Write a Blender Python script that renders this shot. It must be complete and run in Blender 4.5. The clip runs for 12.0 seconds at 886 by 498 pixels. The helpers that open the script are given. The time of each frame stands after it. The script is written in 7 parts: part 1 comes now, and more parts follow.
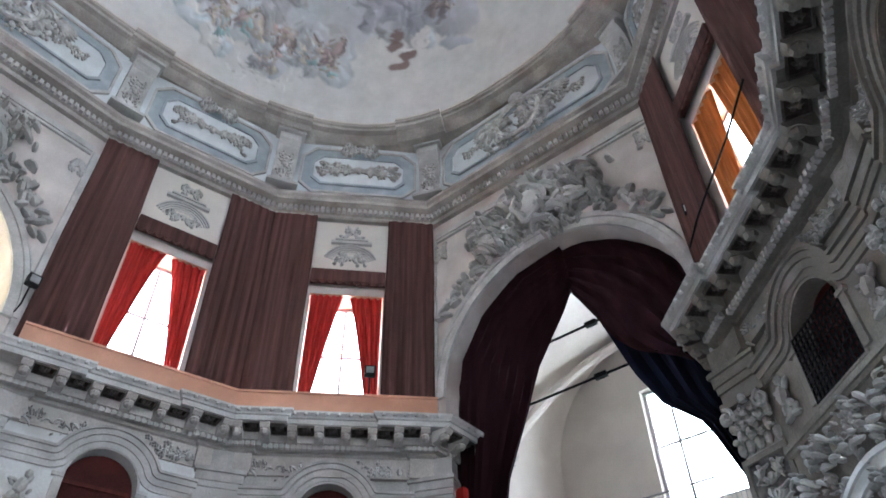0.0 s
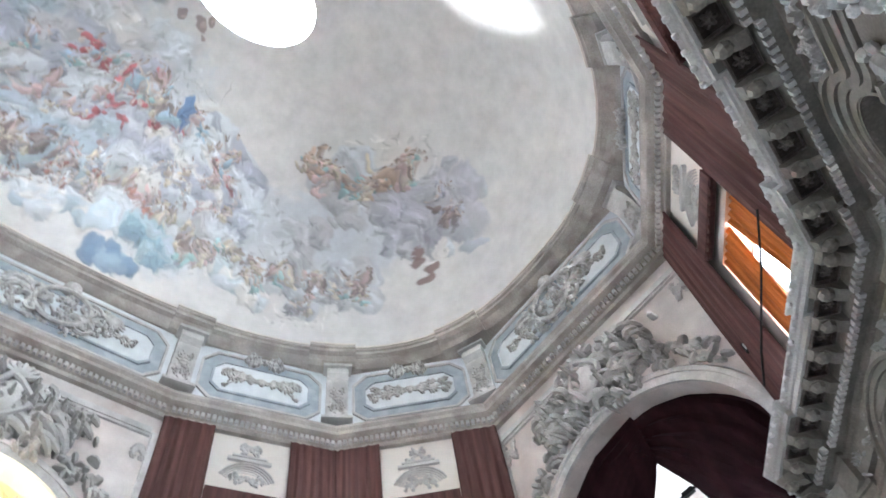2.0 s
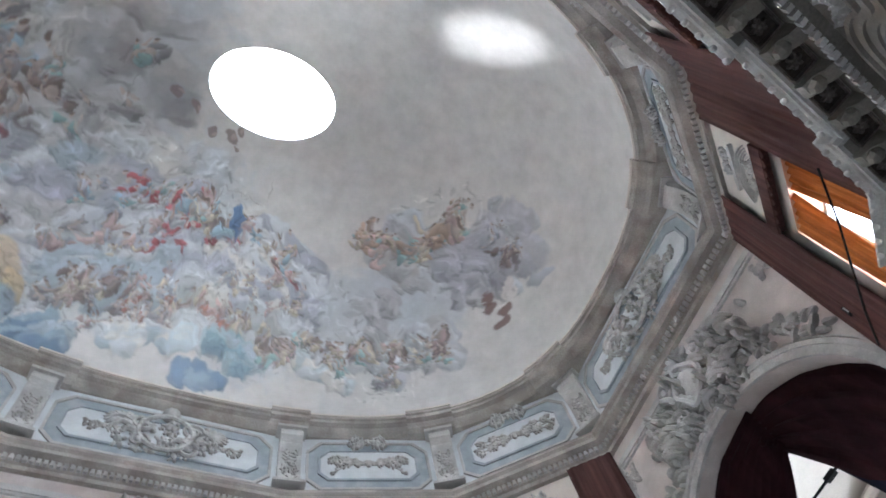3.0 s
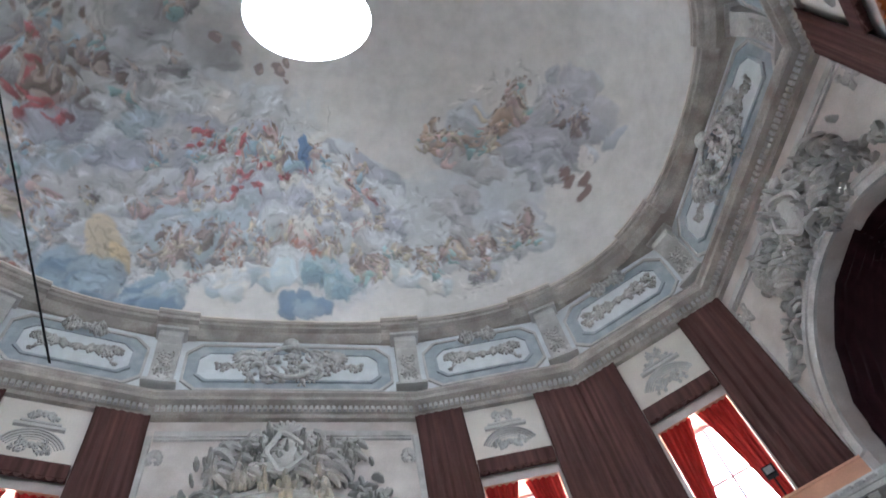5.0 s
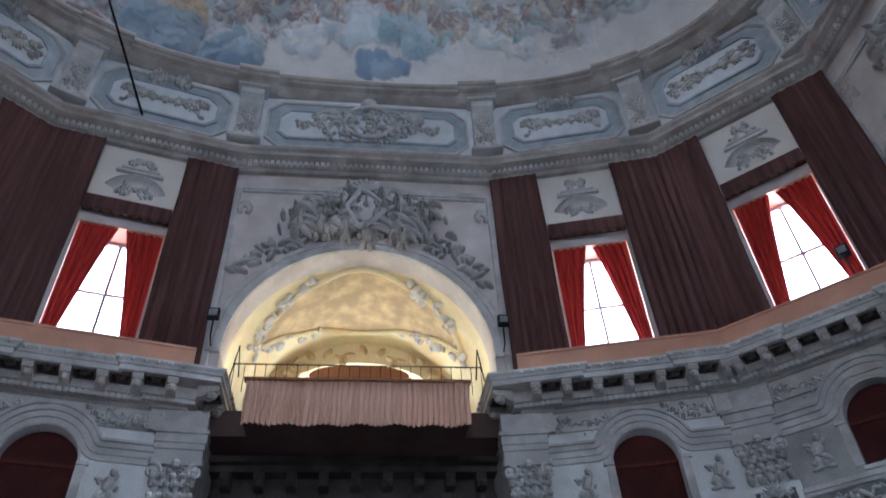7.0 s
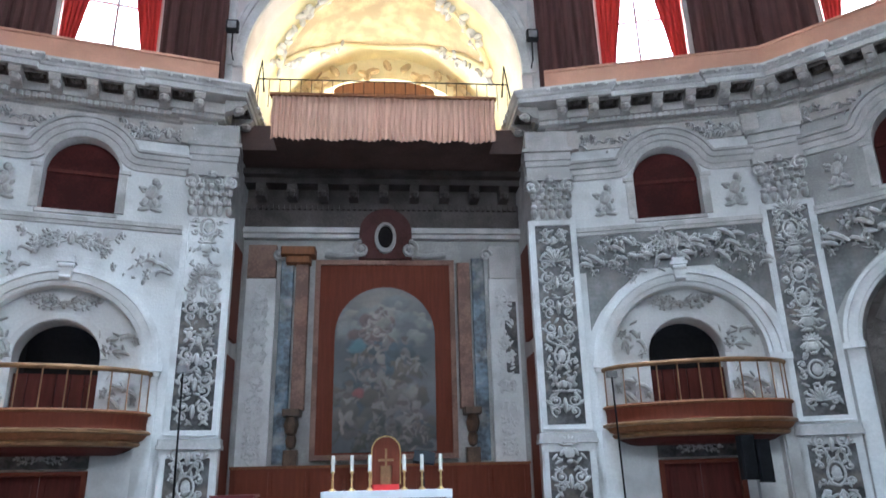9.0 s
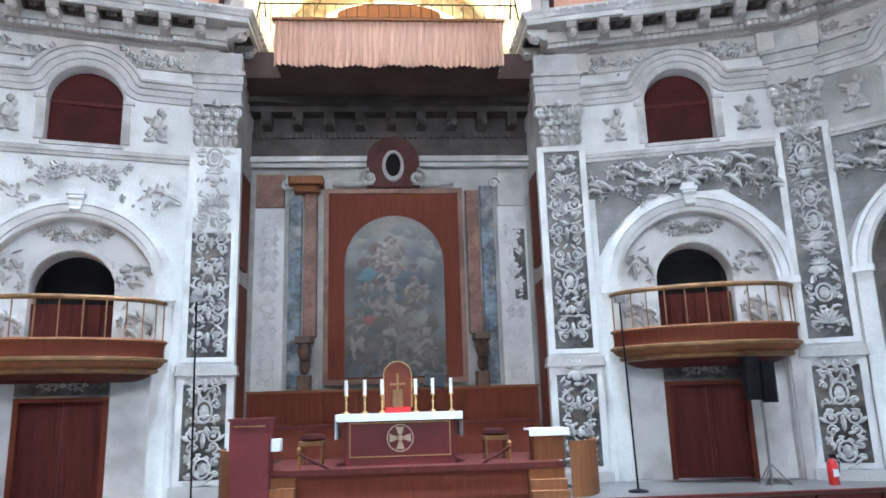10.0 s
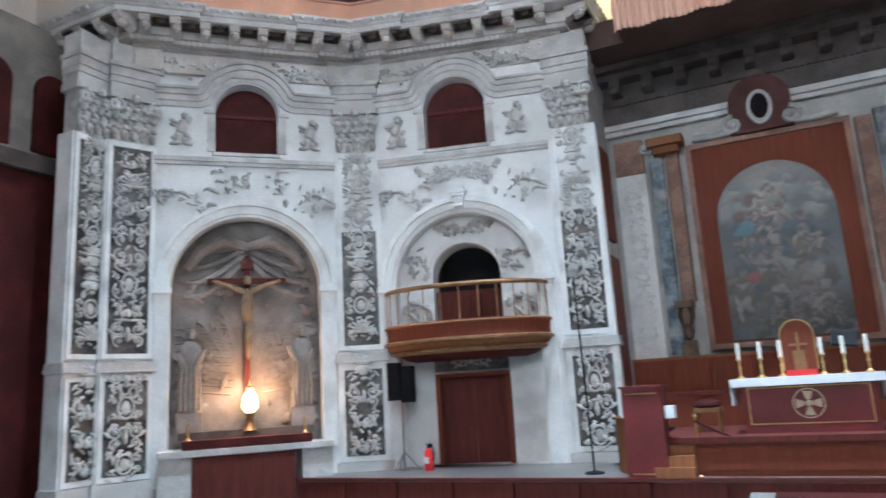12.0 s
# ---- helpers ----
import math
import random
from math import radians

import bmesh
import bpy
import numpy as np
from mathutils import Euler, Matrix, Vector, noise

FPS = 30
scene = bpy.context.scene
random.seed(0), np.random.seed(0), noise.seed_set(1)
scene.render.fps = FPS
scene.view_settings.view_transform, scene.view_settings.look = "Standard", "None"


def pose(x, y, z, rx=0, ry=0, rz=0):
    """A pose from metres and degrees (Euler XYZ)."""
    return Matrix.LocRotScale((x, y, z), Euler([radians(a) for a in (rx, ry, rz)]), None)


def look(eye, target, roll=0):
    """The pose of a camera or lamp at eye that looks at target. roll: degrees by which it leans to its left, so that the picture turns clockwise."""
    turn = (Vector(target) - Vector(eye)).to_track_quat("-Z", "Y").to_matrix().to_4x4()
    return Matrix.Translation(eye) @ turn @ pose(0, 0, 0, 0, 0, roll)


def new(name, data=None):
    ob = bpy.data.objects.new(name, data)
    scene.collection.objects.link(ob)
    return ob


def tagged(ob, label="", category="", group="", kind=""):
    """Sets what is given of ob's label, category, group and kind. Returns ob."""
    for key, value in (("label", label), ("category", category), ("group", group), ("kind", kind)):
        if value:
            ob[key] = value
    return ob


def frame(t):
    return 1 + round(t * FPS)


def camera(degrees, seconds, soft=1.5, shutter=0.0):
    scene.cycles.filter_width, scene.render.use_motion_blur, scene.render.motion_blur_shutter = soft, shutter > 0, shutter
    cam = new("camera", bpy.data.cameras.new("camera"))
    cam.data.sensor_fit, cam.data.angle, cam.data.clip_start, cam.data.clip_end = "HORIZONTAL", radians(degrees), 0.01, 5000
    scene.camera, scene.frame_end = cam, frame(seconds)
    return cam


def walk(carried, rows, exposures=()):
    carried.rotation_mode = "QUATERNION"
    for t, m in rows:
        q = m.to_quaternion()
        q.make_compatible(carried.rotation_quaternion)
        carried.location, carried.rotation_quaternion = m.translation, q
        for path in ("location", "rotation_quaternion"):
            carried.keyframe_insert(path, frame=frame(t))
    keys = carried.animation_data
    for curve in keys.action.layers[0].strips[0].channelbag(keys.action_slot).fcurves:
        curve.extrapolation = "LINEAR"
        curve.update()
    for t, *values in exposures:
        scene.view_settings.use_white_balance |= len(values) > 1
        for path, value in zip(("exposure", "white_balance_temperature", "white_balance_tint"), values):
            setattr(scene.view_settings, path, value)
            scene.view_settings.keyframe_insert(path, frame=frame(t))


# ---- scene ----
cam = camera(64.1, 12.0, soft=1.6, shutter=0.3)
PATH = [
    (0, (0.0, 0.0, 2.0), (5.723, 4.567, 8.811), -1.28),
    (0.5, (0.0, 0.0, 2.0), (5.327, 4.227, 9.332), -3.16),
    (1, (0.0, 0.0, 2.0), (4.822, 3.866, 9.861), -6.60),
    (1.5, (0.0, 0.0, 2.0), (4.317, 3.558, 10.289), -9.43),
    (2, (0.0, 0.0, 2.0), (3.840, 3.319, 10.616), -13.38),
    (2.5, (0.0, 0.0, 2.0), (3.276, 3.171, 10.900), -18.44),
    (3, (0.0, 0.0, 2.0), (2.822, 3.214, 11.039), -20.81),
    (3.2, (0.0, 0.0, 2.0), (2.658, 3.181, 11.100), -22.10),
    (4.8, (0.0, 0.0, 2.0), (2.098, 4.509, 10.676), -18.45),
    (5, (0.0, 0.0, 2.0), (2.029, 4.820, 10.523), -16.92),
    (5.5, (0.0, 0.0, 2.0), (1.740, 5.319, 10.287), -13.21),
    (6, (0.0, 0.0, 2.0), (1.379, 5.855, 9.988), -9.45),
    (6.5, (0.0, 0.0, 2.0), (1.240, 6.788, 9.237), -5.77),
    (7, (0.0, 0.0, 2.0), (1.108, 7.479, 8.545), -3.53),
    (7.5, (0.0, 0.0, 2.0), (0.921, 8.159, 7.708), -1.60),
    (7.7, (0.0, 0.0, 2.0), (0.829, 8.384, 7.388), -1.29),
    (9.3, (0.0, 0.0, 2.0), (0.839, 9.573, 4.767), -1.21),
    (9.5, (0.0, 0.0, 2.0), (0.832, 9.628, 4.572), -0.87),
    (10, (0.0, 0.0, 2.0), (0.711, 9.735, 4.173), -1.70),
    (10.5, (0.0, 0.0, 2.0), (-0.155, 9.787, 4.048), -2.45),
    (11, (0.0, 0.0, 2.0), (-1.506, 9.703, 3.891), -2.48),
    (11.5, (0.0, 0.0, 2.0), (-2.716, 9.442, 3.864), -3.51),
    (12, (0.0, 0.0, 2.0), (-4.249, 8.836, 3.968), -3.34),
]
EXPOSURE = [(0.0, 0.55, 5850, 8), (1.0, 1.1, 5950, 5), (2.0, 1.25, 6000, 7), (3.0, 0.62, 5950, 8), (5.0, 0.45, 5950, 8), (6.0, 0.3, 5700, 8), (6.5, -0.2, 5450, 10), (7.5, -0.5, 5350, 11), (9.3, 0.82, 5600, 7), (10.5, 1.28, 5800, 8), (12.0, 0.8, 5850, 7)]
walk(cam, [(t, look(eye, target, roll)) for t, eye, target, roll in PATH], EXPOSURE)

# ---- daylight ----
world = bpy.data.worlds.new("sky")
scene.world = world
world.use_nodes = True
sky = world.node_tree.nodes.new("ShaderNodeTexSky")
sky.sky_type = "NISHITA"
sky.sun_disc = False
sky.sun_elevation, sky.sun_rotation = radians(50), radians(200)
world.node_tree.links.new(sky.outputs[0], world.node_tree.nodes["Background"].inputs[0])
world.node_tree.nodes["Background"].inputs[1].default_value = 0.12
sun = new("sun", bpy.data.lights.new("sun", "SUN"))
sun.data.energy, sun.data.angle, sun.data.color = 2.0, radians(0.5), (1.0, 0.95, 0.88)
sun.matrix_world = look((0, 0, 60), (0 + 18, 6 + 30, 0))


def area_lamp(name, m, w, h, watts, colour=(1.0, 1.0, 1.0)):
    lamp = new(name, bpy.data.lights.new(name, "AREA"))
    lamp.data.shape, lamp.data.size, lamp.data.size_y = "RECTANGLE", w, h
    lamp.data.energy, lamp.data.color = watts, colour
    lamp.matrix_world = m
    return lamp


# ---- materials ----
def material(name, base, rough=0.7, metal=0.0, vary=0.15, scale=2.0, fine=30.0, bump=0.15, stain=None, stain_amount=0.0, stain_scale=1.2, island=0.0):
    """A surface with broad patches, fine grain, relief and, if given, stains."""
    mat = bpy.data.materials.new(name)
    mat.use_nodes = True
    nt = mat.node_tree
    n, l = nt.nodes, nt.links
    bsdf = n["Principled BSDF"]
    co = n.new("ShaderNodeTexCoord")
    broad, grain = n.new("ShaderNodeTexNoise"), n.new("ShaderNodeTexNoise")
    broad.inputs["Scale"].default_value, broad.inputs["Detail"].default_value = scale, 5
    grain.inputs["Scale"].default_value, grain.inputs["Detail"].default_value = fine, 4
    for t in (broad, grain):
        l.new(co.outputs["Object"], t.inputs["Vector"])
    ramp = n.new("ShaderNodeValToRGB")
    lo = [c * (1 - vary * 1.6) for c in base]
    hi = [min(1.0, c * (1 + vary)) for c in base]
    ramp.color_ramp.elements[0].position, ramp.color_ramp.elements[1].position = 0.32, 0.68
    ramp.color_ramp.elements[0].color, ramp.color_ramp.elements[1].color = (*lo, 1), (*hi, 1)
    mixf = n.new("ShaderNodeMath")
    mixf.operation = "MULTIPLY_ADD"
    l.new(grain.outputs[0], mixf.inputs[0])
    mixf.inputs[1].default_value = 0.4
    half = n.new("ShaderNodeMath")
    half.operation = "MULTIPLY_ADD"
    l.new(broad.outputs[0], half.inputs[0])
    half.inputs[1].default_value, half.inputs[2].default_value = 0.8, -0.1
    l.new(half.outputs[0], mixf.inputs[2])
    last = mixf.outputs[0]
    sub = n.new("ShaderNodeMath")
    sub.operation = "SUBTRACT"
    l.new(last, sub.inputs[0])
    sub.inputs[1].default_value = 0.1
    l.new(sub.outputs[0], ramp.inputs[0])
    colour = ramp.outputs[0]
    if stain:
        st = n.new("ShaderNodeTexNoise")
        st.inputs["Scale"].default_value, st.inputs["Detail"].default_value = stain_scale, 8
        l.new(co.outputs["Object"], st.inputs["Vector"])
        sr = n.new("ShaderNodeValToRGB")
        sr.color_ramp.elements[0].position, sr.color_ramp.elements[1].position = 0.5, 0.68
        l.new(st.outputs[0], sr.inputs[0])
        amount = n.new("ShaderNodeMath")
        amount.operation = "MULTIPLY"
        l.new(sr.outputs[0], amount.inputs[0])
        amount.inputs[1].default_value = stain_amount
        mix = n.new("ShaderNodeMix")
        mix.data_type = "RGBA"
        l.new(amount.outputs[0], mix.inputs[0])
        l.new(colour, mix.inputs[6])
        mix.inputs[7].default_value = (*stain, 1)
        colour = mix.outputs[2]
    if island:
        info = n.new("ShaderNodeObjectInfo")
        val = n.new("ShaderNodeMath")
        val.operation = "MULTIPLY_ADD"
        l.new(info.outputs["Random"], val.inputs[0])
        val.inputs[1].default_value, val.inputs[2].default_value = island, 1 - island / 2
        hsv = n.new("ShaderNodeHueSaturation")
        l.new(val.outputs[0], hsv.inputs["Value"])
        l.new(colour, hsv.inputs["Color"])
        colour = hsv.outputs[0]
    l.new(colour, bsdf.inputs["Base Color"])
    bsdf.inputs["Roughness"].default_value, bsdf.inputs["Metallic"].default_value = rough, metal
    bsdf.inputs["Specular IOR Level"].default_value = 0.5 if rough < 0.55 or metal else 0.22
    if bump:
        b = n.new("ShaderNodeBump")
        b.inputs["Strength"].default_value, b.inputs["Distance"].default_value = bump, 0.02
        l.new(grain.outputs[0], b.inputs["Height"])
        l.new(b.outputs[0], bsdf.inputs["Normal"])
    return mat


def cloth(name, base, rough=0.9, sheen=0.0, stripe=9.0, vary=0.25):
    """Hanging cloth with soft vertical streaks."""
    mat = material(name, base, rough, 0, vary, 3.0, 60.0, 0.1)
    nt = mat.node_tree
    tex = [x for x in nt.nodes if x.type == "TEX_NOISE"]
    mp = nt.nodes.new("ShaderNodeMapping")
    mp.inputs["Scale"].default_value = (stripe, stripe, 0.25)
    nt.links.new([x for x in nt.nodes if x.type == "TEX_COORD"][0].outputs["Object"], mp.inputs[0])
    nt.links.new(mp.outputs[0], tex[0].inputs["Vector"])
    tex[0].inputs["Scale"].default_value = 1.0
    nt.nodes["Principled BSDF"].inputs["Sheen Weight"].default_value = sheen
    nt.nodes["Principled BSDF"].inputs["Specular IOR Level"].default_value = 0.08
    return mat


def wood(name, base, rough=0.68, stretch=(14, 14, 1.2), vary=0.3):
    mat = material(name, base, rough, 0, vary, 1.0, 40.0, 0.05)
    nt = mat.node_tree
    tex = [x for x in nt.nodes if x.type == "TEX_NOISE"]
    mp = nt.nodes.new("ShaderNodeMapping")
    mp.inputs["Scale"].default_value = stretch
    nt.links.new([x for x in nt.nodes if x.type == "TEX_COORD"][0].outputs["Object"], mp.inputs[0])
    nt.links.new(mp.outputs[0], tex[0].inputs["Vector"])
    return mat


STUCCO = material("stucco", (0.63, 0.61, 0.59), 0.8, 0, 0.16, 1.5, 25, 0.35, (0.28, 0.26, 0.25), 0.55, 1.6)
WHITE_WALL = material("whitened_wall", (0.80, 0.80, 0.79), 0.75, 0, 0.10, 0.8, 20, 0.25, (0.36, 0.35, 0.34), 0.5, 1.3)
DRUM_WALL = material("drum_plaster", (0.68, 0.615, 0.58), 0.85, 0, 0.12, 1.2, 25, 0.2, (0.40, 0.32, 0.29), 0.65, 0.7)
GREY_MOULD = material("grey_moulding", (0.61, 0.57, 0.535), 0.75, 0, 0.18, 1.4, 22, 0.3, (0.33, 0.27, 0.23), 0.4, 2.0)
# sooty tone taken darker to carry the shade of dim corners
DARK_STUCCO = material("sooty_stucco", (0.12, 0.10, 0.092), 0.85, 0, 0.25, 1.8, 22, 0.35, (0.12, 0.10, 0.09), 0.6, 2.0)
BLUE_FRIEZE = material("blue_grey_paint", (0.40, 0.44, 0.485), 0.8, 0, 0.12, 2.0, 30, 0.15, (0.5, 0.5, 0.5), 0.4, 2.0)
PALE_FRIEZE = material("pale_blue_white_paint", (0.70, 0.725, 0.735), 0.8, 0, 0.08, 2.0, 30, 0.15)
SLATE_PANEL = material("dark_marble_inlay", (0.13, 0.125, 0.125), 0.4, 0, 0.5, 2.5, 14, 0.05, (0.30, 0.24, 0.20), 0.5, 3.0)
GREY_PANEL = material("grey_marble_inlay", (0.25, 0.245, 0.24), 0.5, 0, 0.3, 2.0, 14, 0.05, (0.25, 0.22, 0.2), 0.5, 2.5)
BLUE_MARBLE = material("blue_marble", (0.20, 0.27, 0.34), 0.35, 0, 0.5, 2.0, 9, 0.03, (0.5, 0.48, 0.44), 0.5, 2.5)
PINK_STONE = material("rose_stone", (0.36, 0.21, 0.16), 0.6, 0, 0.3, 2.0, 18, 0.15, (0.2, 0.14, 0.1), 0.4, 2.0)
# these two browns paint the shade of the cornice coffers and their rosettes
COFFER_SHADE = material("sooty_coffer", (0.075, 0.058, 0.050), 0.9, 0, 0.3, 3.0, 22, 0.2)
UMBER = material("dusty_umber_stucco", (0.17, 0.145, 0.13), 0.85, 0, 0.3, 6.0, 40, 0.3)
# unwashed tones made darker to put weakly lit sides into colour
DINGY_DIM = material("unwashed_stucco", (0.29, 0.265, 0.235), 0.85, 0, 0.22, 1.5, 22, 0.35, (0.17, 0.145, 0.125), 0.6, 1.8)
DUSTY_DIM = material("dusty_grey_stucco", (0.50, 0.485, 0.465), 0.8, 0, 0.18, 1.3, 22, 0.3, (0.27, 0.25, 0.23), 0.6, 1.5)
BROWN_MOULD = material("brown_grey_moulding", (0.50, 0.455, 0.415), 0.8, 0, 0.2, 1.2, 22, 0.3, (0.22, 0.17, 0.145), 0.5, 1.6)
DARK_GILT = material("darkened_carved_wood", (0.15, 0.09, 0.055), 0.5, 0.2, 0.3, 6, 40, 0.2)
PALE_GOLD = material("pale_gold_inlay", (0.58, 0.46, 0.33), 0.45, 0.2, 0.15, 6, 50, 0.02)
RELIEF = material("relief_stucco", (0.64, 0.63, 0.61), 0.8, 0, 0.2, 4.0, 40, 0.3, (0.30, 0.26, 0.23), 0.6, 5.0)
RELIEF_GREY = material("grey_relief", (0.60, 0.575, 0.55), 0.8, 0, 0.2, 4.0, 40, 0.3, (0.26, 0.235, 0.21), 0.4, 5.0)
GOLD_WALL = material("yellow_plaster", (0.80, 0.70, 0.44), 0.8, 0, 0.1, 1.0, 22, 0.15, (0.62, 0.40, 0.16), 0.6, 0.7)
GOLD_RELIEF = material("ochre_relief", (0.60, 0.44, 0.24), 0.75, 0, 0.25, 2.0, 30, 0.3)
VAULT_WHITE = material("cream_plaster", (0.74, 0.68, 0.62), 0.85, 0, 0.08, 0.7, 20, 0.1, (0.55, 0.48, 0.43), 0.4, 0.6)
PLUM = cloth("plum_cloth", (0.105, 0.050, 0.046))
DARK_DRAPE = cloth("black_plum_cloth", (0.030, 0.010, 0.014), stripe=3.0)
NAVY_DRAPE = cloth("navy_cloth", (0.012, 0.014, 0.032), stripe=3.0)
RED_CLOTH = cloth("red_cloth", (0.50, 0.035, 0.03), stripe=14.0)
ORANGE_CLOTH = cloth("orange_cloth", (0.50, 0.15, 0.04), stripe=14.0)
# sooty rose deepened so the tribune's underside holds its shade in colour
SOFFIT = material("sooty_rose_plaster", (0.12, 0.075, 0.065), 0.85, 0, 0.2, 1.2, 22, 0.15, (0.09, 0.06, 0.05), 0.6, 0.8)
# stucco inside the niches, darker than the bay walls
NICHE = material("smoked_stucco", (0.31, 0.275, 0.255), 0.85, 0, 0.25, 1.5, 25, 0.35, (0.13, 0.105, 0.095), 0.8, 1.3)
SALMON = material("salmon_board", (0.62, 0.33, 0.22), 0.6, 0, 0.1, 1.5, 30, 0.05, (0.4, 0.2, 0.13), 0.3, 1.0)
PLEAT = cloth("salmon_cloth", (0.66, 0.41, 0.30), stripe=20.0, vary=0.15)
RED_BOARD = material("dark_red_board", (0.075, 0.010, 0.009), 0.7, 0, 0.3, 1.5, 20, 0.1)
MAHOGANY = wood("mahogany", (0.11, 0.022, 0.017), vary=0.18)
CHESTNUT = wood("chestnut_wood", (0.165, 0.038, 0.019), vary=0.12)
OAK = wood("honey_wood", (0.26, 0.105, 0.045), vary=0.15)
CRIMSON_PANEL = material("crimson_lacquer", (0.15, 0.014, 0.016), 0.5, 0, 0.2, 2, 30, 0.03)
GILT = material("worn_gilding", (0.33, 0.18, 0.085), 0.42, 0.5, 0.25, 4, 40, 0.15, (0.25, 0.14, 0.05), 0.5, 5.0)
BRASS = material("brass", (0.70, 0.48, 0.20), 0.28, 1.0, 0.15, 6, 50, 0.02)
LINEN = material("white_linen", (0.80, 0.83, 0.85), 0.85, 0, 0.05, 4, 80, 0.1)
WAX = material("ivory_wax", (0.82, 0.80, 0.74), 0.5, 0, 0.05, 6, 60, 0.02)
BLACK_METAL = material("black_metal", (0.010, 0.010, 0.012), 0.65, 0.0, 0.3, 5, 60, 0.05)
STEEL = material("grey_steel", (0.35, 0.35, 0.36), 0.4, 0.9, 0.2, 5, 60, 0.03)
MARBLE_FLOOR = material("grey_marble_floor", (0.13, 0.125, 0.12), 0.3, 0, 0.2, 1.0, 12, 0.03, (0.25, 0.23, 0.21), 0.5, 0.8)
# white paint lowered to grey so bars look dark against the bright panes
FRAME_BACKLIT = material("white_window_paint", (0.42, 0.42, 0.42), 0.5, 0, 0.06, 4, 50, 0.05)
RED_PAINT = material("red_enamel", (0.55, 0.02, 0.02), 0.3, 0, 0.1, 5, 50, 0.0)
BLACK_METAL.node_tree.nodes["Principled BSDF"].inputs["Specular IOR Level"].default_value = 0.12
WINE = material("wine_red_stone", (0.10, 0.035, 0.03), 0.7, 0, 0.25, 2.0, 20, 0.15, (0.07, 0.03, 0.03), 0.5, 2.0)
# near-black colour standing in for the shade inside openings
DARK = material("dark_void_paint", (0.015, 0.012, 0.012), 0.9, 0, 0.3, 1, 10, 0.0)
BONE = material("carved_wood_figure", (0.30, 0.20, 0.12), 0.6, 0, 0.25, 4, 40, 0.2)


def glass_material():
    mat = bpy.data.materials.new("clear_glass")
    mat.use_nodes = True
    b = mat.node_tree.nodes["Principled BSDF"]
    b.inputs["Transmission Weight"].default_value, b.inputs["Roughness"].default_value, b.inputs["IOR"].default_value = 1.0, 0.02, 1.02
    b.inputs["Base Color"].default_value = (0.97, 0.98, 1.0, 1)
    return mat


GLASS = glass_material()


def glow(name, colour, strength):
    mat = bpy.data.materials.new(name)
    mat.use_nodes = True
    b = mat.node_tree.nodes["Principled BSDF"]
    b.inputs["Base Color"].default_value = (*colour, 1)
    b.inputs["Emission Color"].default_value = (*colour, 1)
    b.inputs["Emission Strength"].default_value = strength
    return mat


BRIGHT_SKY = glow("overcast_daylight", (0.93, 0.97, 1.0), 7.0)
BULB = glow("lit_bulb", (1.0, 0.62, 0.28), 6.0)


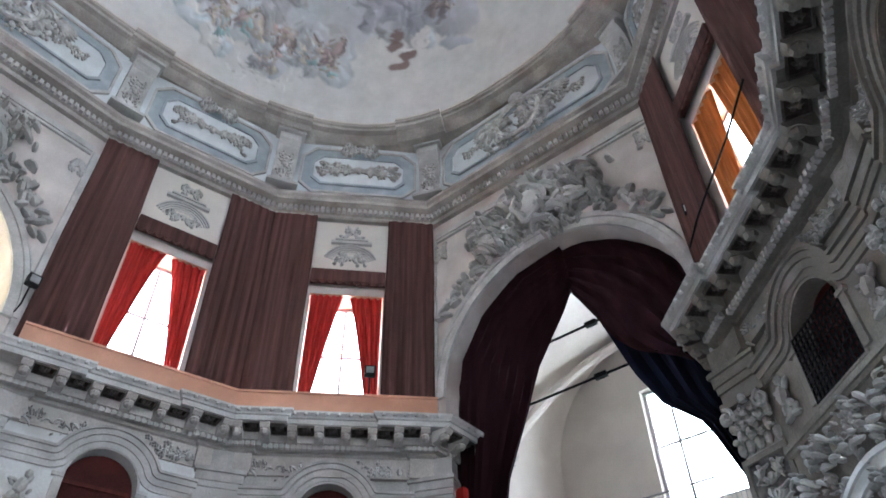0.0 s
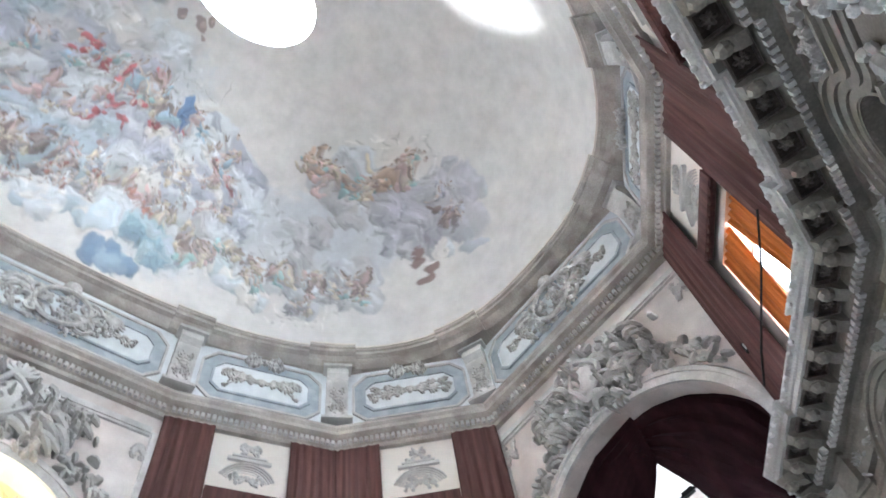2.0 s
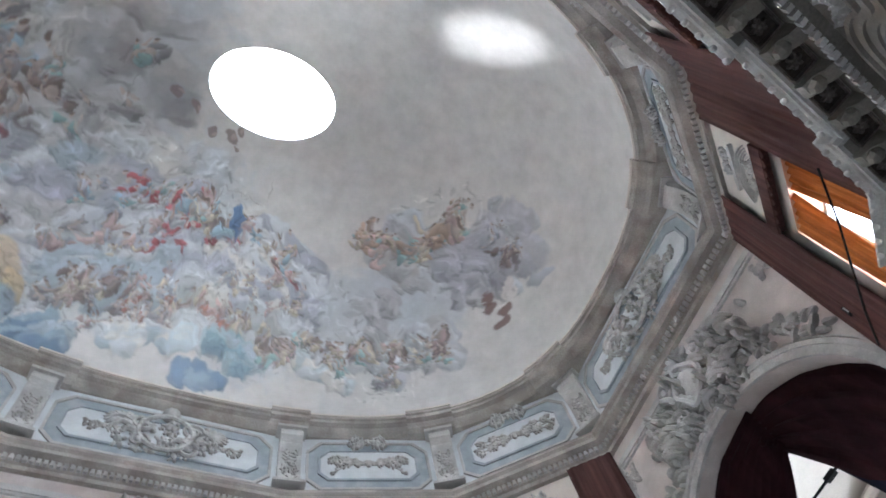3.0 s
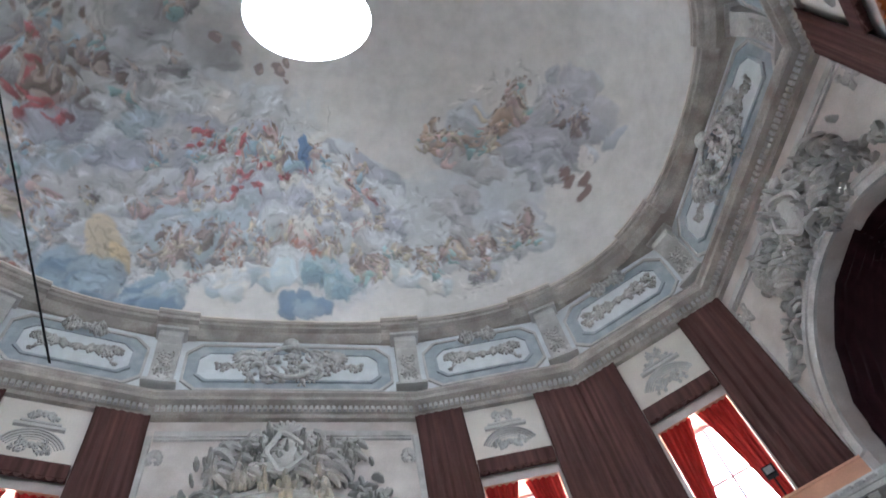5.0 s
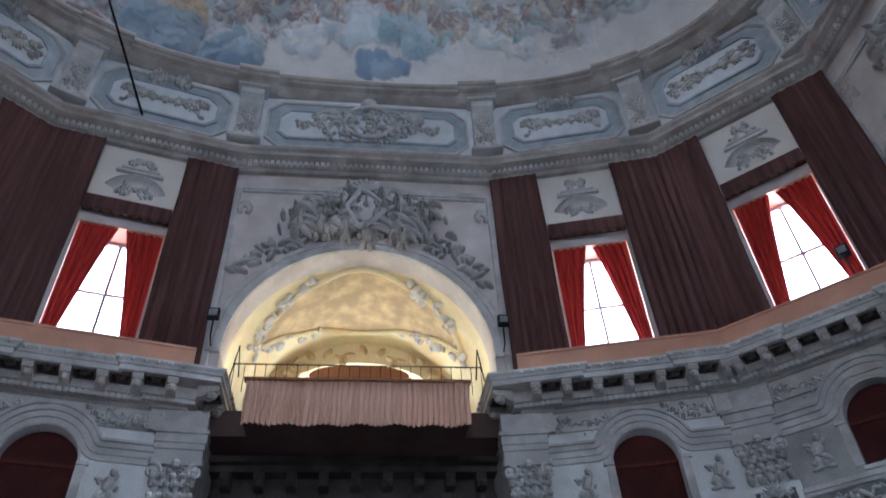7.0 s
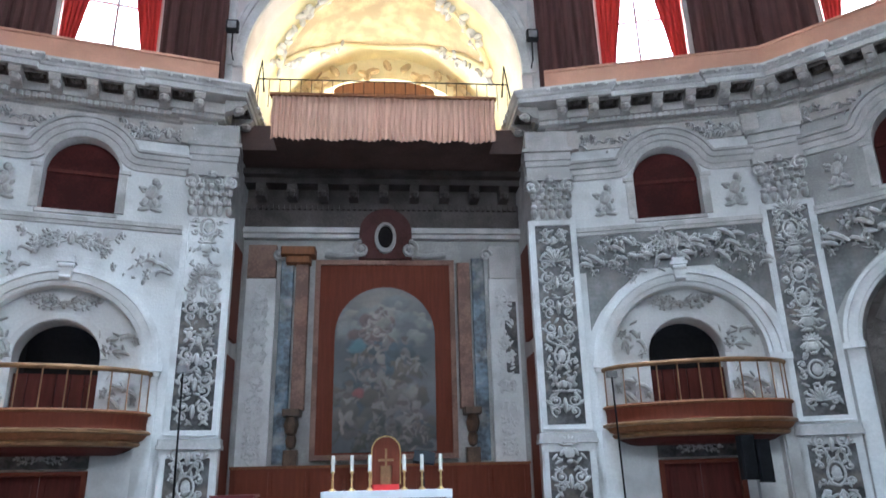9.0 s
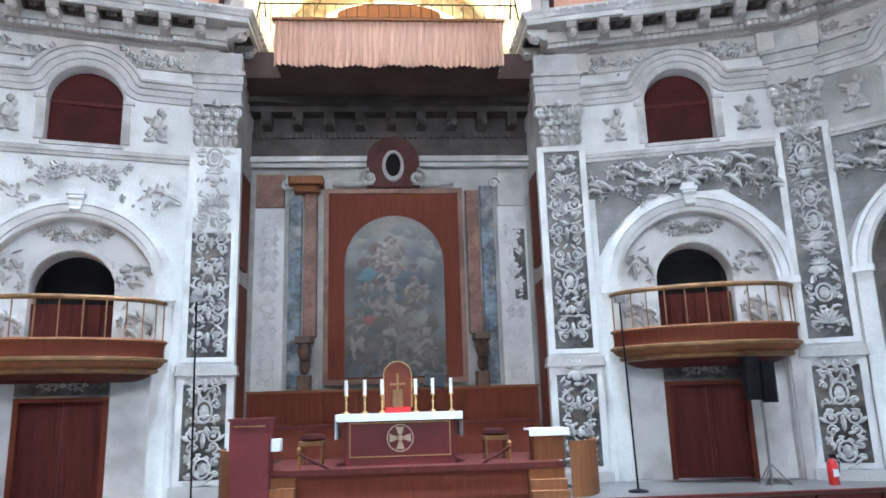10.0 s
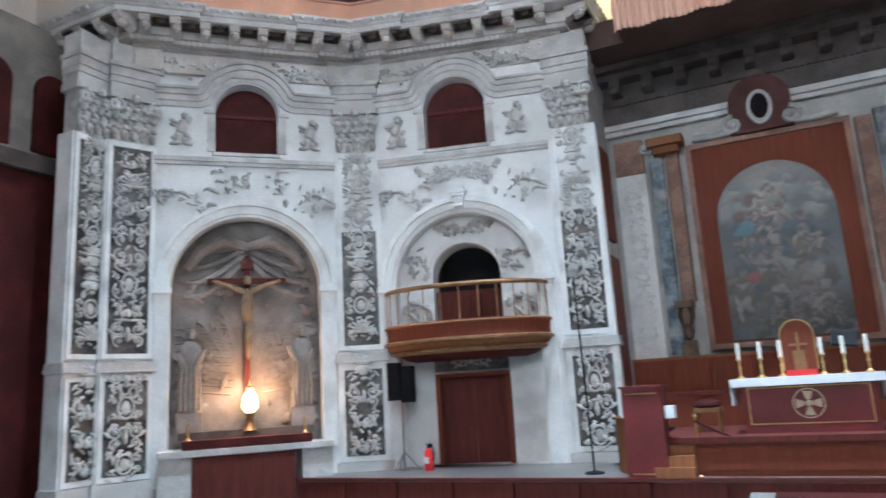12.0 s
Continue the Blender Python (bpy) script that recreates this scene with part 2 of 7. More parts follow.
# ---- mesh helpers ----
class Shape:
    """Vertices and faces gathered into one mesh."""

    def __init__(self):
        self.v, self.f = [], []

    def add(self, vs, fs):
        k = len(self.v)
        self.v += [tuple(p) for p in vs]
        self.f += [tuple(k + i for i in face) for face in fs]
        return self

    def box(self, x0, x1, y0, y1, z0, z1, bevel=0.0):
        if bevel:
            b = bevel
            ring = [(x0 + b, y0), (x1 - b, y0), (x1, y0 + b), (x1, y1 - b), (x1 - b, y1), (x0 + b, y1), (x0, y1 - b), (x0, y0 + b)]
            return self.prism(ring, z0, z1)
        p = [(x, y, z) for z in (z0, z1) for y in (y0, y1) for x in (x0, x1)]
        return self.add(p, [(0, 2, 3, 1), (4, 5, 7, 6), (0, 1, 5, 4), (2, 6, 7, 3), (0, 4, 6, 2), (1, 3, 7, 5)])

    def prism(self, ring, z0, z1):
        n = len(ring)
        vs = [(x, y, z0) for x, y in ring] + [(x, y, z1) for x, y in ring]
        return self.add(vs, [tuple(range(n))[::-1], tuple(range(n, 2 * n))] + [(i, (i + 1) % n, n + (i + 1) % n, n + i) for i in range(n)])

    def slab(self, ring, y0, y1):
        """A flat outline in x and z, thick from y0 to y1."""
        n = len(ring)
        vs = [(x, y0, z) for x, z in ring] + [(x, y1, z) for x, z in ring]
        return self.add(vs, [tuple(range(n)), tuple(range(n, 2 * n))[::-1]] + [(i, n + i, n + (i + 1) % n, (i + 1) % n) for i in range(n)])

    def band(self, outer, inner, y0, y1, closed=True):
        """The ring between two outlines of equal count in x and z, thick from y0 to y1."""
        n = len(outer)
        vs = [(x, y, z) for y in (y0, y1) for ring in (outer, inner) for x, z in ring]
        fs = []
        for i in range(n if closed else n - 1):
            j = (i + 1) % n
            fs += [(i, j, n + j, n + i), (2 * n + i, 3 * n + i, 3 * n + j, 2 * n + j), (i, 2 * n + i, 2 * n + j, j), (n + i, n + j, 3 * n + j, 3 * n + i)]
        if not closed:
            for i in (0, n - 1):
                fs.append((i, n + i, 3 * n + i, 2 * n + i))
        return self.add(vs, fs)

    def lathe(self, profile, cx=0, cy=0, n=16, sx=1.0, sy=1.0):
        k, m = n, len(profile)
        vs = [(cx + sx * r * math.cos(2 * math.pi * i / k), cy + sy * r * math.sin(2 * math.pi * i / k), z) for r, z in profile for i in range(k)]
        fs = [(j * k + i, j * k + (i + 1) % k, (j + 1) * k + (i + 1) % k, (j + 1) * k + i) for j in range(m - 1) for i in range(k)]
        return self.add(vs, fs + [tuple(range(k))[::-1], tuple(range((m - 1) * k, m * k))])

    def tube(self, pts, radii, n=6, flat=1.0):
        """A tube along points; flat squeezes it along y."""
        pts = [Vector(p) for p in pts]
        if not hasattr(radii, "__len__"):
            radii = [radii] * len(pts)
        vs, fs = [], []
        for i, p in enumerate(pts):
            d = (pts[min(i + 1, len(pts) - 1)] - pts[max(i - 1, 0)]).normalized()
            ref = Vector((0, 1, 0)) if abs(d.y) < 0.9 else Vector((1, 0, 0))
            a = d.cross(ref).normalized()
            b = a.cross(d)
            for k in range(n):
                c, s = math.cos(2 * math.pi * k / n), math.sin(2 * math.pi * k / n)
                q = a * (c * radii[i]) + b * (s * radii[i])
                vs.append((p.x + q.x, p.y + q.y * flat, p.z + q.z))
        for i in range(len(pts) - 1):
            fs += [(i * n + k, i * n + (k + 1) % n, (i + 1) * n + (k + 1) % n, (i + 1) * n + k) for k in range(n)]
        fs += [tuple(range(n))[::-1], tuple(range((len(pts) - 1) * n, len(pts) * n))]
        return self.add(vs, fs)

    def blob(self, x, y, z, rx, ry, rz, spin=0.0, n=7, m=4):
        """A lumpy round form, turned by spin in the wall's plane."""
        vs, fs = [], []
        c, s = math.cos(spin), math.sin(spin)
        for j in range(1, m):
            a = math.pi * j / m
            for i in range(n):
                b = 2 * math.pi * i / n
                px, py, pz = rx * math.sin(a) * math.cos(b), -ry * math.sin(a) * math.sin(b), rz * math.cos(a)
                vs.append((x + c * px - s * pz, y + py, z + s * px + c * pz))
        k = len(vs)
        vs += [(x - s * rz, y, z + c * rz), (x + s * rz, y, z - c * rz)]
        for j in range(m - 2):
            fs += [(j * n + i, (j + 1) * n + i, (j + 1) * n + (i + 1) % n, j * n + (i + 1) % n) for i in range(n)]
        fs += [(k, i, (i + 1) % n) for i in range(n)] + [(k + 1, (m - 2) * n + (i + 1) % n, (m - 2) * n + i) for i in range(n)]
        return self.add(vs, fs)

    def sweep(self, profile, path, closed=False):
        """A profile of (inward, z) carried along a plan path with mitred corners; inward is to the right of the way."""
        n, m = len(path), len(profile)
        vs, fs = [], []
        for i, p in enumerate(path):
            p = Vector(p)
            a = Vector(path[i - 1]) if closed or i else None
            b = Vector(path[(i + 1) % n]) if closed or i < n - 1 else None
            d0 = (p - a).normalized() if a is not None else (b - p).normalized()
            d1 = (b - p).normalized() if b is not None else d0
            n0, n1 = Vector((d0.y, -d0.x)), Vector((d1.y, -d1.x))
            mid = (n0 + n1).normalized()
            mid /= max(0.35, mid.dot(n0))
            vs += [(p.x + mid.x * o, p.y + mid.y * o, z) for o, z in profile]
        for i in range(n if closed else n - 1):
            j = (i + 1) % n
            fs += [(i * m + k, j * m + k, j * m + (k + 1) % m, i * m + (k + 1) % m) for k in range(m)]
        if not closed:
            fs += [tuple(range(m)), tuple(range((n - 1) * m, n * m))[::-1]]
        return self.add(vs, fs)

    def mesh(self, name, mat, smooth=False):
        me = bpy.data.meshes.new(name)
        me.from_pydata(self.v, [], self.f)
        bm = bmesh.new()
        bm.from_mesh(me)
        bmesh.ops.recalc_face_normals(bm, faces=bm.faces)
        bm.to_mesh(me)
        bm.free()
        me.materials.append(mat)
        if smooth:
            me.shade_smooth()
            me.set_sharp_from_angle(angle=radians(40))
        return me


def part(name, shape, mat, parent=None, label="", smooth=False, at=None):
    """One mesh object, from a Shape or a ready mesh, under a thing or a part."""
    me = shape.mesh(name, mat, smooth) if isinstance(shape, Shape) else shape
    ob = new(name, me)
    if parent is not None:
        ob.parent = parent
    if at is not None:
        ob.matrix_local = at
    if label:
        tagged(ob, label)
    if name in ("relief", "figure_relief", "ornament", "pedestal_ornament", "spandrel_relief", "strip_relief", "centre_relief", "frieze_relief", "stucco_drapery", "scrolls", "crest", "crown_ornament", "jamb_ornament", "ground_relief", "arch_relief", "corner_scroll", "capital", "scrollwork", "cartouche"):
        tagged(ob, kind="stuff")
    return ob


def thing(name, m, label, category, group="", kind=""):
    """An empty at a thing's base, under which its parts stand."""
    ob = new(name)
    ob.empty_display_size = 0.2
    ob.matrix_world = m
    return tagged(ob, label, category, group, kind)


def arc(cx, cz, r, a0, a1, n, sx=1.0):
    return [(cx + sx * r * math.cos(radians(a0 + (a1 - a0) * i / n)), cz + r * math.sin(radians(a0 + (a1 - a0) * i / n))) for i in range(n + 1)]


def arched(x0, x1, z0, zs, n=16, rise=None):
    """The outline of an opening with a round head, from the foot on its left over the top to the foot on its right."""
    c, r = (x0 + x1) / 2, (x1 - x0) / 2
    rise = r if rise is None else rise
    return [(x0, z0)] + [(c - r * math.cos(math.pi * i / n), zs + rise * math.sin(math.pi * i / n)) for i in range(n + 1)] + [(x1, z0)]


def wall_with(shape, x0, x1, z0, z1, y0, y1, holes):
    """A wall in x and z with openings, each (left, right, foot, springing, rise); a rise of 0 gives a flat head."""
    holes = sorted(holes)
    columns = sorted({x0, x1} | {h[0] for h in holes} | {h[1] for h in holes})
    for a, b in zip(columns, columns[1:]):
        mine = sorted([h for h in holes if h[0] <= a + 1e-6 and h[1] >= b - 1e-6], key=lambda h: h[2])
        z = z0
        for h in mine:
            if h[2] > z + 1e-6:
                shape.box(a, b, y0, y1, z, h[2])
            top = mine[mine.index(h) + 1][2] if mine.index(h) + 1 < len(mine) else z1
            if h[4]:
                n, c, r = 20, (h[0] + h[1]) / 2, (h[1] - h[0]) / 2
                xs = [c - r * math.cos(math.pi * i / n) for i in range(n + 1)]
                zs = [h[3] + h[4] * math.sin(math.pi * i / n) for i in range(n + 1)]
                for i in range(n):
                    shape.slab([(xs[i], zs[i]), (xs[i + 1], zs[i + 1]), (xs[i + 1], top), (xs[i], top)], y0, y1)
            else:
                shape.box(a, b, y0, y1, h[3], top)
            z = top
        if z < z1 - 1e-6:
            shape.box(a, b, y0, y1, z, z1)
    return shape


def frame_of(p, q):
    """The pose of a wall's foot: x to the right as seen from inside, y outward, z up."""
    d = (Vector(q) - Vector(p)).normalized()
    return Matrix(((d.x, -d.y, 0, p[0]), (d.y, d.x, 0, p[1]), (0, 0, 1, 0), (0, 0, 0, 1)))


# ---- relief ornament ----
def scroll(shape, x, z, r, turns, start, way, thick, y=-0.03):
    """A tapering spiral with a knob at its heart."""
    n = int(10 * turns) + 3
    pts, rad = [], []
    for i in range(n):
        u = i / (n - 1)
        a = start + way * turns * 2 * math.pi * u
        rr = r * (1 - 0.85 * u)
        pts.append((x + rr * math.cos(a), y - 0.03 * u, z + rr * math.sin(a)))
        rad.append(thick * (1 - 0.5 * u))
    shape.tube(pts, rad, 5, 1.2)
    shape.blob(x, y - 0.03, z, thick * 1.5, thick * 1.6, thick * 1.5, 0, 6, 4)


def leaf(shape, x, z, length, width, spin, depth, y=-0.02):
    shape.blob(x - math.sin(spin) * length * 0.5, y, z + math.cos(spin) * length * 0.5, width, depth, length * 0.55, spin, 6, 4)


def putto(shape, x, z, h, rng, depth=0.1):
    """A small plump figure-like lump of stucco: plain rounded masses only."""
    lean = rng.uniform(-0.5, 0.5)
    shape.blob(x, -depth * 0.7, z, h * 0.17, depth, h * 0.24, lean)
    shape.blob(x - math.sin(lean) * h * 0.33, -depth * 0.9, z + h * 0.33, h * 0.11, depth * 0.8, h * 0.12, lean)
    for side in (-1, 1):
        s = lean + side * rng.uniform(0.7, 1.5)
        leaf(shape, x + side * h * 0.1, z + h * 0.1, h * 0.26, h * 0.075, -s, depth * 0.6, -depth * 0.5)
        shape.blob(x + side * h * 0.24, -depth * 0.4, z + h * rng.uniform(-0.1, 0.3), h * 0.1, depth * 0.5, h * 0.05, side * rng.uniform(0.3, 1.2), 6, 4)
        s = math.pi + side * rng.uniform(0.2, 0.8)
        leaf(shape, x + side * h * 0.07, z - h * 0.15, h * 0.28, h * 0.10, s, depth * 0.6, -depth * 0.5)


def tall_ornament(w, h, seed, depth=0.07):
    """A mirrored upright trail: shells, cartouches, scrolls, leaves and plump figures."""
    s, rng = Shape(), random.Random(seed)
    w *= 1.16
    for k in range(int(h * 17)):
        zz, sp = rng.uniform(0.05, h - 0.05), rng.uniform(0.2, 2.6)
        for sd in (-1, 1):
            leaf(s, sd * w * (0.1 + 0.37 * rng.random()), zz, rng.uniform(0.1, 0.2), 0.03, sd * sp, depth * 0.5)
    z = 0.08
    while z < h - 0.25:
        kind, step = rng.choice(["shell", "scrolls", "putti", "cart", "vase", "scrolls"]), rng.uniform(0.42, 0.62) * w + 0.12
        c = z + step / 2
        if kind == "shell":
            for i in range(9):
                a = radians(-80 + 20 * i)
                leaf(s, 0, c - 0.1, step * 0.55, step * 0.06, -a, depth)
            for sd in (-1, 1):
                scroll(s, sd * w * 0.3, c - step * 0.2, w * 0.13, 1.3, 0, sd, 0.024)
        elif kind == "scrolls":
            for sd in (-1, 1):
                scroll(s, sd * w * 0.25, c + step * 0.16, w * 0.19, 1.6, math.pi / 2, -sd, 0.028)
                scroll(s, sd * w * 0.25, c - step * 0.22, w * 0.15, 1.4, -math.pi / 2, sd, 0.026)
                leaf(s, sd * w * 0.36, c, step * 0.3, w * 0.05, -sd * 0.9, depth * 0.7)
            s.blob(0, -depth * 0.4, c, w * 0.07, depth, step * 0.28)
        elif kind == "putti":
            if w > 0.5:
                for sd in (-1, 1):
                    putto(s, sd * w * 0.24, c, step * 0.8, rng, depth)
            s.blob(0, -depth * 0.3, c - step * 0.2, w * 0.1, depth * 0.8, step * 0.2)
        elif kind == "cart":
            ring = [(w * 0.2 * math.cos(2 * math.pi * i / 14), -depth * 0.5, c + step * 0.4 * math.sin(2 * math.pi * i / 14)) for i in range(15)]
            s.tube(ring, 0.028, 5)
            s.blob(0, -depth * 0.2, c, w * 0.13, depth * 0.5, step * 0.28)
            for sd in (-1, 1):
                scroll(s, sd * w * 0.33, c + step * 0.25, w * 0.1, 1.2, math.pi, sd, 0.022)
                scroll(s, sd * w * 0.33, c - step * 0.25, w * 0.1, 1.2, math.pi, -sd, 0.022)
        else:
            s.blob(0, -depth * 0.5, c, w * 0.16, depth, step * 0.22)
            s.blob(0, -depth * 0.5, c - step * 0.3, w * 0.1, depth * 0.7, step * 0.08)
            s.blob(0, -depth * 0.5, c + step * 0.26, w * 0.13, depth * 0.8, step * 0.07)
            for i in range(7):
                a = radians(-75 + 25 * i)
                leaf(s, 0, c + step * 0.22, step * 0.4, w * 0.045, -a, depth * 0.6)
            for sd in (-1, 1):
                leaf(s, sd * w * 0.25, c - step * 0.1, step * 0.45, w * 0.06, sd * 0.7, depth * 0.7)
        z += step
    return s


def spray(w, h, seed, depth=0.07, n=60, size=1.0):
    """A mirrored garland: curling stems from the middle with leaves along them and flowers at their ends."""
    s, rng = Shape(), random.Random(seed)
    for k in range(max(3, n // 15)):
        reach, lift, bend = rng.uniform(0.45, 0.95), rng.uniform(-0.75, 0.75), rng.uniform(-0.5, 0.5)
        big = rng.uniform(0.8, 1.2) * size
        for sd in (-1, 1):
            pts = []
            for q in range(9):
                u = q / 8
                v = max(-0.9, min(0.9, lift * u + bend * math.sin(3.3 * u)))
                pts.append((sd * w / 2 * (0.04 + 0.92 * reach * u), -depth * (0.4 + 0.5 * math.sin(3 * u)), v * h / 2))
            s.tube(pts, [h * 0.028 * (1.2 - 0.6 * q / 8) for q in range(9)], 5)
            for q in (2, 4, 5, 7):
                x, _, z = pts[q]
                for up in (-1, 1):
                    leaf(s, x, z, 0.15 * big * h, 0.042 * big * h, sd * (-1.5708 + up * rng.uniform(0.6, 1.2)), depth * 0.9, -depth * 0.5)
            x, _, z = pts[-1]
            s.blob(x, -depth * 0.7, z, 0.05 * h * big, depth, 0.05 * h * big)
            for q in range(5):
                leaf(s, x, z, 0.10 * h * big, 0.036 * h * big, q * 1.257, depth * 0.8, -depth * 0.4)
    s.blob(0, -depth * 0.5, 0, 0.09 * h * size, depth * 1.2, 0.13 * h * size)
    for q in range(7):
        leaf(s, 0, 0.02 * h, 0.2 * h * size, 0.045 * h * size, radians(-75 + 25 * q), depth)
    return s


def figure_group(w, h, seed, n=14, depth=0.22):
    """A heap of stucco: a cartouche in the middle, drapery lumps and plump masses round it."""
    s, rng = Shape(), random.Random(seed)
    for _ in range(n):
        u, v = rng.uniform(-1, 1), rng.uniform(-1, 1)
        if abs(u) > 0.3 and v > 0.9 - 0.6 * abs(u):
            v -= 0.5
        putto(s, u * w / 2 * 0.85, v * h / 2 * 0.8, h * rng.uniform(0.2, 0.36), rng, depth * rng.uniform(0.5, 1))
    for _ in range(n):
        x, z, a = rng.uniform(-0.4, 0.4) * w, rng.uniform(-0.3, 0.25) * h, rng.uniform(-0.8, 0.8)
        ln = h * rng.uniform(0.2, 0.4)
        s.tube([(x + ln * (u - 0.5) * math.cos(a) - 0.1 * ln * math.sin(6 * u), -depth * (0.3 + 0.5 * math.sin(3 * u)), z + ln * (u - 0.5) * math.sin(a) + 0.18 * ln * math.sin(5 * u)) for u in [q / 6 for q in range(7)]], [h * 0.035 * (0.5 + math.sin(3.1 * q / 6)) for q in range(7)], 6)
    for _ in range(n * 3):
        u, v = max(-0.95, min(0.95, rng.gauss(0, 0.42))), max(-0.7, min(0.9, rng.gauss(0, 0.36)))
        leaf(s, u * w / 2, v * h / 2 - abs(u) * h * 0.15, h * rng.uniform(0.08, 0.2), h * rng.uniform(0.02, 0.045), rng.uniform(0, 6.3), depth * rng.uniform(0.3, 0.8))
    return s


# ---- painting ----
class Picture:
    """A painted surface: dabs of colour laid over one another on a plane of metres, later carried by the mesh's own colours."""

    def __init__(self, x0, x1, y0, y1, res, up, seed):
        self.x0, self.y0, self.res, self.up = x0, y0, res, up
        self.w, self.h = int((x1 - x0) * res), int((y1 - y0) * res)
        self.rng = np.random.RandomState(seed)
        self.img = np.zeros((self.h, self.w, 3))
        self.wob = self.field(0.9) * 0.6 + self.field(0.35) * 0.4
        self.fine = self.field(0.22) * 0.5 + self.field(0.1) * 0.5

    def field(self, cell):
        """Smooth noise between 0 and 1 with lumps of the given size."""
        ny, nx = int(self.h / self.res / cell) + 3, int(self.w / self.res / cell) + 3
        g = self.rng.rand(ny, nx)
        v, u = np.arange(self.h) / self.res / cell, np.arange(self.w) / self.res / cell
        j, i = v.astype(int), u.astype(int)
        fv, fu = v - j, u - i
        fv, fu = (fv * fv * (3 - 2 * fv))[:, None], (fu * fu * (3 - 2 * fu))[None, :]
        top = g[j][:, i] * (1 - fu) + g[j][:, i + 1] * fu
        low = g[j + 1][:, i] * (1 - fu) + g[j + 1][:, i + 1] * fu
        return top * (1 - fv) + low * fv

    def dab(self, cx, cy, rx, ry, rot, colour, alpha=1.0, soft=0.25, shade=0.0, wobble=0.5):
        """One brush mark: an uneven ellipse, lighter toward the picture's upper side by shade."""
        r = max(rx, ry) * 1.5
        i0, i1 = max(0, int((cx - r - self.x0) * self.res)), min(self.w, int((cx + r - self.x0) * self.res) + 1)
        j0, j1 = max(0, int((cy - r - self.y0) * self.res)), min(self.h, int((cy + r - self.y0) * self.res) + 1)
        if i1 <= i0 or j1 <= j0:
            return
        x = (np.arange(i0, i1) / self.res + self.x0 - cx)[None, :]
        y = (np.arange(j0, j1) / self.res + self.y0 - cy)[:, None]
        c, sn = math.cos(rot), math.sin(rot)
        d = np.sqrt(((c * x + sn * y) / rx) ** 2 + ((c * y - sn * x) / ry) ** 2)
        d = d + wobble * (self.wob[j0:j1, i0:i1] - 0.5) + 0.25 * wobble * (self.fine[j0:j1, i0:i1] - 0.5)
        m = np.clip((1 - d) / soft, 0, 1)
        m = (m * m * (3 - 2 * m) * alpha)[:, :, None]
        lit = 1 + shade * np.clip(self.up * y / ry - 0.35 * x / rx, -1.2, 1.2) * np.ones_like(d)
        col = np.array(colour)[None, None, :] * lit[:, :, None]
        self.img[j0:j1, i0:i1] = self.img[j0:j1, i0:i1] * (1 - m) + col * m

    def inside(self, cx, cy, rx, ry, n):
        a, q = self.rng.rand(n) * 6.283, np.sqrt(self.rng.rand(n))
        pts = np.stack([cx + rx * q * np.cos(a), cy + ry * q * np.sin(a)], 1)
        return pts[np.argsort(-self.up * pts[:, 1])]

    def clouds(self, cx, cy, rx, ry, n, size, tones, shade=0.22, soft=0.3):
        """Heaped puffs, the upper ones first, each with a lit crest and a dim foot."""
        for x, y in self.inside(cx, cy, rx, ry, n):
            k = size * self.rng.uniform(0.5, 1.25)
            tone = np.array(tones[self.rng.randint(len(tones))])
            self.dab(x, y, k * 1.25, k * 0.8, self.rng.uniform(-0.4, 0.4), tone * self.rng.uniform(0.9, 1.05), 0.92, soft, shade)
            self.dab(x, y + self.up * k * 0.42, k * 0.75, k * 0.22, self.rng.uniform(-0.3, 0.3), np.minimum(tone * 1.3, 0.74), 0.6, 0.5)
            self.dab(x + 0.2 * k, y - self.up * k * 0.5, k * 0.8, k * 0.2, self.rng.uniform(-0.3, 0.3), tone * 0.62, 0.6, 0.6)

    def heap(self, cx, cy, h, cloth, pale=1.0):
        """A bundle of plain rounded shapes and folds of cloth."""
        rng = self.rng
        skin = np.array((0.50, 0.415, 0.375)) * rng.uniform(0.7, 1.2) * pale
        cloth, lean = np.array(cloth) * pale, rng.uniform(-0.9, 0.9)
        self.dab(cx + 0.1 * h, cy - self.up * 0.22 * h, 0.36 * h, 0.24 * h, lean, (0.22 * pale, 0.18 * pale, 0.19 * pale), 0.6, 0.8)
        for _ in range(4):
            self.dab(cx + rng.uniform(-0.34, 0.34) * h, cy - self.up * rng.uniform(-0.2, 0.4) * h, rng.uniform(0.14, 0.32) * h, rng.uniform(0.1, 0.2) * h, rng.uniform(0, 3.1), cloth * rng.uniform(0.75, 1.2), 0.95, 0.3, 0.35)
        for _ in range(3):
            self.dab(cx + rng.uniform(-0.25, 0.25) * h, cy - self.up * rng.uniform(0, 0.35) * h, rng.uniform(0.14, 0.26) * h, 0.025 * h, rng.uniform(0, 3.1), cloth * 0.5, 0.7, 0.6)
        self.dab(cx, cy, 0.10 * h, 0.17 * h, lean, skin, 0.9, 0.4, 0.25)
        for _ in range(2):
            self.dab(cx + rng.uniform(-0.28, 0.28) * h, cy + rng.uniform(-0.3, 0.3) * h, 0.05 * h, rng.uniform(0.14, 0.25) * h, rng.uniform(-1.4, 1.4), skin * rng.uniform(0.85, 1.1), 0.9, 0.4, 0.2)
        self.dab(cx - math.sin(lean) * 0.1 * h, cy + self.up * 0.3 * h, 0.085 * h, 0.1 * h, 0, skin * 1.05, 0.95, 0.4, 0.2)
        self.dab(cx - math.sin(lean) * 0.1 * h, cy + self.up * 0.36 * h, 0.09 * h, 0.06 * h, 0, (0.19 * pale, 0.13 * pale, 0.11 * pale), 0.85, 0.5)

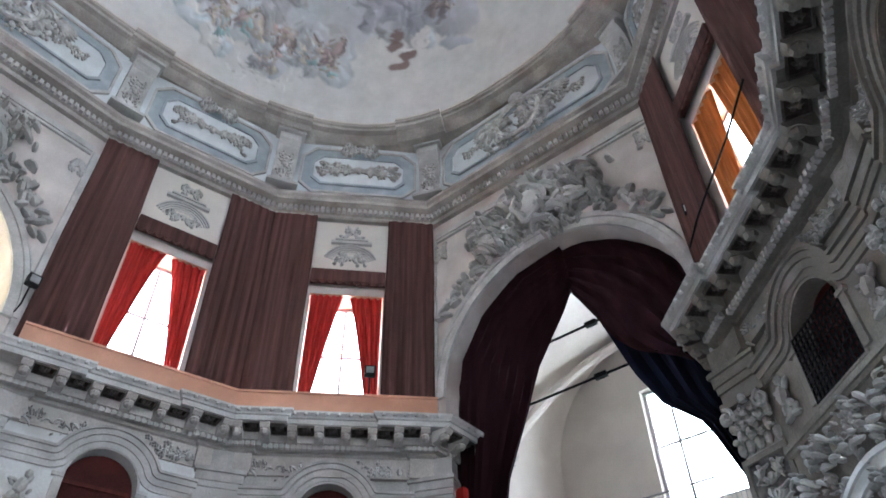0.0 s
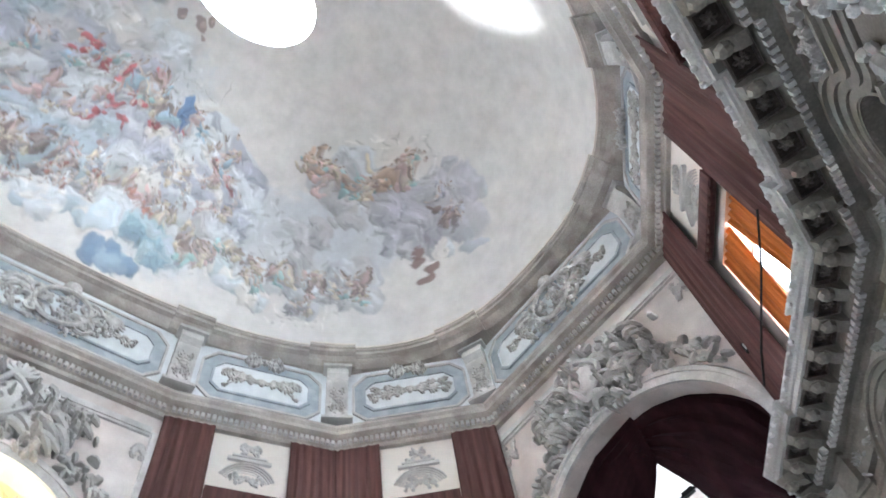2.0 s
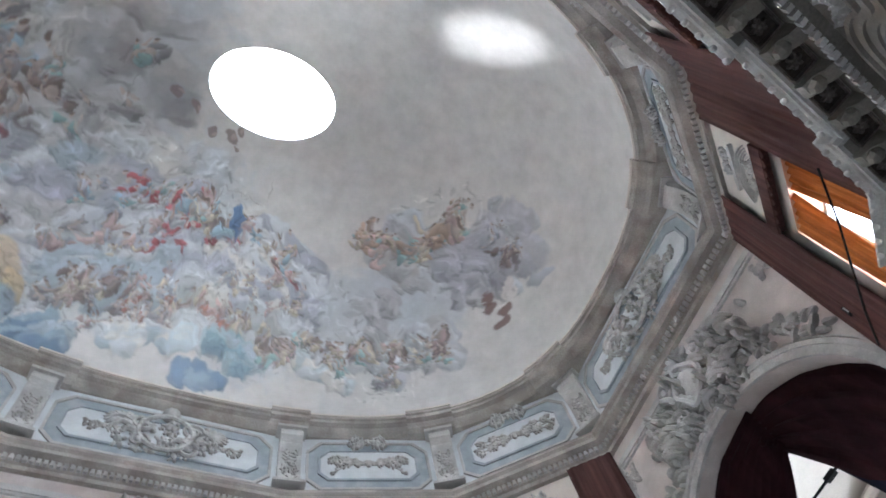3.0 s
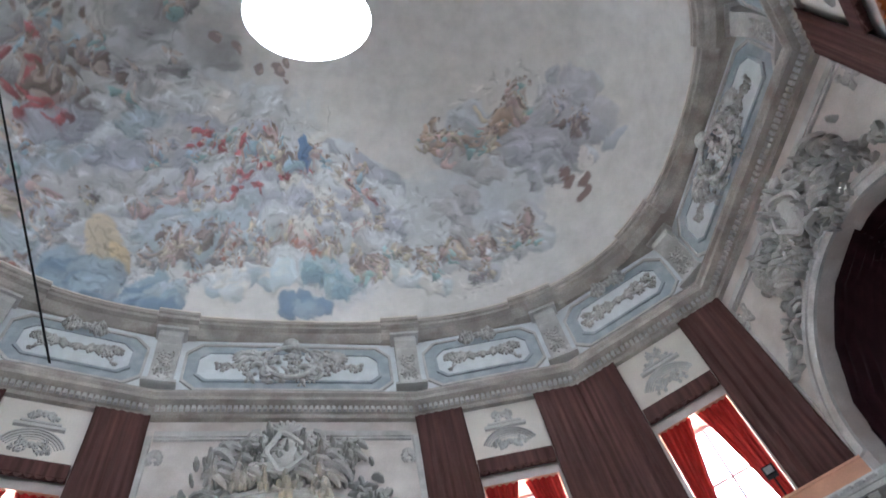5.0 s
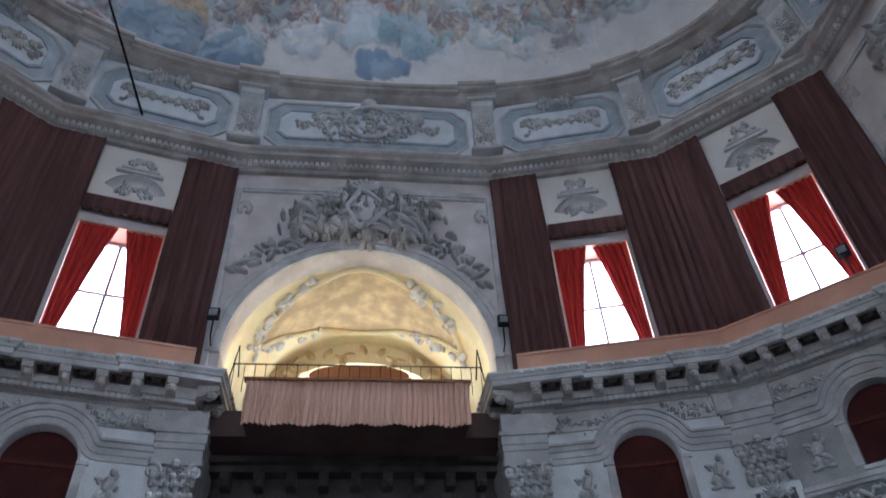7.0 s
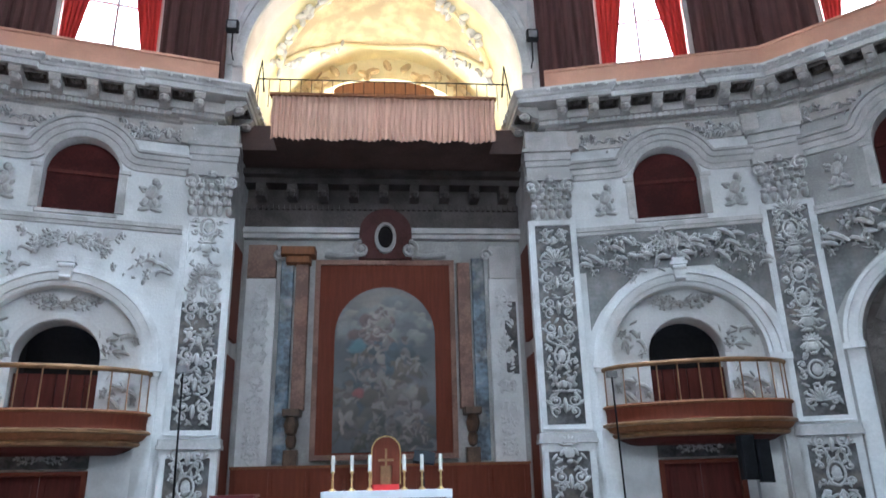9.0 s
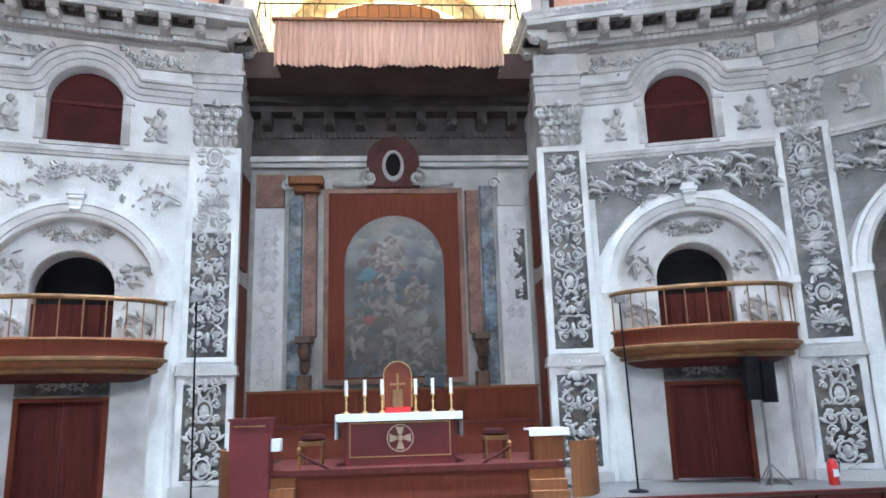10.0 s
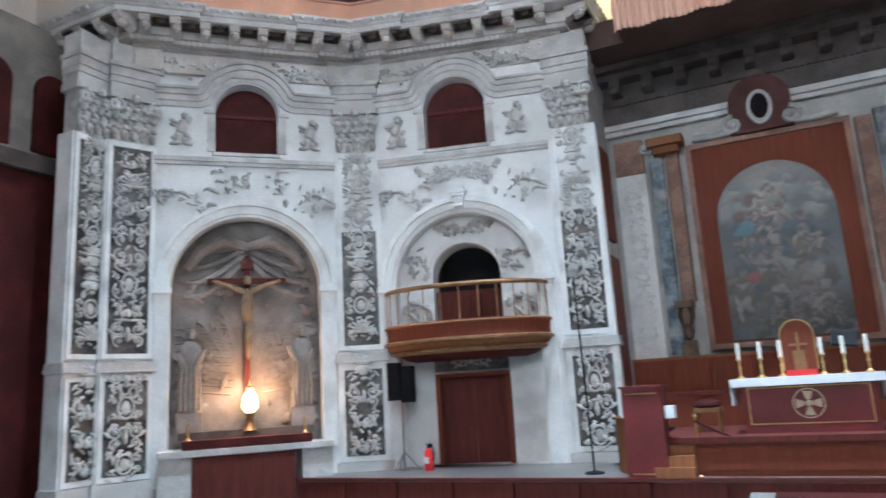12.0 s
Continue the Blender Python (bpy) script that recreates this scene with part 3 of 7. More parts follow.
    def crowd(self, cx, cy, rx, ry, n, h, cloths, pale=1.0):
        for x, y in self.inside(cx, cy, rx, ry, int(n * 1.8)):
            self.heap(x, y, h * 1.12 * self.rng.uniform(0.7, 1.25), cloths[self.rng.randint(len(cloths))], pale)

    def unsettle(self, broad, fine):
        """Drags the paint about a little, so that no mark keeps a clean round edge, and breaks its tone."""
        yy, xx = np.mgrid[0:self.h, 0:self.w].astype(float)
        for amount, cell in ((broad, broad * 3.0), (fine, fine * 3.2)):
            xx += (self.field(cell) - 0.5) * 2 * amount * self.res
            yy += (self.field(cell) - 0.5) * 2 * amount * self.res
        self.img = self.img[np.clip(yy, 0, self.h - 1).astype(int), np.clip(xx, 0, self.w - 1).astype(int)]

    def at(self, x, y):
        """The colours at points of the plane, as rgba."""
        u, v = np.clip((x - self.x0) * self.res, 0, self.w - 1.01), np.clip((y - self.y0) * self.res, 0, self.h - 1.01)
        i, j = u.astype(int), v.astype(int)
        fu, fv = (u - i)[:, None], (v - j)[:, None]
        c = (self.img[j, i] * (1 - fu) + self.img[j, i + 1] * fu) * (1 - fv) + (self.img[j + 1, i] * (1 - fu) + self.img[j + 1, i + 1] * fu) * fv
        return np.concatenate([np.clip(c, 0.01, 0.85), np.ones((len(x), 1))], 1)

    def colour(self, me, x, y):
        me.color_attributes.new("paint", "FLOAT_COLOR", "POINT").data.foreach_set("color", self.at(x, y).ravel())


def painted_material(name, rough, grain, bump):
    """Paint carried by the mesh, broken by the grain of plaster or canvas and by fine loss."""
    mat = bpy.data.materials.new(name)
    mat.use_nodes = True
    nt = mat.node_tree
    n, l = nt.nodes, nt.links
    att, co, nz, mr, mul, bm_ = (n.new("ShaderNode" + k) for k in ("Attribute", "TexCoord", "TexNoise", "MapRange", "Mix", "Bump"))
    att.attribute_name = "paint"
    nz.inputs["Scale"].default_value, nz.inputs["Detail"].default_value, nz.inputs["Roughness"].default_value = grain, 8, 0.65
    l.new(co.outputs["Object"], nz.inputs["Vector"])
    l.new(nz.outputs[0], mr.inputs[0])
    mr.inputs[1].default_value, mr.inputs[2].default_value, mr.inputs[3].default_value, mr.inputs[4].default_value = 0.3, 0.7, 0.86, 1.08
    mul.data_type, mul.blend_type = "RGBA", "MULTIPLY"
    mul.inputs[0].default_value = 1.0
    l.new(att.outputs["Color"], mul.inputs[6])
    l.new(mr.outputs[0], mul.inputs[7])
    b = n["Principled BSDF"]
    l.new(mul.outputs[2], b.inputs["Base Color"])
    b.inputs["Roughness"].default_value = rough
    bm_.inputs["Strength"].default_value, bm_.inputs["Distance"].default_value = bump, 0.03
    l.new(nz.outputs[0], bm_.inputs["Height"])
    l.new(bm_.outputs[0], b.inputs["Normal"])
    return mat


FRESCO = painted_material("cloud_fresco", 0.62, 1.4, 0.15)


def paint_fresco():
    """Clouds, drapery and rounded forms on faded plaster: x east, y down the dome's north slope, in metres along its curve from the crown."""
    p = Picture(-18, 18, -15, 15, 34, -1, 7)
    base = p.field(6.0)[:, :, None] * 0.5 + p.field(2.2)[:, :, None] * 0.3 + p.field(0.8)[:, :, None] * 0.2
    p.img[:] = np.array((0.57, 0.55, 0.535)) * (1 - base) + np.array((0.70, 0.66, 0.635)) * base
    lilac, pale, blue = (0.37, 0.375, 0.43), (0.54, 0.555, 0.58), (0.38, 0.43, 0.48)
    grey, smoke, cream = (0.45, 0.44, 0.45), (0.33, 0.32, 0.33), (0.62, 0.59, 0.56)
    red, teal, tan, rose, brown, sky = (0.40, 0.12, 0.13), (0.29, 0.42, 0.43), (0.50, 0.44, 0.35), (0.48, 0.35, 0.34), (0.24, 0.19, 0.18), (0.33, 0.44, 0.53)
    # thin painted sky under everything
    for x, y, rx, ry in ((-6.5, 6.5, 9.0, 5.2), (-10.5, 2.0, 5.0, 6.0), (2.5, 9.0, 5.0, 4.2), (8.0, 7.0, 3.6, 2.6), (9.5, 4.6, 2.6, 2.0), (-6.0, 0.0, 4.5, 5.0)):
        p.dab(x, y, rx, ry, 0, (0.52, 0.54, 0.57), 0.75, 0.35)
    # smoky heights on the west of the lantern
    p.clouds(-7.5, 1.0, 4.5, 3.8, 60, 0.9, [grey, smoke, (0.50, 0.48, 0.47)], 0.15, 0.8)
    p.clouds(-5.0, 3.6, 3.6, 1.5, 30, 0.8, [grey, cream, pale], 0.15, 0.7)
    p.crowd(-9.6, 1.8, 2.2, 1.8, 12, 1.5, [red, brown, smoke, sky], 0.85)
    p.crowd(-7.0, 0.0, 3.0, 3.0, 7, 1.0, [smoke, teal, grey], 0.9)
    # the great bank of cloud
    p.clouds(-9.5, 6.0, 3.6, 3.0, 60, 0.95, [lilac, blue, grey, pale])
    p.clouds(-5.0, 5.6, 3.2, 1.6, 30, 0.9, [lilac, pale, grey])
    p.clouds(0.5, 6.8, 3.6, 1.5, 36, 0.85, [pale, cream, lilac])
    p.clouds(3.9, 7.6, 1.9, 1.8, 24, 0.8, [lilac, pale])
    for x, y, rx, ry, n, h in ((-4.6, 5.0, 3.0, 0.7, 9, 0.9), (-1.6, 5.9, 2.4, 0.8, 12, 1.1), (1.6, 6.3, 2.0, 0.8, 11, 1.0), (3.3, 6.7, 1.2, 0.9, 8, 0.9), (-11.0, 5.0, 1.4, 1.6, 7, 1.1)):
        p.crowd(x, y, rx, ry, n, h, [rose, teal, tan, pale, brown, sky, lilac, pale, red])
    p.clouds(-4.2, 8.6, 3.6, 1.4, 34, 1.0, [lilac, blue, pale, lilac])
    p.clouds(1.6, 8.6, 3.0, 1.2, 30, 0.95, [pale, lilac, cream])
    for x, y in ((-3.4, 7.1), (-2.7, 7.6), (-4.0, 7.7), (-9.9, 2.6), (-9.4, 3.1), (-3.1, 6.6)):
        for _ in range(4):
            p.dab(x + p.rng.uniform(-0.3, 0.3), y + p.rng.uniform(-0.25, 0.25), p.rng.uniform(0.2, 0.4), p.rng.uniform(0.08, 0.2), p.rng.uniform(-1, 1), np.array(red) * p.rng.uniform(0.6, 1.2), 0.85, 0.4, 0.35)
    for x, y, rx, ry, colour in ((-9.6, 8.2, 0.85, 1.35, (0.55, 0.46, 0.35)), (-9.1, 9.2, 0.6, 0.8, (0.50, 0.39, 0.25)), (-12.9, 7.2, 0.8, 1.5, blue), (0.3, 6.0, 0.35, 0.75, (0.12, 0.20, 0.36)), (-0.3, 6.5, 0.7, 0.35, sky)):
        p.dab(x, y, rx, ry, p.rng.uniform(-0.4, 0.4), colour, 0.95, 0.25, 0.3)
        for _ in range(5):
            p.dab(x + p.rng.uniform(-0.5, 0.5) * rx, y + p.rng.uniform(-0.5, 0.5) * ry, rx * 0.7, 0.06, p.rng.uniform(0.5, 1.6), np.array(colour) * 0.6, 0.6, 0.7)
    for x, y, rx, ry, n, h in ((-6.2, 7.0, 2.2, 0.9, 8, 0.9), (-4.4, 8.9, 3.0, 0.9, 9, 0.8), (1.8, 8.3, 2.6, 0.9, 9, 0.8), (-10.4, 6.6, 1.6, 1.2, 7, 1.0), (3.8, 8.2, 1.2, 1.0, 5, 0.8)):
        p.crowd(x, y, rx, ry, n, h, [pale, lilac, rose, smoke, tan], 1.0)
    # the lower crowd and the deep blue clouds along the rim
    for x, y, rx, ry, n, h in ((-6.8, 9.6, 1.6, 1.0, 14, 1.0), (-2.4, 10.2, 2.6, 0.6, 16, 0.95), (0.9, 10.0, 2.0, 0.6, 12, 0.9), (-13.6, 8.8, 1.0, 1.2, 8, 1.1), (-5.2, 11.0, 2.0, 0.5, 10, 0.9)):
        p.crowd(x, y, rx, ry, n, h, [brown, rose, smoke, tan, pale, (0.34, 0.16, 0.13)], 0.92)
    p.clouds(-11.2, 9.7, 1.6, 1.3, 22, 0.85, [(0.17, 0.235, 0.31), (0.28, 0.34, 0.40)], 0.3)
    p.clouds(-8.4, 11.4, 2.0, 0.7, 20, 0.75, [(0.15, 0.215, 0.30), blue, (0.25, 0.32, 0.39)], 0.3)
    p.clouds(-3.6, 11.6, 2.6, 0.6, 22, 0.7, [pale, blue, cream])
    p.clouds(-0.6, 11.2, 1.2, 0.7, 10, 0.8, [pale, (0.55, 0.62, 0.66)])
    p.clouds(2.4, 11.4, 1.7, 0.7, 20, 0.7, [(0.20, 0.29, 0.35), (0.33, 0.41, 0.45), blue], 0.3)
    p.clouds(0.9, 12.9, 1.4, 0.45, 12, 0.65, [(0.13, 0.19, 0.28), (0.22, 0.29, 0.37)], 0.3)
    # the trail of forms to the east, with bare plaster in its bend
    for x, y, rx, ry in ((6.6, 9.6, 2.8, 0.9), (9.6, 7.9, 1.6, 1.0), (11.2, 6.2, 1.0, 0.9), (11.0, 1.6, 1.8, 1.9), (8.0, 3.2, 1.9, 1.1)):
        p.clouds(x, y, rx, ry, 26, 0.6, [grey, (0.50, 0.51, 0.53), (0.42, 0.42, 0.45), pale])
    p.clouds(6.9, 10.1, 2.2, 0.45, 18, 0.5, [pale, cream, (0.50, 0.55, 0.57)])
    for x, y, rx, ry, n, h in ((4.6, 10.3, 1.3, 0.6, 9, 0.9), (7.0, 9.2, 1.6, 0.5, 10, 0.8), (9.2, 8.0, 1.3, 0.8, 9, 0.9), (11.2, 6.2, 0.9, 0.7, 7, 0.85), (10.3, 7.2, 0.6, 0.6, 4, 0.8)):
        p.crowd(x, y, rx, ry, n, h, [brown, tan, rose, pale, teal, smoke], 0.95)
    p.clouds(8.3, 5.9, 0.6, 1.6, 12, 0.5, [(0.40, 0.385, 0.40), grey], 0.2)
    p.clouds(8.6, 4.0, 1.5, 0.5, 10, 0.5, [(0.46, 0.43, 0.42), grey], 0.2)
    p.clouds(10.2, 2.6, 1.2, 1.3, 20, 0.7, [(0.38, 0.37, 0.41), (0.44, 0.43, 0.47)], 0.22)
    p.clouds(11.4, 1.1, 1.2, 1.1, 18, 0.65, [(0.42, 0.41, 0.45), (0.48, 0.47, 0.50)], 0.22)
    for x, y, rx, ry, n, h in ((6.2, 3.5, 1.0, 0.6, 9, 0.85), (7.8, 2.6, 1.0, 0.8, 9, 0.95), (8.7, 1.5, 0.5, 0.5, 4, 0.9)):
        p.crowd(x, y, rx, ry, n, h, [rose, tan, (0.45, 0.33, 0.26), teal])
    p.crowd(11.0, 1.6, 1.0, 1.0, 6, 0.7, [grey, brown, lilac], 0.95)
    p.dab(13.4, 1.6, 0.75, 0.3, -0.7, (0.42, 0.43, 0.47), 0.95, 0.3, 0.2)
    for x, y in ((12.0, 3.6), (12.6, 3.4), (11.6, 3.3), (12.9, 3.9)):
        p.dab(x, y, 0.4, 0.22, p.rng.uniform(0, 3), (0.20, 0.12, 0.11), 0.9, 0.3)
    p.dab(12.2, 2.6, 0.42, 0.42, 0, (0.64, 0.60, 0.58), 1.0, 0.15)
    # scraps of paint left near the lantern
    for x, y, k in ((-1.3, 2.5, 0.45), (-0.9, 2.2, 0.3), (-2.1, 2.3, 0.3), (-2.9, 1.4, 0.4), (-3.4, 1.0, 0.25), (-1.2, 3.0, 0.2)):
        p.dab(x, y, k, k * 0.6, p.rng.uniform(0, 3), (0.27, 0.21, 0.20), 0.9, 0.25, 0, 1.0)
        p.dab(x + 0.1, y, k * 0.4, k * 0.3, p.rng.uniform(0, 3), (0.45, 0.36, 0.33), 0.8, 0.3)
    # long cracks
    for x, y, rot, ln in ((1.6, 4.2, 1.5, 0.9), (-0.5, 4.6, 0.1, 1.2), (0.9, 4.8, 0.5, 0.8)):
        p.dab(x, y, ln, 0.03, rot, (0.30, 0.28, 0.27), 0.6, 0.6, 0, 0.1)
    # fine strokes over the painted parts, each a shift of the colour beneath
    for x, y, rx, ry, n in ((-6.5, 7.0, 8.0, 4.6, 1900), (-9.0, 2.0, 4.5, 3.5, 700), (2.5, 9.0, 4.0, 3.4, 800), (8.5, 8.0, 3.5, 2.4, 350), (9.5, 2.4, 3.2, 2.2, 350)):
        for u, v in p.inside(x, y, rx, ry, n):
            under = p.img[int((v + 15) * 34) % p.h, int((u + 18) * 34) % p.w]
            p.dab(u, v, p.rng.uniform(0.10, 0.32), p.rng.uniform(0.035, 0.10), p.rng.uniform(-1.2, 1.2), under * p.rng.uniform(0.62, 1.28), 0.75, 0.5)
    p.unsettle(0.26, 0.09)
    return p


# ---- plan ----
CENTRE = Vector((0.0, 6.55))
CORNERS = [(-3.85, 15.1), (3.85, 15.1), (8.8, 13.8), (12.45, 10.35), (12.45, 2.75), (8.8, -0.7), (3.85, -2.0),
           (-3.85, -2.0), (-8.8, -0.7), (-12.45, 2.75), (-12.45, 10.35), (-8.8, 13.8)]
# kinds of side: an arch; a bay beside the short arches; a bay beside the long ones
SIDES = ["arch", "near", "far", "arch", "far", "near", "arch", "near", "far", "arch", "far", "near"]
NAMES = ["north", "north_east", "east_north_east", "east", "east_south_east", "south_east", "south", "south_west", "west_south_west", "west", "west_north_west", "north_west"]
STAGE, LEDGE, DRUM_TOP, FRIEZE_TOP, RING = 0.4, 10.62, 18.0, 21.7, 22.2


def side(i):
    p, q = CORNERS[i], CORNERS[(i + 1) % 12]
    return frame_of(p, q), (Vector(q) - Vector(p)).length


# floor and the raised step round the walls
s = Shape()
s.box(-40, 40, -30, 40, -0.3, 0.0)
tagged(part("floor", s, MARBLE_FLOOR), "worn grey marble church floor", "floor", kind="structure")

THICK = 0.9
# drum walls: windows in the bays, arches on the four main sides
for i, kind in enumerate(SIDES):
    m, w = side(i)
    s = Shape()
    c = w / 2
    if kind == "arch":
        wall_with(s, -0.1, w + 0.1, LEDGE - 0.3, FRIEZE_TOP + 0.3, 0.0, 0.7, [(c - 3.4, c + 3.4, LEDGE - 0.3, 11.6, 3.4)])
    else:
        wall_with(s, -0.1, w + 0.1, LEDGE - 0.3, FRIEZE_TOP + 0.3, 0.0, 0.8, [(c - 1.06, c + 1.06, 11.6, 15.0, 0)])
    ob = part("drum_wall_" + NAMES[i], s, DRUM_WALL)
    ob.matrix_world = m
    tagged(ob, "faded pinkish plaster wall of the church drum", "wall", kind="structure")

# the great ledge over each pair of bays, returning into the arches
QUADS = [[(3.95, 17.2), (3.95, 15.08), CORNERS[2], (12.42, 10.25), (14.6, 10.25)], [(14.6, 2.85), (12.42, 2.85), CORNERS[5], (3.95, -1.98), (3.95, -4.2)],
         [(-3.95, -4.2), (-3.95, -1.98), CORNERS[8], (-12.42, 2.85), (-14.6, 2.85)], [(-14.6, 10.25), (-12.42, 10.25), CORNERS[11], (-3.95, 15.08), (-3.95, 17.2)]]
BED_PROFILE = [(-0.3, 9.42), (0.05, 9.42), (0.05, 9.90), (0.12, 9.93), (0.12, 10.0), (0.30, 10.0), (0.30, 10.08), (0.36, 10.1), (0.36, 10.36), (0.80, 10.36), (0.80, 10.40), (-0.3, 10.40)]
CORONA_PROFILE = [(-0.25, 10.405), (0.80, 10.405), (0.80, 10.33), (0.86, 10.33), (0.86, 10.45), (0.90, 10.46), (0.92, 10.51), (0.98, 10.57), (0.98, LEDGE), (-0.25, LEDGE)]
BREAK, PROUD = 0.62, 0.12


def breaking(path):
    """The cornice's line, standing forward over the pilasters at the bays' corners."""
    v = [Vector(p) for p in path]
    d = [(b - a).normalized() for a, b in zip(v, v[1:])]
    nrm = [Vector((e.y, -e.x)) for e in d]
    out = [v[0], v[1] + d[0] * (PROUD / abs(d[0].dot(nrm[1])))]
    for j in (1, 2):
        ln = (v[j + 1] - v[j]).length
        out += [v[j] + d[j] * BREAK + nrm[j] * PROUD, v[j] + d[j] * BREAK, v[j] + d[j] * (ln - BREAK), v[j] + d[j] * (ln - BREAK) + nrm[j] * PROUD]
        if j == 1:
            mid = (nrm[1] + nrm[2]).normalized()
            out.append(v[2] + mid * (PROUD / mid.dot(nrm[1])))
    out += [v[3] - d[3] * (PROUD / abs(d[3].dot(nrm[2]))), v[4]]
    return [tuple(p) for p in out]


for k, path in enumerate(QUADS):
    line = breaking(path)
    # south-east stretch gets the darker pair, its shade painted in
    tagged(part("cornice", Shape().sweep(BED_PROFILE, line), DINGY_DIM if k == 1 else GREY_MOULD), "heavy grey stucco cornice with coffered underside", "cornice", "great cornice", "structure")
    tagged(part("corona", Shape().sweep(CORONA_PROFILE, line), DUSTY_DIM if k == 1 else STUCCO), "pale moulded upper edge of the great cornice", "cornice", "great cornice edges", "structure")
    board = Shape().sweep([(0.12, LEDGE), (0.36, LEDGE), (0.36, 11.42), (0.40, 11.42), (0.40, 11.48), (0.10, 11.48)], path[1:-1])
    tagged(part("parapet", board, SALMON), "salmon painted board parapet along the cornice", "parapet", "gallery parapets", "structure")

# upper cornice, frieze ground and dome ring
UPPER = [(-0.2, 17.9), (0.16, 17.9), (0.16, 18.05), (0.24, 18.08), (0.24, 18.26), (0.52, 18.3), (0.52, 18.42), (0.6, 18.5), (0.6, 18.6), (0.2, 18.8), (0.12, 19.0), (-0.2, 19.0)]
tagged(part("upper_cornice", Shape().sweep(UPPER, CORNERS, True), BROWN_MOULD), "brown-grey moulded cornice with dentils under the frieze", "cornice", kind="structure")
FRIEZE_P = [(-0.2, 19.0), (0.06, 19.0), (0.06, 21.7), (-0.2, 21.7)]
tagged(part("frieze_ground", Shape().sweep(FRIEZE_P, CORNERS, True), PALE_FRIEZE), "pale blue-white painted frieze band", "frieze", kind="structure")


def dome_point(a, u):
    """The dome over plan angle a, from the ring (u = 0) to the lantern (u = 1)."""
    ax, by, p = 12.15, 8.35, 2.0 + 0.5 * (1 - u)
    k = 1 - 0.785 * u
    c, s = math.cos(a), math.sin(a)
    r = (abs(c / ax) ** p + abs(s / by) ** p) ** (-1 / p)
    return (r * k * c, CENTRE.y + r * k * s, RING + 10.1 * math.sqrt(max(0, 1 - k * k)) / math.sqrt(1 - 0.215**2))


N_A, N_U = 1200, 330
PHI = np.linspace(math.pi / 2, math.asin(0.215), N_U + 1)
ANG = np.linspace(0, 2 * math.pi, N_A, endpoint=False)
verts = [dome_point(a, (1 - math.sin(f)) / 0.785) for f in PHI for a in ANG]
ids = np.arange(N_U * N_A).reshape(N_U, N_A)
nxt = np.roll(ids, -1, 1)
me = bpy.data.meshes.new("dome")
me.from_pydata(verts, [], np.stack([ids, ids + N_A, nxt + N_A, nxt], 2).reshape(-1, 4).tolist())
paint_fresco().colour(me, (11 * PHI[:, None] * np.cos(ANG)).ravel(), (9 * PHI[:, None] * np.sin(ANG)).ravel())
me.materials.append(FRESCO)
me.shade_smooth()
dome = part("dome", me, None)
tagged(dome, "oval plaster dome with a faded cloud fresco", "dome", kind="structure")
top = [dome_point(2 * math.pi * i / 48, 1.0) for i in range(48)]
# shaft drawn out to 8 m to narrow the lantern lamp's beam
s = Shape()
s.add(top + [(x, y, z + 8.0) for x, y, z in top], [(i, (i + 1) % 48, 48 + (i + 1) % 48, 48 + i) for i in range(48)])
tagged(part("lantern_drum", s, VAULT_WHITE), "white plaster shaft of the dome lantern, lengthened to narrow its light", "lantern", kind="structure")
s = Shape().add([(x * 1.05, CENTRE.y + (y - CENTRE.y) * 1.05, z + 8.0) for x, y, z in top], [tuple(range(48))])
tagged(part("backdrop", s, BRIGHT_SKY), "bright daylight above the lantern", "sky", kind="structure")

ring_path = [dome_point(-2 * math.pi * i / 96, 0.0)[:2] for i in range(96)]
RING_P = [(-0.9, 21.6), (-0.15, 21.6), (-0.02, 21.72), (0.06, 21.9), (0.22, 21.96), (0.22, 22.08), (0.28, 22.12), (0.28, 22.18), (-0.2, 22.22), (-0.9, 22.24)]
LIP_P = [(0.10, 22.20), (0.26, 22.185), (0.33, 22.20), (0.34, 22.26), (0.26, 22.29), (0.10, 22.27)]
tagged(part("dome_ring", Shape().sweep(RING_P, ring_path, True), BROWN_MOULD, smooth=True), "brown-grey moulded ring at the foot of the dome", "cornice", kind="structure")
tagged(part("ring_lip", Shape().sweep(LIP_P, ring_path, True), VAULT_WHITE, smooth=True), "thin pale lip along the dome ring", "trim", kind="structure")
# unseen flat slab added above the lengthened shaft
s = Shape()
s.box(-16, 16, -8, 22, 41.0, 41.3)
tagged(part("ceiling", s, VAULT_WHITE), "unseen flat slab added over the dome", "ceiling", kind="structure")


# ---- rooms behind the four arches ----
def recess(i, depth, z0, z1, mat, name, holes=(), r=3.45):
    """A room behind an arch: side walls, back wall and a barrel vault."""
    m, w = side(i)
    c = w / 2
    s = Shape()
    s.box(c - r - 0.35, c - r, 0.7, depth, z0, z1)
    s.box(c + r, c + r + 0.35, 0.7, depth, z0, z1)
    wall_with(s, c - r - 0.35, c + r + 0.35, z0, z1 + r + 0.4, depth, depth + 0.4, list(holes))
    ob = part("wall_" + name, s, mat)
    ob.matrix_world = m
    tagged(ob, "plastered walls of the recess behind the arch", "wall", kind="structure")
    v = Shape()
    v.band(arc(c, z1, r + 0.3, 180, 0, 32), arc(c, z1, r, 180, 0, 32), 0.7, depth, False)
    ob = part("vault_" + name, v, mat, smooth=True)
    ob.matrix_world = m
    tagged(ob, "plastered barrel vault behind the arch", "vault", kind="structure")
    return m, w


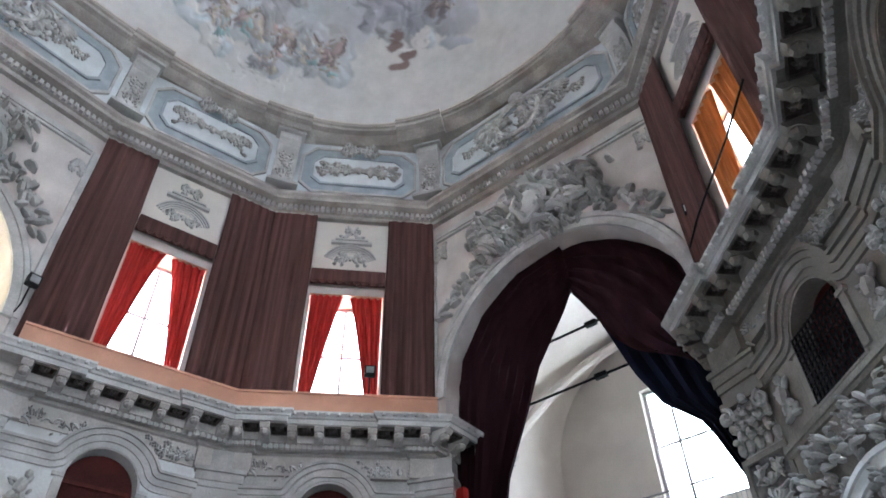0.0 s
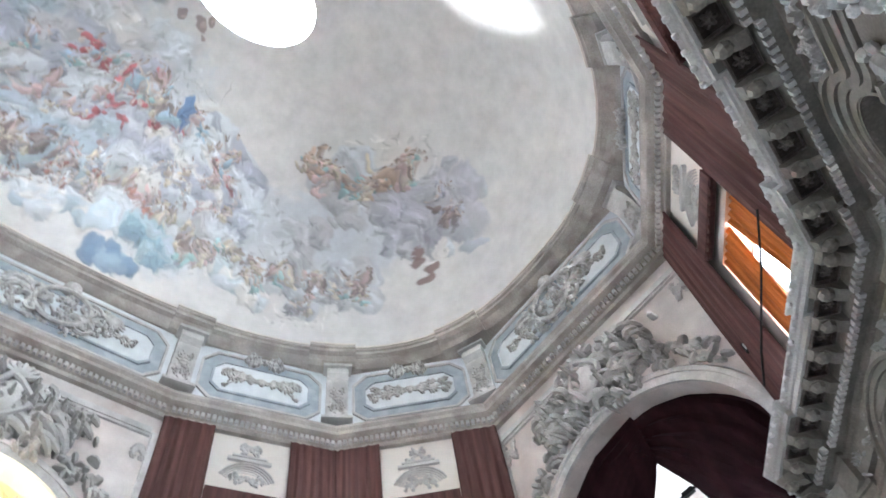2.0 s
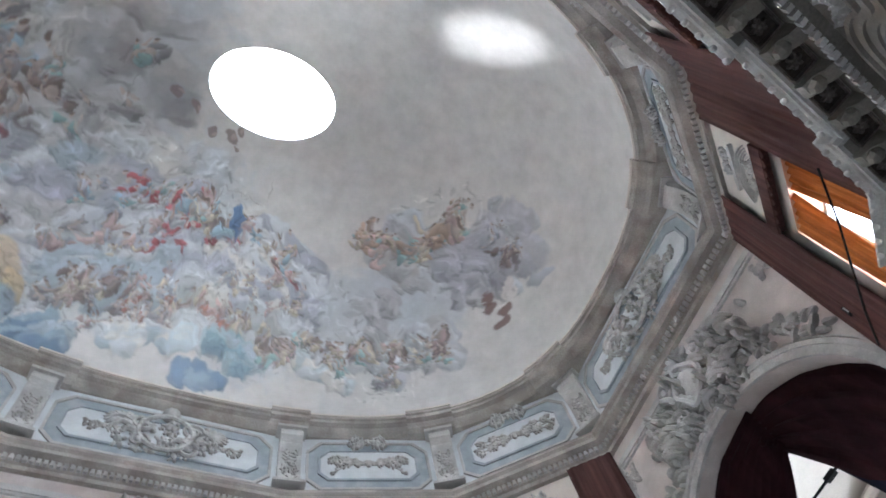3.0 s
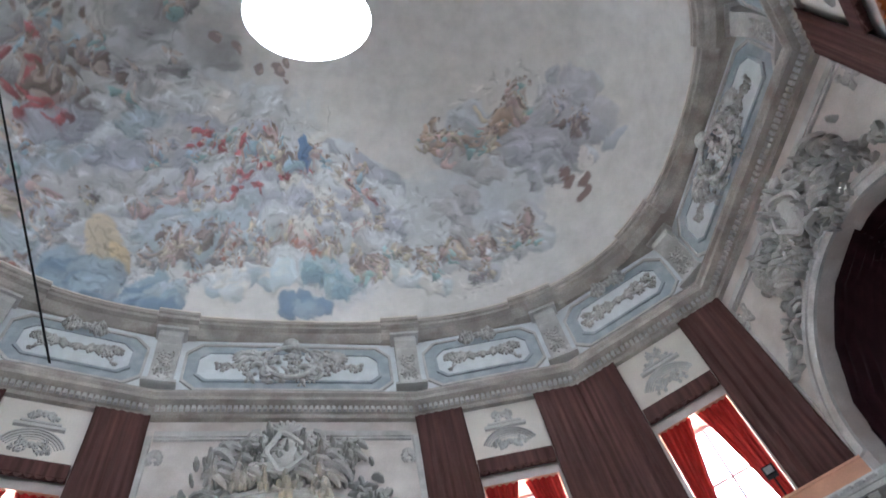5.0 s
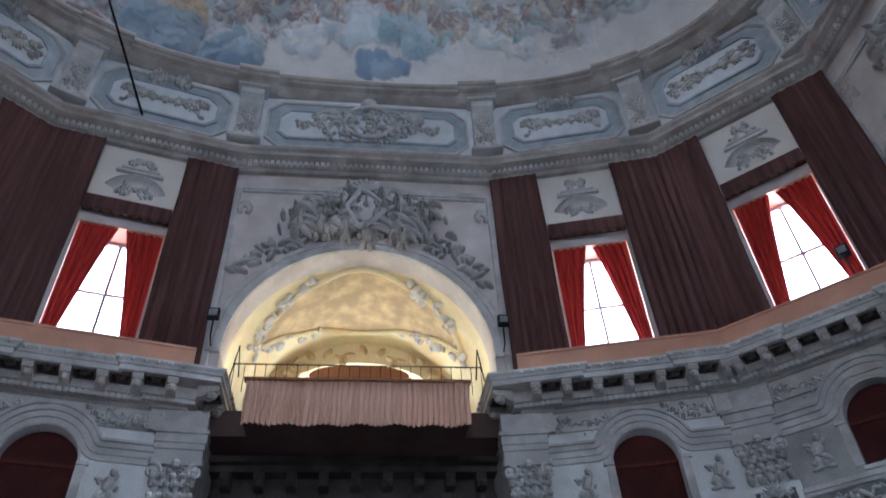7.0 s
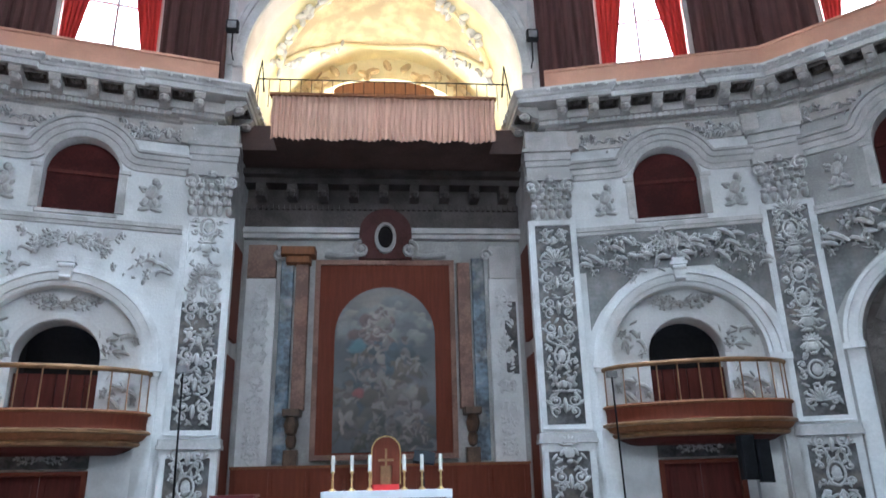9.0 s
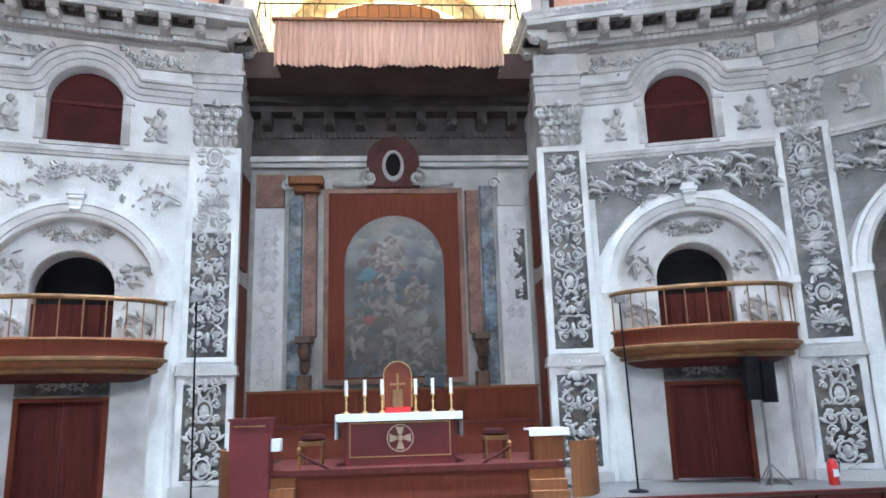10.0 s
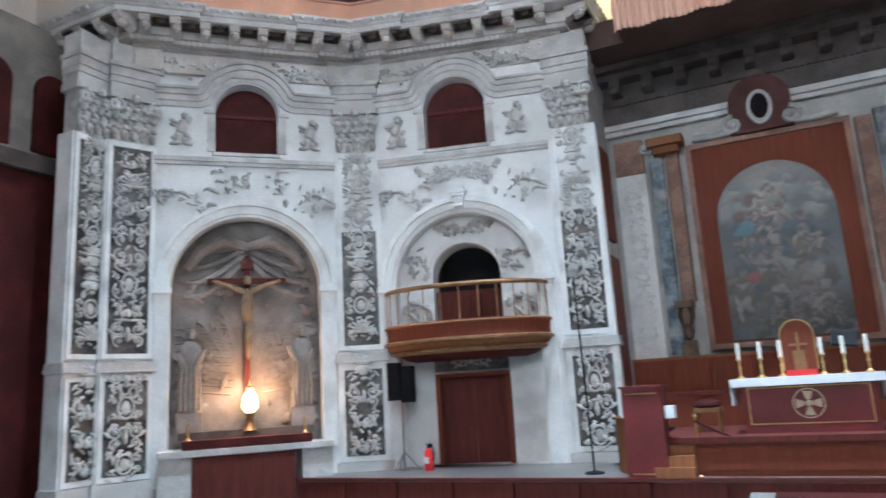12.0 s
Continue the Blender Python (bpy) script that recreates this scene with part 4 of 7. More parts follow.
def backdrop(m, x0, x1, z0, z1, y, label="bright sky outside the window"):
    ob = part("backdrop", Shape().add([(x0, y, z0), (x1, y, z0), (x1, y, z1), (x0, y, z1)], [(0, 1, 2, 3)]), BRIGHT_SKY)
    ob.matrix_world = m
    tagged(ob, label, "sky", kind="structure")


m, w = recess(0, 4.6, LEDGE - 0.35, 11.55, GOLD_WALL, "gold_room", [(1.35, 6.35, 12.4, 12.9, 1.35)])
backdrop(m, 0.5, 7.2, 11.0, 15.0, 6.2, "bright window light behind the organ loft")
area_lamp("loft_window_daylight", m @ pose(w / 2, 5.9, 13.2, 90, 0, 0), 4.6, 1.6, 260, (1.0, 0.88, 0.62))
m, w = recess(3, 5.6, 0, 11.6, VAULT_WHITE, "east_room", [(3.32, 5.85, 9.5, 13.2, 0)])
backdrop(m, 2.6, 6.6, 8.0, 13.8, 6.6)
area_lamp("east_window_daylight", m @ pose(4.6, 6.3, 11.3, 90, 0, 0), 2.6, 3.6, 190, (0.88, 0.95, 1.0))
recess(9, 3.0, 0, 11.6, VAULT_WHITE, "west_room")
# unseen south opening with backdrop and lamp, added to light the hall
m, w = recess(6, 3.0, 0, 11.6, VAULT_WHITE, "south_room", [(1.0, 6.7, 8.4, 13.4, 0)])
backdrop(m, 0.2, 7.5, 7.5, 14.2, 4.2)
area_lamp("south_window_daylight", m @ pose(w / 2, 3.2, 10.9, 90, 0, 0), 5.6, 4.8, 60, (0.74, 0.87, 1.0))
EAST, EAST_W = side(3)


def window_unit(m, x0, x1, z0, z1, y, bars_x, bars_z, group):
    """A white window greyed to look backlit: outer frame, bars and panes."""
    t = thing("window_1", m, "white timber window with clear panes, its paint greyed as if backlit", "window", group, "structure")
    f = Shape().box(x0, x0 + 0.1, y, y + 0.1, z0, z1).box(x1 - 0.1, x1, y, y + 0.1, z0, z1).box(x0 + 0.1, x1 - 0.1, y, y + 0.1, z0, z0 + 0.1).box(x0 + 0.1, x1 - 0.1, y, y + 0.1, z1 - 0.1, z1)
    part("window_frame", f, FRAME_BACKLIT, t)
    for bx in bars_x:
        part("mullion", Shape().box(bx - 0.035, bx + 0.035, y + 0.01, y + 0.08, z0 + 0.1, z1 - 0.1), FRAME_BACKLIT, t)
    for bz in bars_z:
        part("transom", Shape().box(x0 + 0.1, x1 - 0.1, y + 0.014, y + 0.076, bz - 0.035, bz + 0.035), FRAME_BACKLIT, t)
    xs, zs = [x0 + 0.1, *bars_x, x1 - 0.1], [z0 + 0.1, *bars_z, z1 - 0.1]
    for a, b in zip(xs, xs[1:]):
        for c, d in zip(zs, zs[1:]):
            p = part("pane", Shape().box(a + 0.03, b - 0.03, y + 0.04, y + 0.046, c + 0.03, d - 0.03), GLASS, t)
            p.visible_shadow = False
    return t


window_unit(EAST, 3.34, 5.83, 9.52, 13.18, 5.75, [4.1], [11.4], "east room windows")

lantern_lamp = area_lamp("lantern_daylight", pose(0, 6.55, 40.0, 0, 0, 0), 2.4, 1.7, 22000, (0.73, 0.87, 1.0))
lantern_lamp.data.shape = "ELLIPSE"

# windows of the drum, their panels, pelmets and curtains
def pleated(x0, x1, z0, z1, y, amp, folds, seed, gather=0.0, hem=0.0):
    """A hanging cloth with uneven folds between two sides; gather pulls its foot together."""
    s, rng = Shape(), random.Random(seed)
    n, rows = folds * 6, 10
    ph = [rng.uniform(0.6, 1.4) for _ in range(folds + 1)]
    for j in range(rows + 1):
        v = j / rows
        for i in range(n + 1):
            u = i / n
            k = ph[min(folds, int(u * folds))]
            c = (x0 + x1) / 2
            x = x0 + (x1 - x0) * u
            x = c + (x - c) * (1 - gather * v)
            wave = math.sin(2 * math.pi * u * folds + 0.4 * math.sin(3 * v + seed))
            s.v.append((x + 0.012 * math.sin(9 * v + i), y + amp * k * (0.5 + 0.5 * v) * wave, z1 + (z0 - z1) * v + hem * math.sin(u * 40) * (j == rows)))
    s.f += [(j * (n + 1) + i, j * (n + 1) + i + 1, (j + 1) * (n + 1) + i + 1, (j + 1) * (n + 1) + i) for j in range(rows) for i in range(n)]
    k = len(s.v)
    s.v += [(x, yy + 0.03, z) for x, yy, z in s.v]
    s.f += [tuple(k + q for q in f[::-1]) for f in s.f]
    return s


def parted(x0, x1, z0, z1, y, side_sign, seed, draw=0.70):
    """A window curtain that meets its neighbour at the top and falls away to one side."""
    s, rng = Shape(), random.Random(seed)
    n, rows = 22, 14
    for j in range(rows + 1):
        v = j / rows
        reach = 1 - draw * v ** 0.75
        for i in range(n + 1):
            u = i / n
            x = (x0 + (x1 - x0) * u * reach) if side_sign > 0 else (x1 - (x1 - x0) * u * reach)
            s.v.append((x, y + 0.05 * math.sin(u * 30 + seed) * (0.6 + 0.4 * math.sin(v * 5)), z1 + (z0 - z1) * v))
    s.f += [(j * (n + 1) + i, j * (n + 1) + i + 1, (j + 1) * (n + 1) + i + 1, (j + 1) * (n + 1) + i) for j in range(rows) for i in range(n)]
    k = len(s.v)
    s.v += [(x, yy + 0.02, z) for x, yy, z in s.v]
    s.f += [tuple(k + q for q in f[::-1]) for f in s.f]
    return s


def pelmet(x0, x1):
    s = Shape()
    s.box(x0, x1, -0.28, -0.08, 15.28, 15.72)
    n = 9
    for i in range(n):
        a, b = x0 + (x1 - x0) * i / n, x0 + (x1 - x0) * (i + 1) / n
        s.slab([(a, 15.28)] + [(a + (b - a) * k / 6, 15.28 - 0.1 * math.sin(math.pi * k / 6)) for k in range(1, 6)] + [(b, 15.28)], -0.26, -0.22)
    return s


for i, kind in enumerate(SIDES):
    if kind == "arch":
        continue
    m, w = side(i)
    c = w / 2
    backdrop(m, c - 2.3, c + 2.3, 10.4, 17.5, 1.7)
    area_lamp("window_daylight", m @ pose(c, 0.86, 13.3, 90, 0, 0), 1.9, 3.3, 6200 if i in (4, 5) else 1900 if i < 6 else 170, (0.74, 0.87, 1.0))
    window_unit(m, c - 1.06, c + 1.06, 11.6, 15.0, 0.68, [c], [13.3], "drum windows")
    rv = Shape().box(c - 1.06, c - 1.045, 0.0, 0.66, 11.6, 15.0).box(c + 1.045, c + 1.06, 0.0, 0.66, 11.6, 15.0).box(c - 1.045, c + 1.045, 0.0, 0.66, 14.985, 15.0)
    ob = part("window_reveal", rv, SALMON)
    ob.matrix_world = m
    tagged(ob, "salmon painted reveal of the drum window", "reveal", "drum reveals", "structure")
    warm = ORANGE_CLOTH if i in (4, 5) else RED_CLOTH
    word = "orange" if i in (4, 5) else "red"
    for sd in (1, -1):
        ob = part("window_curtain", parted(c - 1.02, c + 0.03, 11.55, 15.35, 0.06, 1, i, 0.4 if i in (4, 5) else 0.7) if sd > 0 else parted(c - 0.03, c + 1.02, 11.55, 15.35, 0.09, -1, i + 40, 0.4 if i in (4, 5) else 0.7), warm, smooth=True)
        ob.matrix_world = m
        tagged(ob, f"{word} cloth window curtain drawn to one side", "curtain", "window curtains")
    ob = part("pelmet", pelmet(c - 1.08, c + 1.08), PLUM)
    ob.matrix_world = m
    tagged(ob, "plum cloth pelmet with a scalloped hem", "pelmet", "window pelmets")
    t = thing("wall_panel", m @ pose(c, -0.02, 16.75), "whitewashed plaster panel with a stucco shell under the cornice", "wall panel", "drum panels")
    part("plate", Shape().box(-1.1, 1.1, -0.05, 0.02, -1.0, 1.08), VAULT_WHITE, t)
    mo = Shape()
    for k in range(5):
        mo.band(arc(0, -0.75, 0.85 - 0.07 * k, 155, 25, 14), arc(0, -0.75, 0.82 - 0.07 * k, 155, 25, 14), -0.14 + 0.02 * k, -0.04, False)
    mo.box(-0.62, 0.62, -0.16, -0.05, 0.14, 0.24).box(-0.5, 0.5, -0.12, -0.05, 0.32, 0.38)
    part("moulding", mo, STUCCO, t)
    part("relief", spray(1.0, 0.6, 50 + i, 0.06, 60), RELIEF, t, at=pose(0, -0.05, -0.45), smooth=True)
    part("crest", spray(0.8, 0.7, 70 + i, 0.06, 50), RELIEF, t, at=pose(0, -0.05, 0.65), smooth=True)

# tall plum curtains over the pilasters of the drum
def tall_curtain(m, x0, x1, seed, y=-0.24):
    ob = part("curtain", pleated(x0, x1, 11.0, 17.92, y, 0.04, max(4, int((x1 - x0) * 4.2)), seed), PLUM, smooth=True)
    ob.matrix_world = m
    tagged(ob, "tall plum brown curtain hanging in folds over a pilaster", "curtain", "drum curtains")


for k in range(12):
    m, w = side(k)
    if SIDES[k] == "near":
        nxt = SIDES[(k + 1) % 12]
        if nxt == "far":
            tall_curtain(m, -0.02, 1.45, k)
            tall_curtain(m, 3.66, w - 0.02, k + 20)
        else:
            tall_curtain(m, w - 1.45, w + 0.02, k)
            tall_curtain(m, 0.02, w - 3.66, k + 20)
    elif SIDES[k] == "far":
        if SIDES[(k + 1) % 12] == "arch":
            tall_curtain(m, 3.6, w, k)
            tall_curtain(m, 0.02, 1.4, k + 20)
        else:
            tall_curtain(m, 0, w - 3.6, k)
            tall_curtain(m, w - 1.4, w - 0.02, k + 20)

# dressings of the four great arches
for i in (0, 3, 6, 9):
    m, w = side(i)
    c = w / 2
    t = thing("arch_surround", m, "cream stucco archivolt with a heap of figures and scrolls above", "arch", "great arches")
    for name, r0, r1, y0, mat in (("archivolt", 3.4, 3.62, -0.10, STUCCO), ("archivolt_moulding", 3.62, 3.74, -0.16, STUCCO), ("outer_moulding", 3.80, 3.84, -0.07, STUCCO)):
        a = 180 - math.degrees(math.acos(min(1, 3.84 / r1))) if r1 > 3.84 else 180
        part(name, Shape().band(arc(c, 11.6, r1, 180, 0, 40), arc(c, 11.6, r0, 180, 0, 40), y0, 0.02, False), mat, t, smooth=True)
    for sd in (-1, 1):
        x = c + sd * 3.74
        part("strip", Shape().box(x - 0.10, x + 0.10, -0.08, 0.02, 11.0, 17.3, 0.02), STUCCO, t)
        part("corner_scroll", spray(0.4, 0.9, 90 + i, 0.06, 20), RELIEF_GREY, t, at=pose(c + sd * 3.45, -0.03, 16.6), smooth=True)
    part("head_moulding", Shape().box(c - 3.6, c + 3.6, -0.12, 0.02, 17.22, 17.42).box(c - 3.6, c + 3.6, -0.08, 0.02, 17.14, 17.22), STUCCO, t)
    g = figure_group(4.9, 2.3, 11 + i, 44, 0.44)
    for k in range(-9, 10):
        a = radians(90 + k * 6)
        rr = 3.95
        rng = random.Random(k + 99)
        for _ in range(6):
            leaf(g, rr * math.cos(a) + rng.uniform(-0.2, 0.2), rr * math.sin(a) - 5.0 + 0.75 + rng.uniform(-0.2, 0.25), 0.34, 0.09, rng.uniform(0, 6), 0.16)
    part("figure_relief", g, DUSTY_DIM, t, smooth=True, at=pose(c, -0.04, 16.12))
    cart = Shape()
    cart.tube([((0.46 + 0.07 * math.cos(8 * math.pi * k / 40)) * math.cos(2 * math.pi * k / 40), -0.40, (0.66 + 0.10 * math.cos(6 * math.pi * k / 40)) * math.sin(2 * math.pi * k / 40)) for k in range(41)], 0.085, 6)
    cart.blob(0, -0.26, 0, 0.42, 0.24, 0.60, 0, 12, 8)
    for sd in (-1, 1):
        scroll(cart, sd * 0.75, 0.55, 0.32, 1.4, math.pi / 2, -sd, 0.09, -0.3)
        scroll(cart, sd * 0.75, -0.55, 0.28, 1.4, -math.pi / 2, sd, 0.08, -0.3)
    for k in range(7):
        leaf(cart, 0, 0.75, 0.6, 0.10, radians(-60 + 20 * k), 0.12, -0.25)
    part("cartouche", cart, STUCCO, t, smooth=True, at=pose(c, -0.04, 16.3))

# frieze: painted panels with sprays, and consoles at the corners
PANEL_RELIEF = [spray(3.0, 1.05, 5, 0.07, 130, 1.0).mesh("relief", RELIEF_GREY, True), spray(3.0, 1.05, 6, 0.07, 130, 1.0).mesh("relief", RELIEF_GREY, True)]
CREST_RELIEF = spray(1.5, 0.75, 8, 0.12, 80, 1.1).mesh("crest", RELIEF, True)


def chamfered(a, b, cut):
    return [(-a + cut, -b), (a - cut, -b), (a, -b + cut), (a, b - cut), (a - cut, b), (-a + cut, b), (-a, b - cut), (-a, -b + cut)]


for i, kind in enumerate(SIDES):
    m, w = side(i)
    half = w / 2 - 0.62
    t = thing("frieze_panel", m @ pose(w / 2, -0.06, 20.25), "blue-grey and white painted frieze panel with stucco flowers", "frieze panel", "frieze panels")
    part("field", Shape().slab(chamfered(half, 1.05, 0.42), -0.03, 0.03), BLUE_FRIEZE, t)
    part("inner_field", Shape().slab(chamfered(half - 0.36, 0.68, 0.3), -0.05, -0.026), PALE_FRIEZE, t)
    part("inner_border", Shape().band(chamfered(half - 0.32, 0.72, 0.31), chamfered(half - 0.4, 0.64, 0.29), -0.09, -0.02), BLUE_FRIEZE, t)
    part("outer_border", Shape().band(chamfered(half + 0.06, 1.11, 0.44), chamfered(half - 0.02, 1.03, 0.42), -0.08, 0.03), STUCCO, t)
    if kind == "arch":
        big = figure_group(3.4, 2.1, 30, 12, 0.16)
        for sd in (-1, 1):
            for k in range(9):
                leaf(big, sd * 0.9, -0.1 + 0.1 * k, 0.95, 0.10, -sd * radians(20 + 14 * k), 0.12)
            scroll(big, sd * 0.75, 0.3, 0.35, 1.5, 0, sd, 0.08, -0.15)
            scroll(big, sd * 0.7, -0.5, 0.3, 1.4, 0, -sd, 0.07, -0.15)
        big.tube([(0.8 * math.cos(2 * math.pi * k / 22), -0.2, 0.75 * math.sin(2 * math.pi * k / 22)) for k in range(23)], 0.08, 6)
        big.blob(0, -0.1, 0.95, 0.3, 0.25, 0.28, 0, 10, 6)
        part("cartouche", big, RELIEF, t, at=pose(0, -0.06, 0.05), smooth=True)
        for sd in (-1, 1):
            part("relief", spray(1.5, 0.7, 9, 0.06, 50), RELIEF_GREY, t, at=pose(sd * 1.75, -0.05, 0), smooth=True)
    else:
        part("relief", PANEL_RELIEF[i % 2], None, t, at=pose(0, -0.05, 0))
        part("crest", CREST_RELIEF, None, t, at=pose(0, -0.10, 0.98))

con = Shape()
prof = [(0.0, 19.0), (-0.50, 19.0), (-0.55, 19.12), (-0.50, 19.25), (-0.36, 19.4), (-0.30, 19.9), (-0.34, 20.5), (-0.5, 20.9), (-0.66, 21.1), (-0.66, 21.28), (-0.52, 21.4), (-0.56, 21.62), (0.0, 21.62)]
con.add([(x, y, z) for x in (-0.36, 0.36) for y, z in prof], [tuple(range(13)), tuple(range(13, 26))[::-1]] + [(k, 13 + k, 13 + (k + 1) % 13, (k + 1) % 13) for k in range(13)])
con_me = con.mesh("bracket", STUCCO)
con_relief = tall_ornament(0.5, 1.5, 3, 0.06).mesh("relief", RELIEF_GREY, True)
cons_base = Shape().box(-0.48, 0.48, -0.66, 0.0, 21.5, 21.62).mesh("cap", STUCCO)
cons_foot = Shape().box(-0.5, 0.5, -0.62, 0.0, 19.0, 19.1).mesh("foot", STUCCO)


def corner_frame(k, push=0.0):
    """The pose at a corner of the hall, turned half way between its two walls."""
    a, b = side((k - 1) % 12)[0], side(k)[0]
    x = (a.to_3x3() @ Vector((1, 0, 0)) + b.to_3x3() @ Vector((1, 0, 0))).normalized()
    y = Vector((-x.y, x.x, 0))
    p = Vector((*CORNERS[k], 0)) + y * push
    return Matrix(((x.x, y.x, 0, p.x), (x.y, y.y, 0, p.y), (0, 0, 1, 0), (0, 0, 0, 1)))


for k in range(12):
    t = thing("console", corner_frame(k), "pale stucco scrolled console with carved ornament", "console", "frieze consoles")
    part("bracket", con_me, None, t)
    part("cap", cons_base, None, t)
    part("foot", cons_foot, None, t)
    part("relief", con_relief, None, t, at=pose(0, -0.34, 19.45))
    ang = math.atan2(CORNERS[k][1] - CENTRE.y, CORNERS[k][0])
    bp = [dome_point(ang + 0.07 - 0.035 * q, 0.0)[:2] for q in range(5)]
    rb = part("ring_block", Shape().sweep([(o + 0.13, z + (0.012 if z > 22 else -0.012)) for o, z in RING_P], bp), BROWN_MOULD, t)
    rb.matrix_parent_inverse = t.matrix_world.inverted()
    rb = part("lip_block", Shape().sweep([(o + 0.13, z + 0.012) for o, z in LIP_P], bp), VAULT_WHITE, t)
    rb.matrix_parent_inverse = t.matrix_world.inverted()

# dentils of the upper cornice and pegs of the great cornice
up = Shape()
for i in range(12):
    m, w = side(i)
    n = int(w / 0.17)
    for k in range(n):
        x = 0.1 + (w - 0.2) * (k + 0.5) / n
        pts = [m @ Vector((x + dx, y, z)) for z in (18.08, 18.24) for y in (-0.34, -0.22) for dx in (-0.05, 0.05)]
        up.add(pts, [(0, 2, 3, 1), (4, 5, 7, 6), (0, 1, 5, 4), (2, 6, 7, 3), (0, 4, 6, 2), (1, 3, 7, 5)])
tagged(part("dentils", up, STUCCO), "row of small stucco dentils under the upper cornice", "dentils", kind="stuff")

bracket = Shape()
bp = [(0.0, 10.34), (-0.46, 10.34), (-0.48, 10.28), (-0.42, 10.20), (-0.25, 10.18), (-0.14, 10.08), (0.0, 10.04)]
bracket.add([(x, y, z) for x in (-0.11, 0.11) for y, z in bp], [tuple(range(7)), tuple(range(7, 14))[::-1]] + [(k, 7 + k, 7 + (k + 1) % 7, (k + 1) % 7) for k in range(7)])
bracket.blob(0, -0.30, 10.14, 0.12, 0.14, 0.10)
bracket_me, dingy_dim_bracket = bracket.mesh("modillion", GREY_MOULD), bracket.mesh("modillion", DINGY_DIM)
rose = Shape()
rose.band(chamfered(0.215, 0.2, 0.01), chamfered(0.185, 0.17, 0.01), -0.09, 0.0)
for k in range(6):
    leaf(rose, 0, 0, 0.12, 0.04, k * 1.047, 0.07)
rose.blob(0, -0.03, 0, 0.05, 0.09, 0.05)
rose_me = rose.mesh("rosette", UMBER)
# dark plate puts the recess's shadow into colour
coffer_me = Shape().box(-0.185, 0.185, -0.012, 0.0, -0.17, 0.17).mesh("coffer", COFFER_SHADE)


def forward(j, x, ln, reach):
    """How far the cornice stands forward at x along a stretch, over the pilasters."""
    return PROUD if j in (1, 2) and min(x, ln - x) < BREAK + reach else 0.0


rope = Shape()
for q, path in enumerate(QUADS):
    holder = thing("cornice_brackets", pose(0, 0, 0), "row of stucco modillions and rosettes under the great cornice", "brackets", "cornice brackets")
    segs = list(zip(path, path[1:]))
    for j, (a, b) in enumerate(segs):
        mm, ln = frame_of(a, b), (Vector(b) - Vector(a)).length
        inner = j in (1, 2)
        lo, hi = (0.35, ln - 0.35) if inner else ((0.2, ln + 0.5) if j == 0 else (-0.5, ln - 0.2))
        n = max(2, int((hi - lo) / 0.62))
        for k in range(n + 1):
            x = lo + (hi - lo) * k / n
            part("modillion", dingy_dim_bracket if q == 1 else bracket_me, None, holder, at=mm @ pose(x, -0.36 - forward(j, x, ln, 0.45), 0))
            if k < n:
                rs = part("rosette", rose_me, None, holder, at=mm @ pose(x + (hi - lo) / n / 2, -0.60 - forward(j, x + (hi - lo) / n / 2, ln, 0.45), 10.36) @ pose(0, 0, 0, 90, 0, 0))
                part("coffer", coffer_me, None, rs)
        nd = int(ln / 0.13)
        for k in range(nd):
            x = ln * (k + 0.5) / nd
            fw = forward(j, x, ln, 0.25)
            pts = [mm @ Vector((x + dx, y - fw, z)) for z in (9.95, 10.06) for y in (-0.38, -0.28) for dx in (-0.038, 0.038)]
            rope.add(pts, [(0, 2, 3, 1), (4, 5, 7, 6), (0, 1, 5, 4), (2, 6, 7, 3), (0, 4, 6, 2), (1, 3, 7, 5)])
            if k % 2 == 0:
                e = mm @ Vector((x, -0.97 - forward(j, x, ln, 0.9), 10.54))
                rope.blob(e.x, e.y, e.z, 0.06, 0.06, 0.05, 0, 5, 3)
tagged(part("dentils_and_beads", rope, STUCCO), "stucco dentils and beading along the great cornice", "dentils", kind="stuff")


# ---- lower bays ----
WINDOW_FIGURES = []
for k in range(2):
    f = Shape()
    putto(f, 0, 0.1, 0.75, random.Random(k + 3), 0.12)
    for q in range(6):
        leaf(f, 0, -0.25, 0.25, 0.06, radians(-100 + 40 * q), 0.08)
    WINDOW_FIGURES.append(f.mesh("figure_relief", RELIEF, True))
SPANDREL = [figure_group(1.5, 0.9, 60, 4, 0.10).mesh("spandrel_relief", RELIEF, True), figure_group(1.5, 0.9, 61, 4, 0.10).mesh("spandrel_relief", RELIEF, True)]
STRIP = [figure_group(2.0, 0.8, 62, 5, 0.12).mesh("strip_relief", RELIEF, True), spray(2.2, 0.9, 63, 0.08, 70).mesh("strip_relief", RELIEF, True)]
FRIEZE_RELIEF = [figure_group(2.3, 0.62, 64, 9, 0.12).mesh("frieze_relief", RELIEF, True), spray(2.3, 0.72, 65, 0.10, 80, 1.2).mesh("frieze_relief", RELIEF, True)]
GROUPS = [figure_group(1.5, 1.05, 68 + q, 7, 0.16).mesh("ground_relief", RELIEF, True) for q in range(3)]
NICHE_RELIEF = figure_group(0.75, 0.95, 66, 3, 0.12).mesh("niche_relief", RELIEF, True)


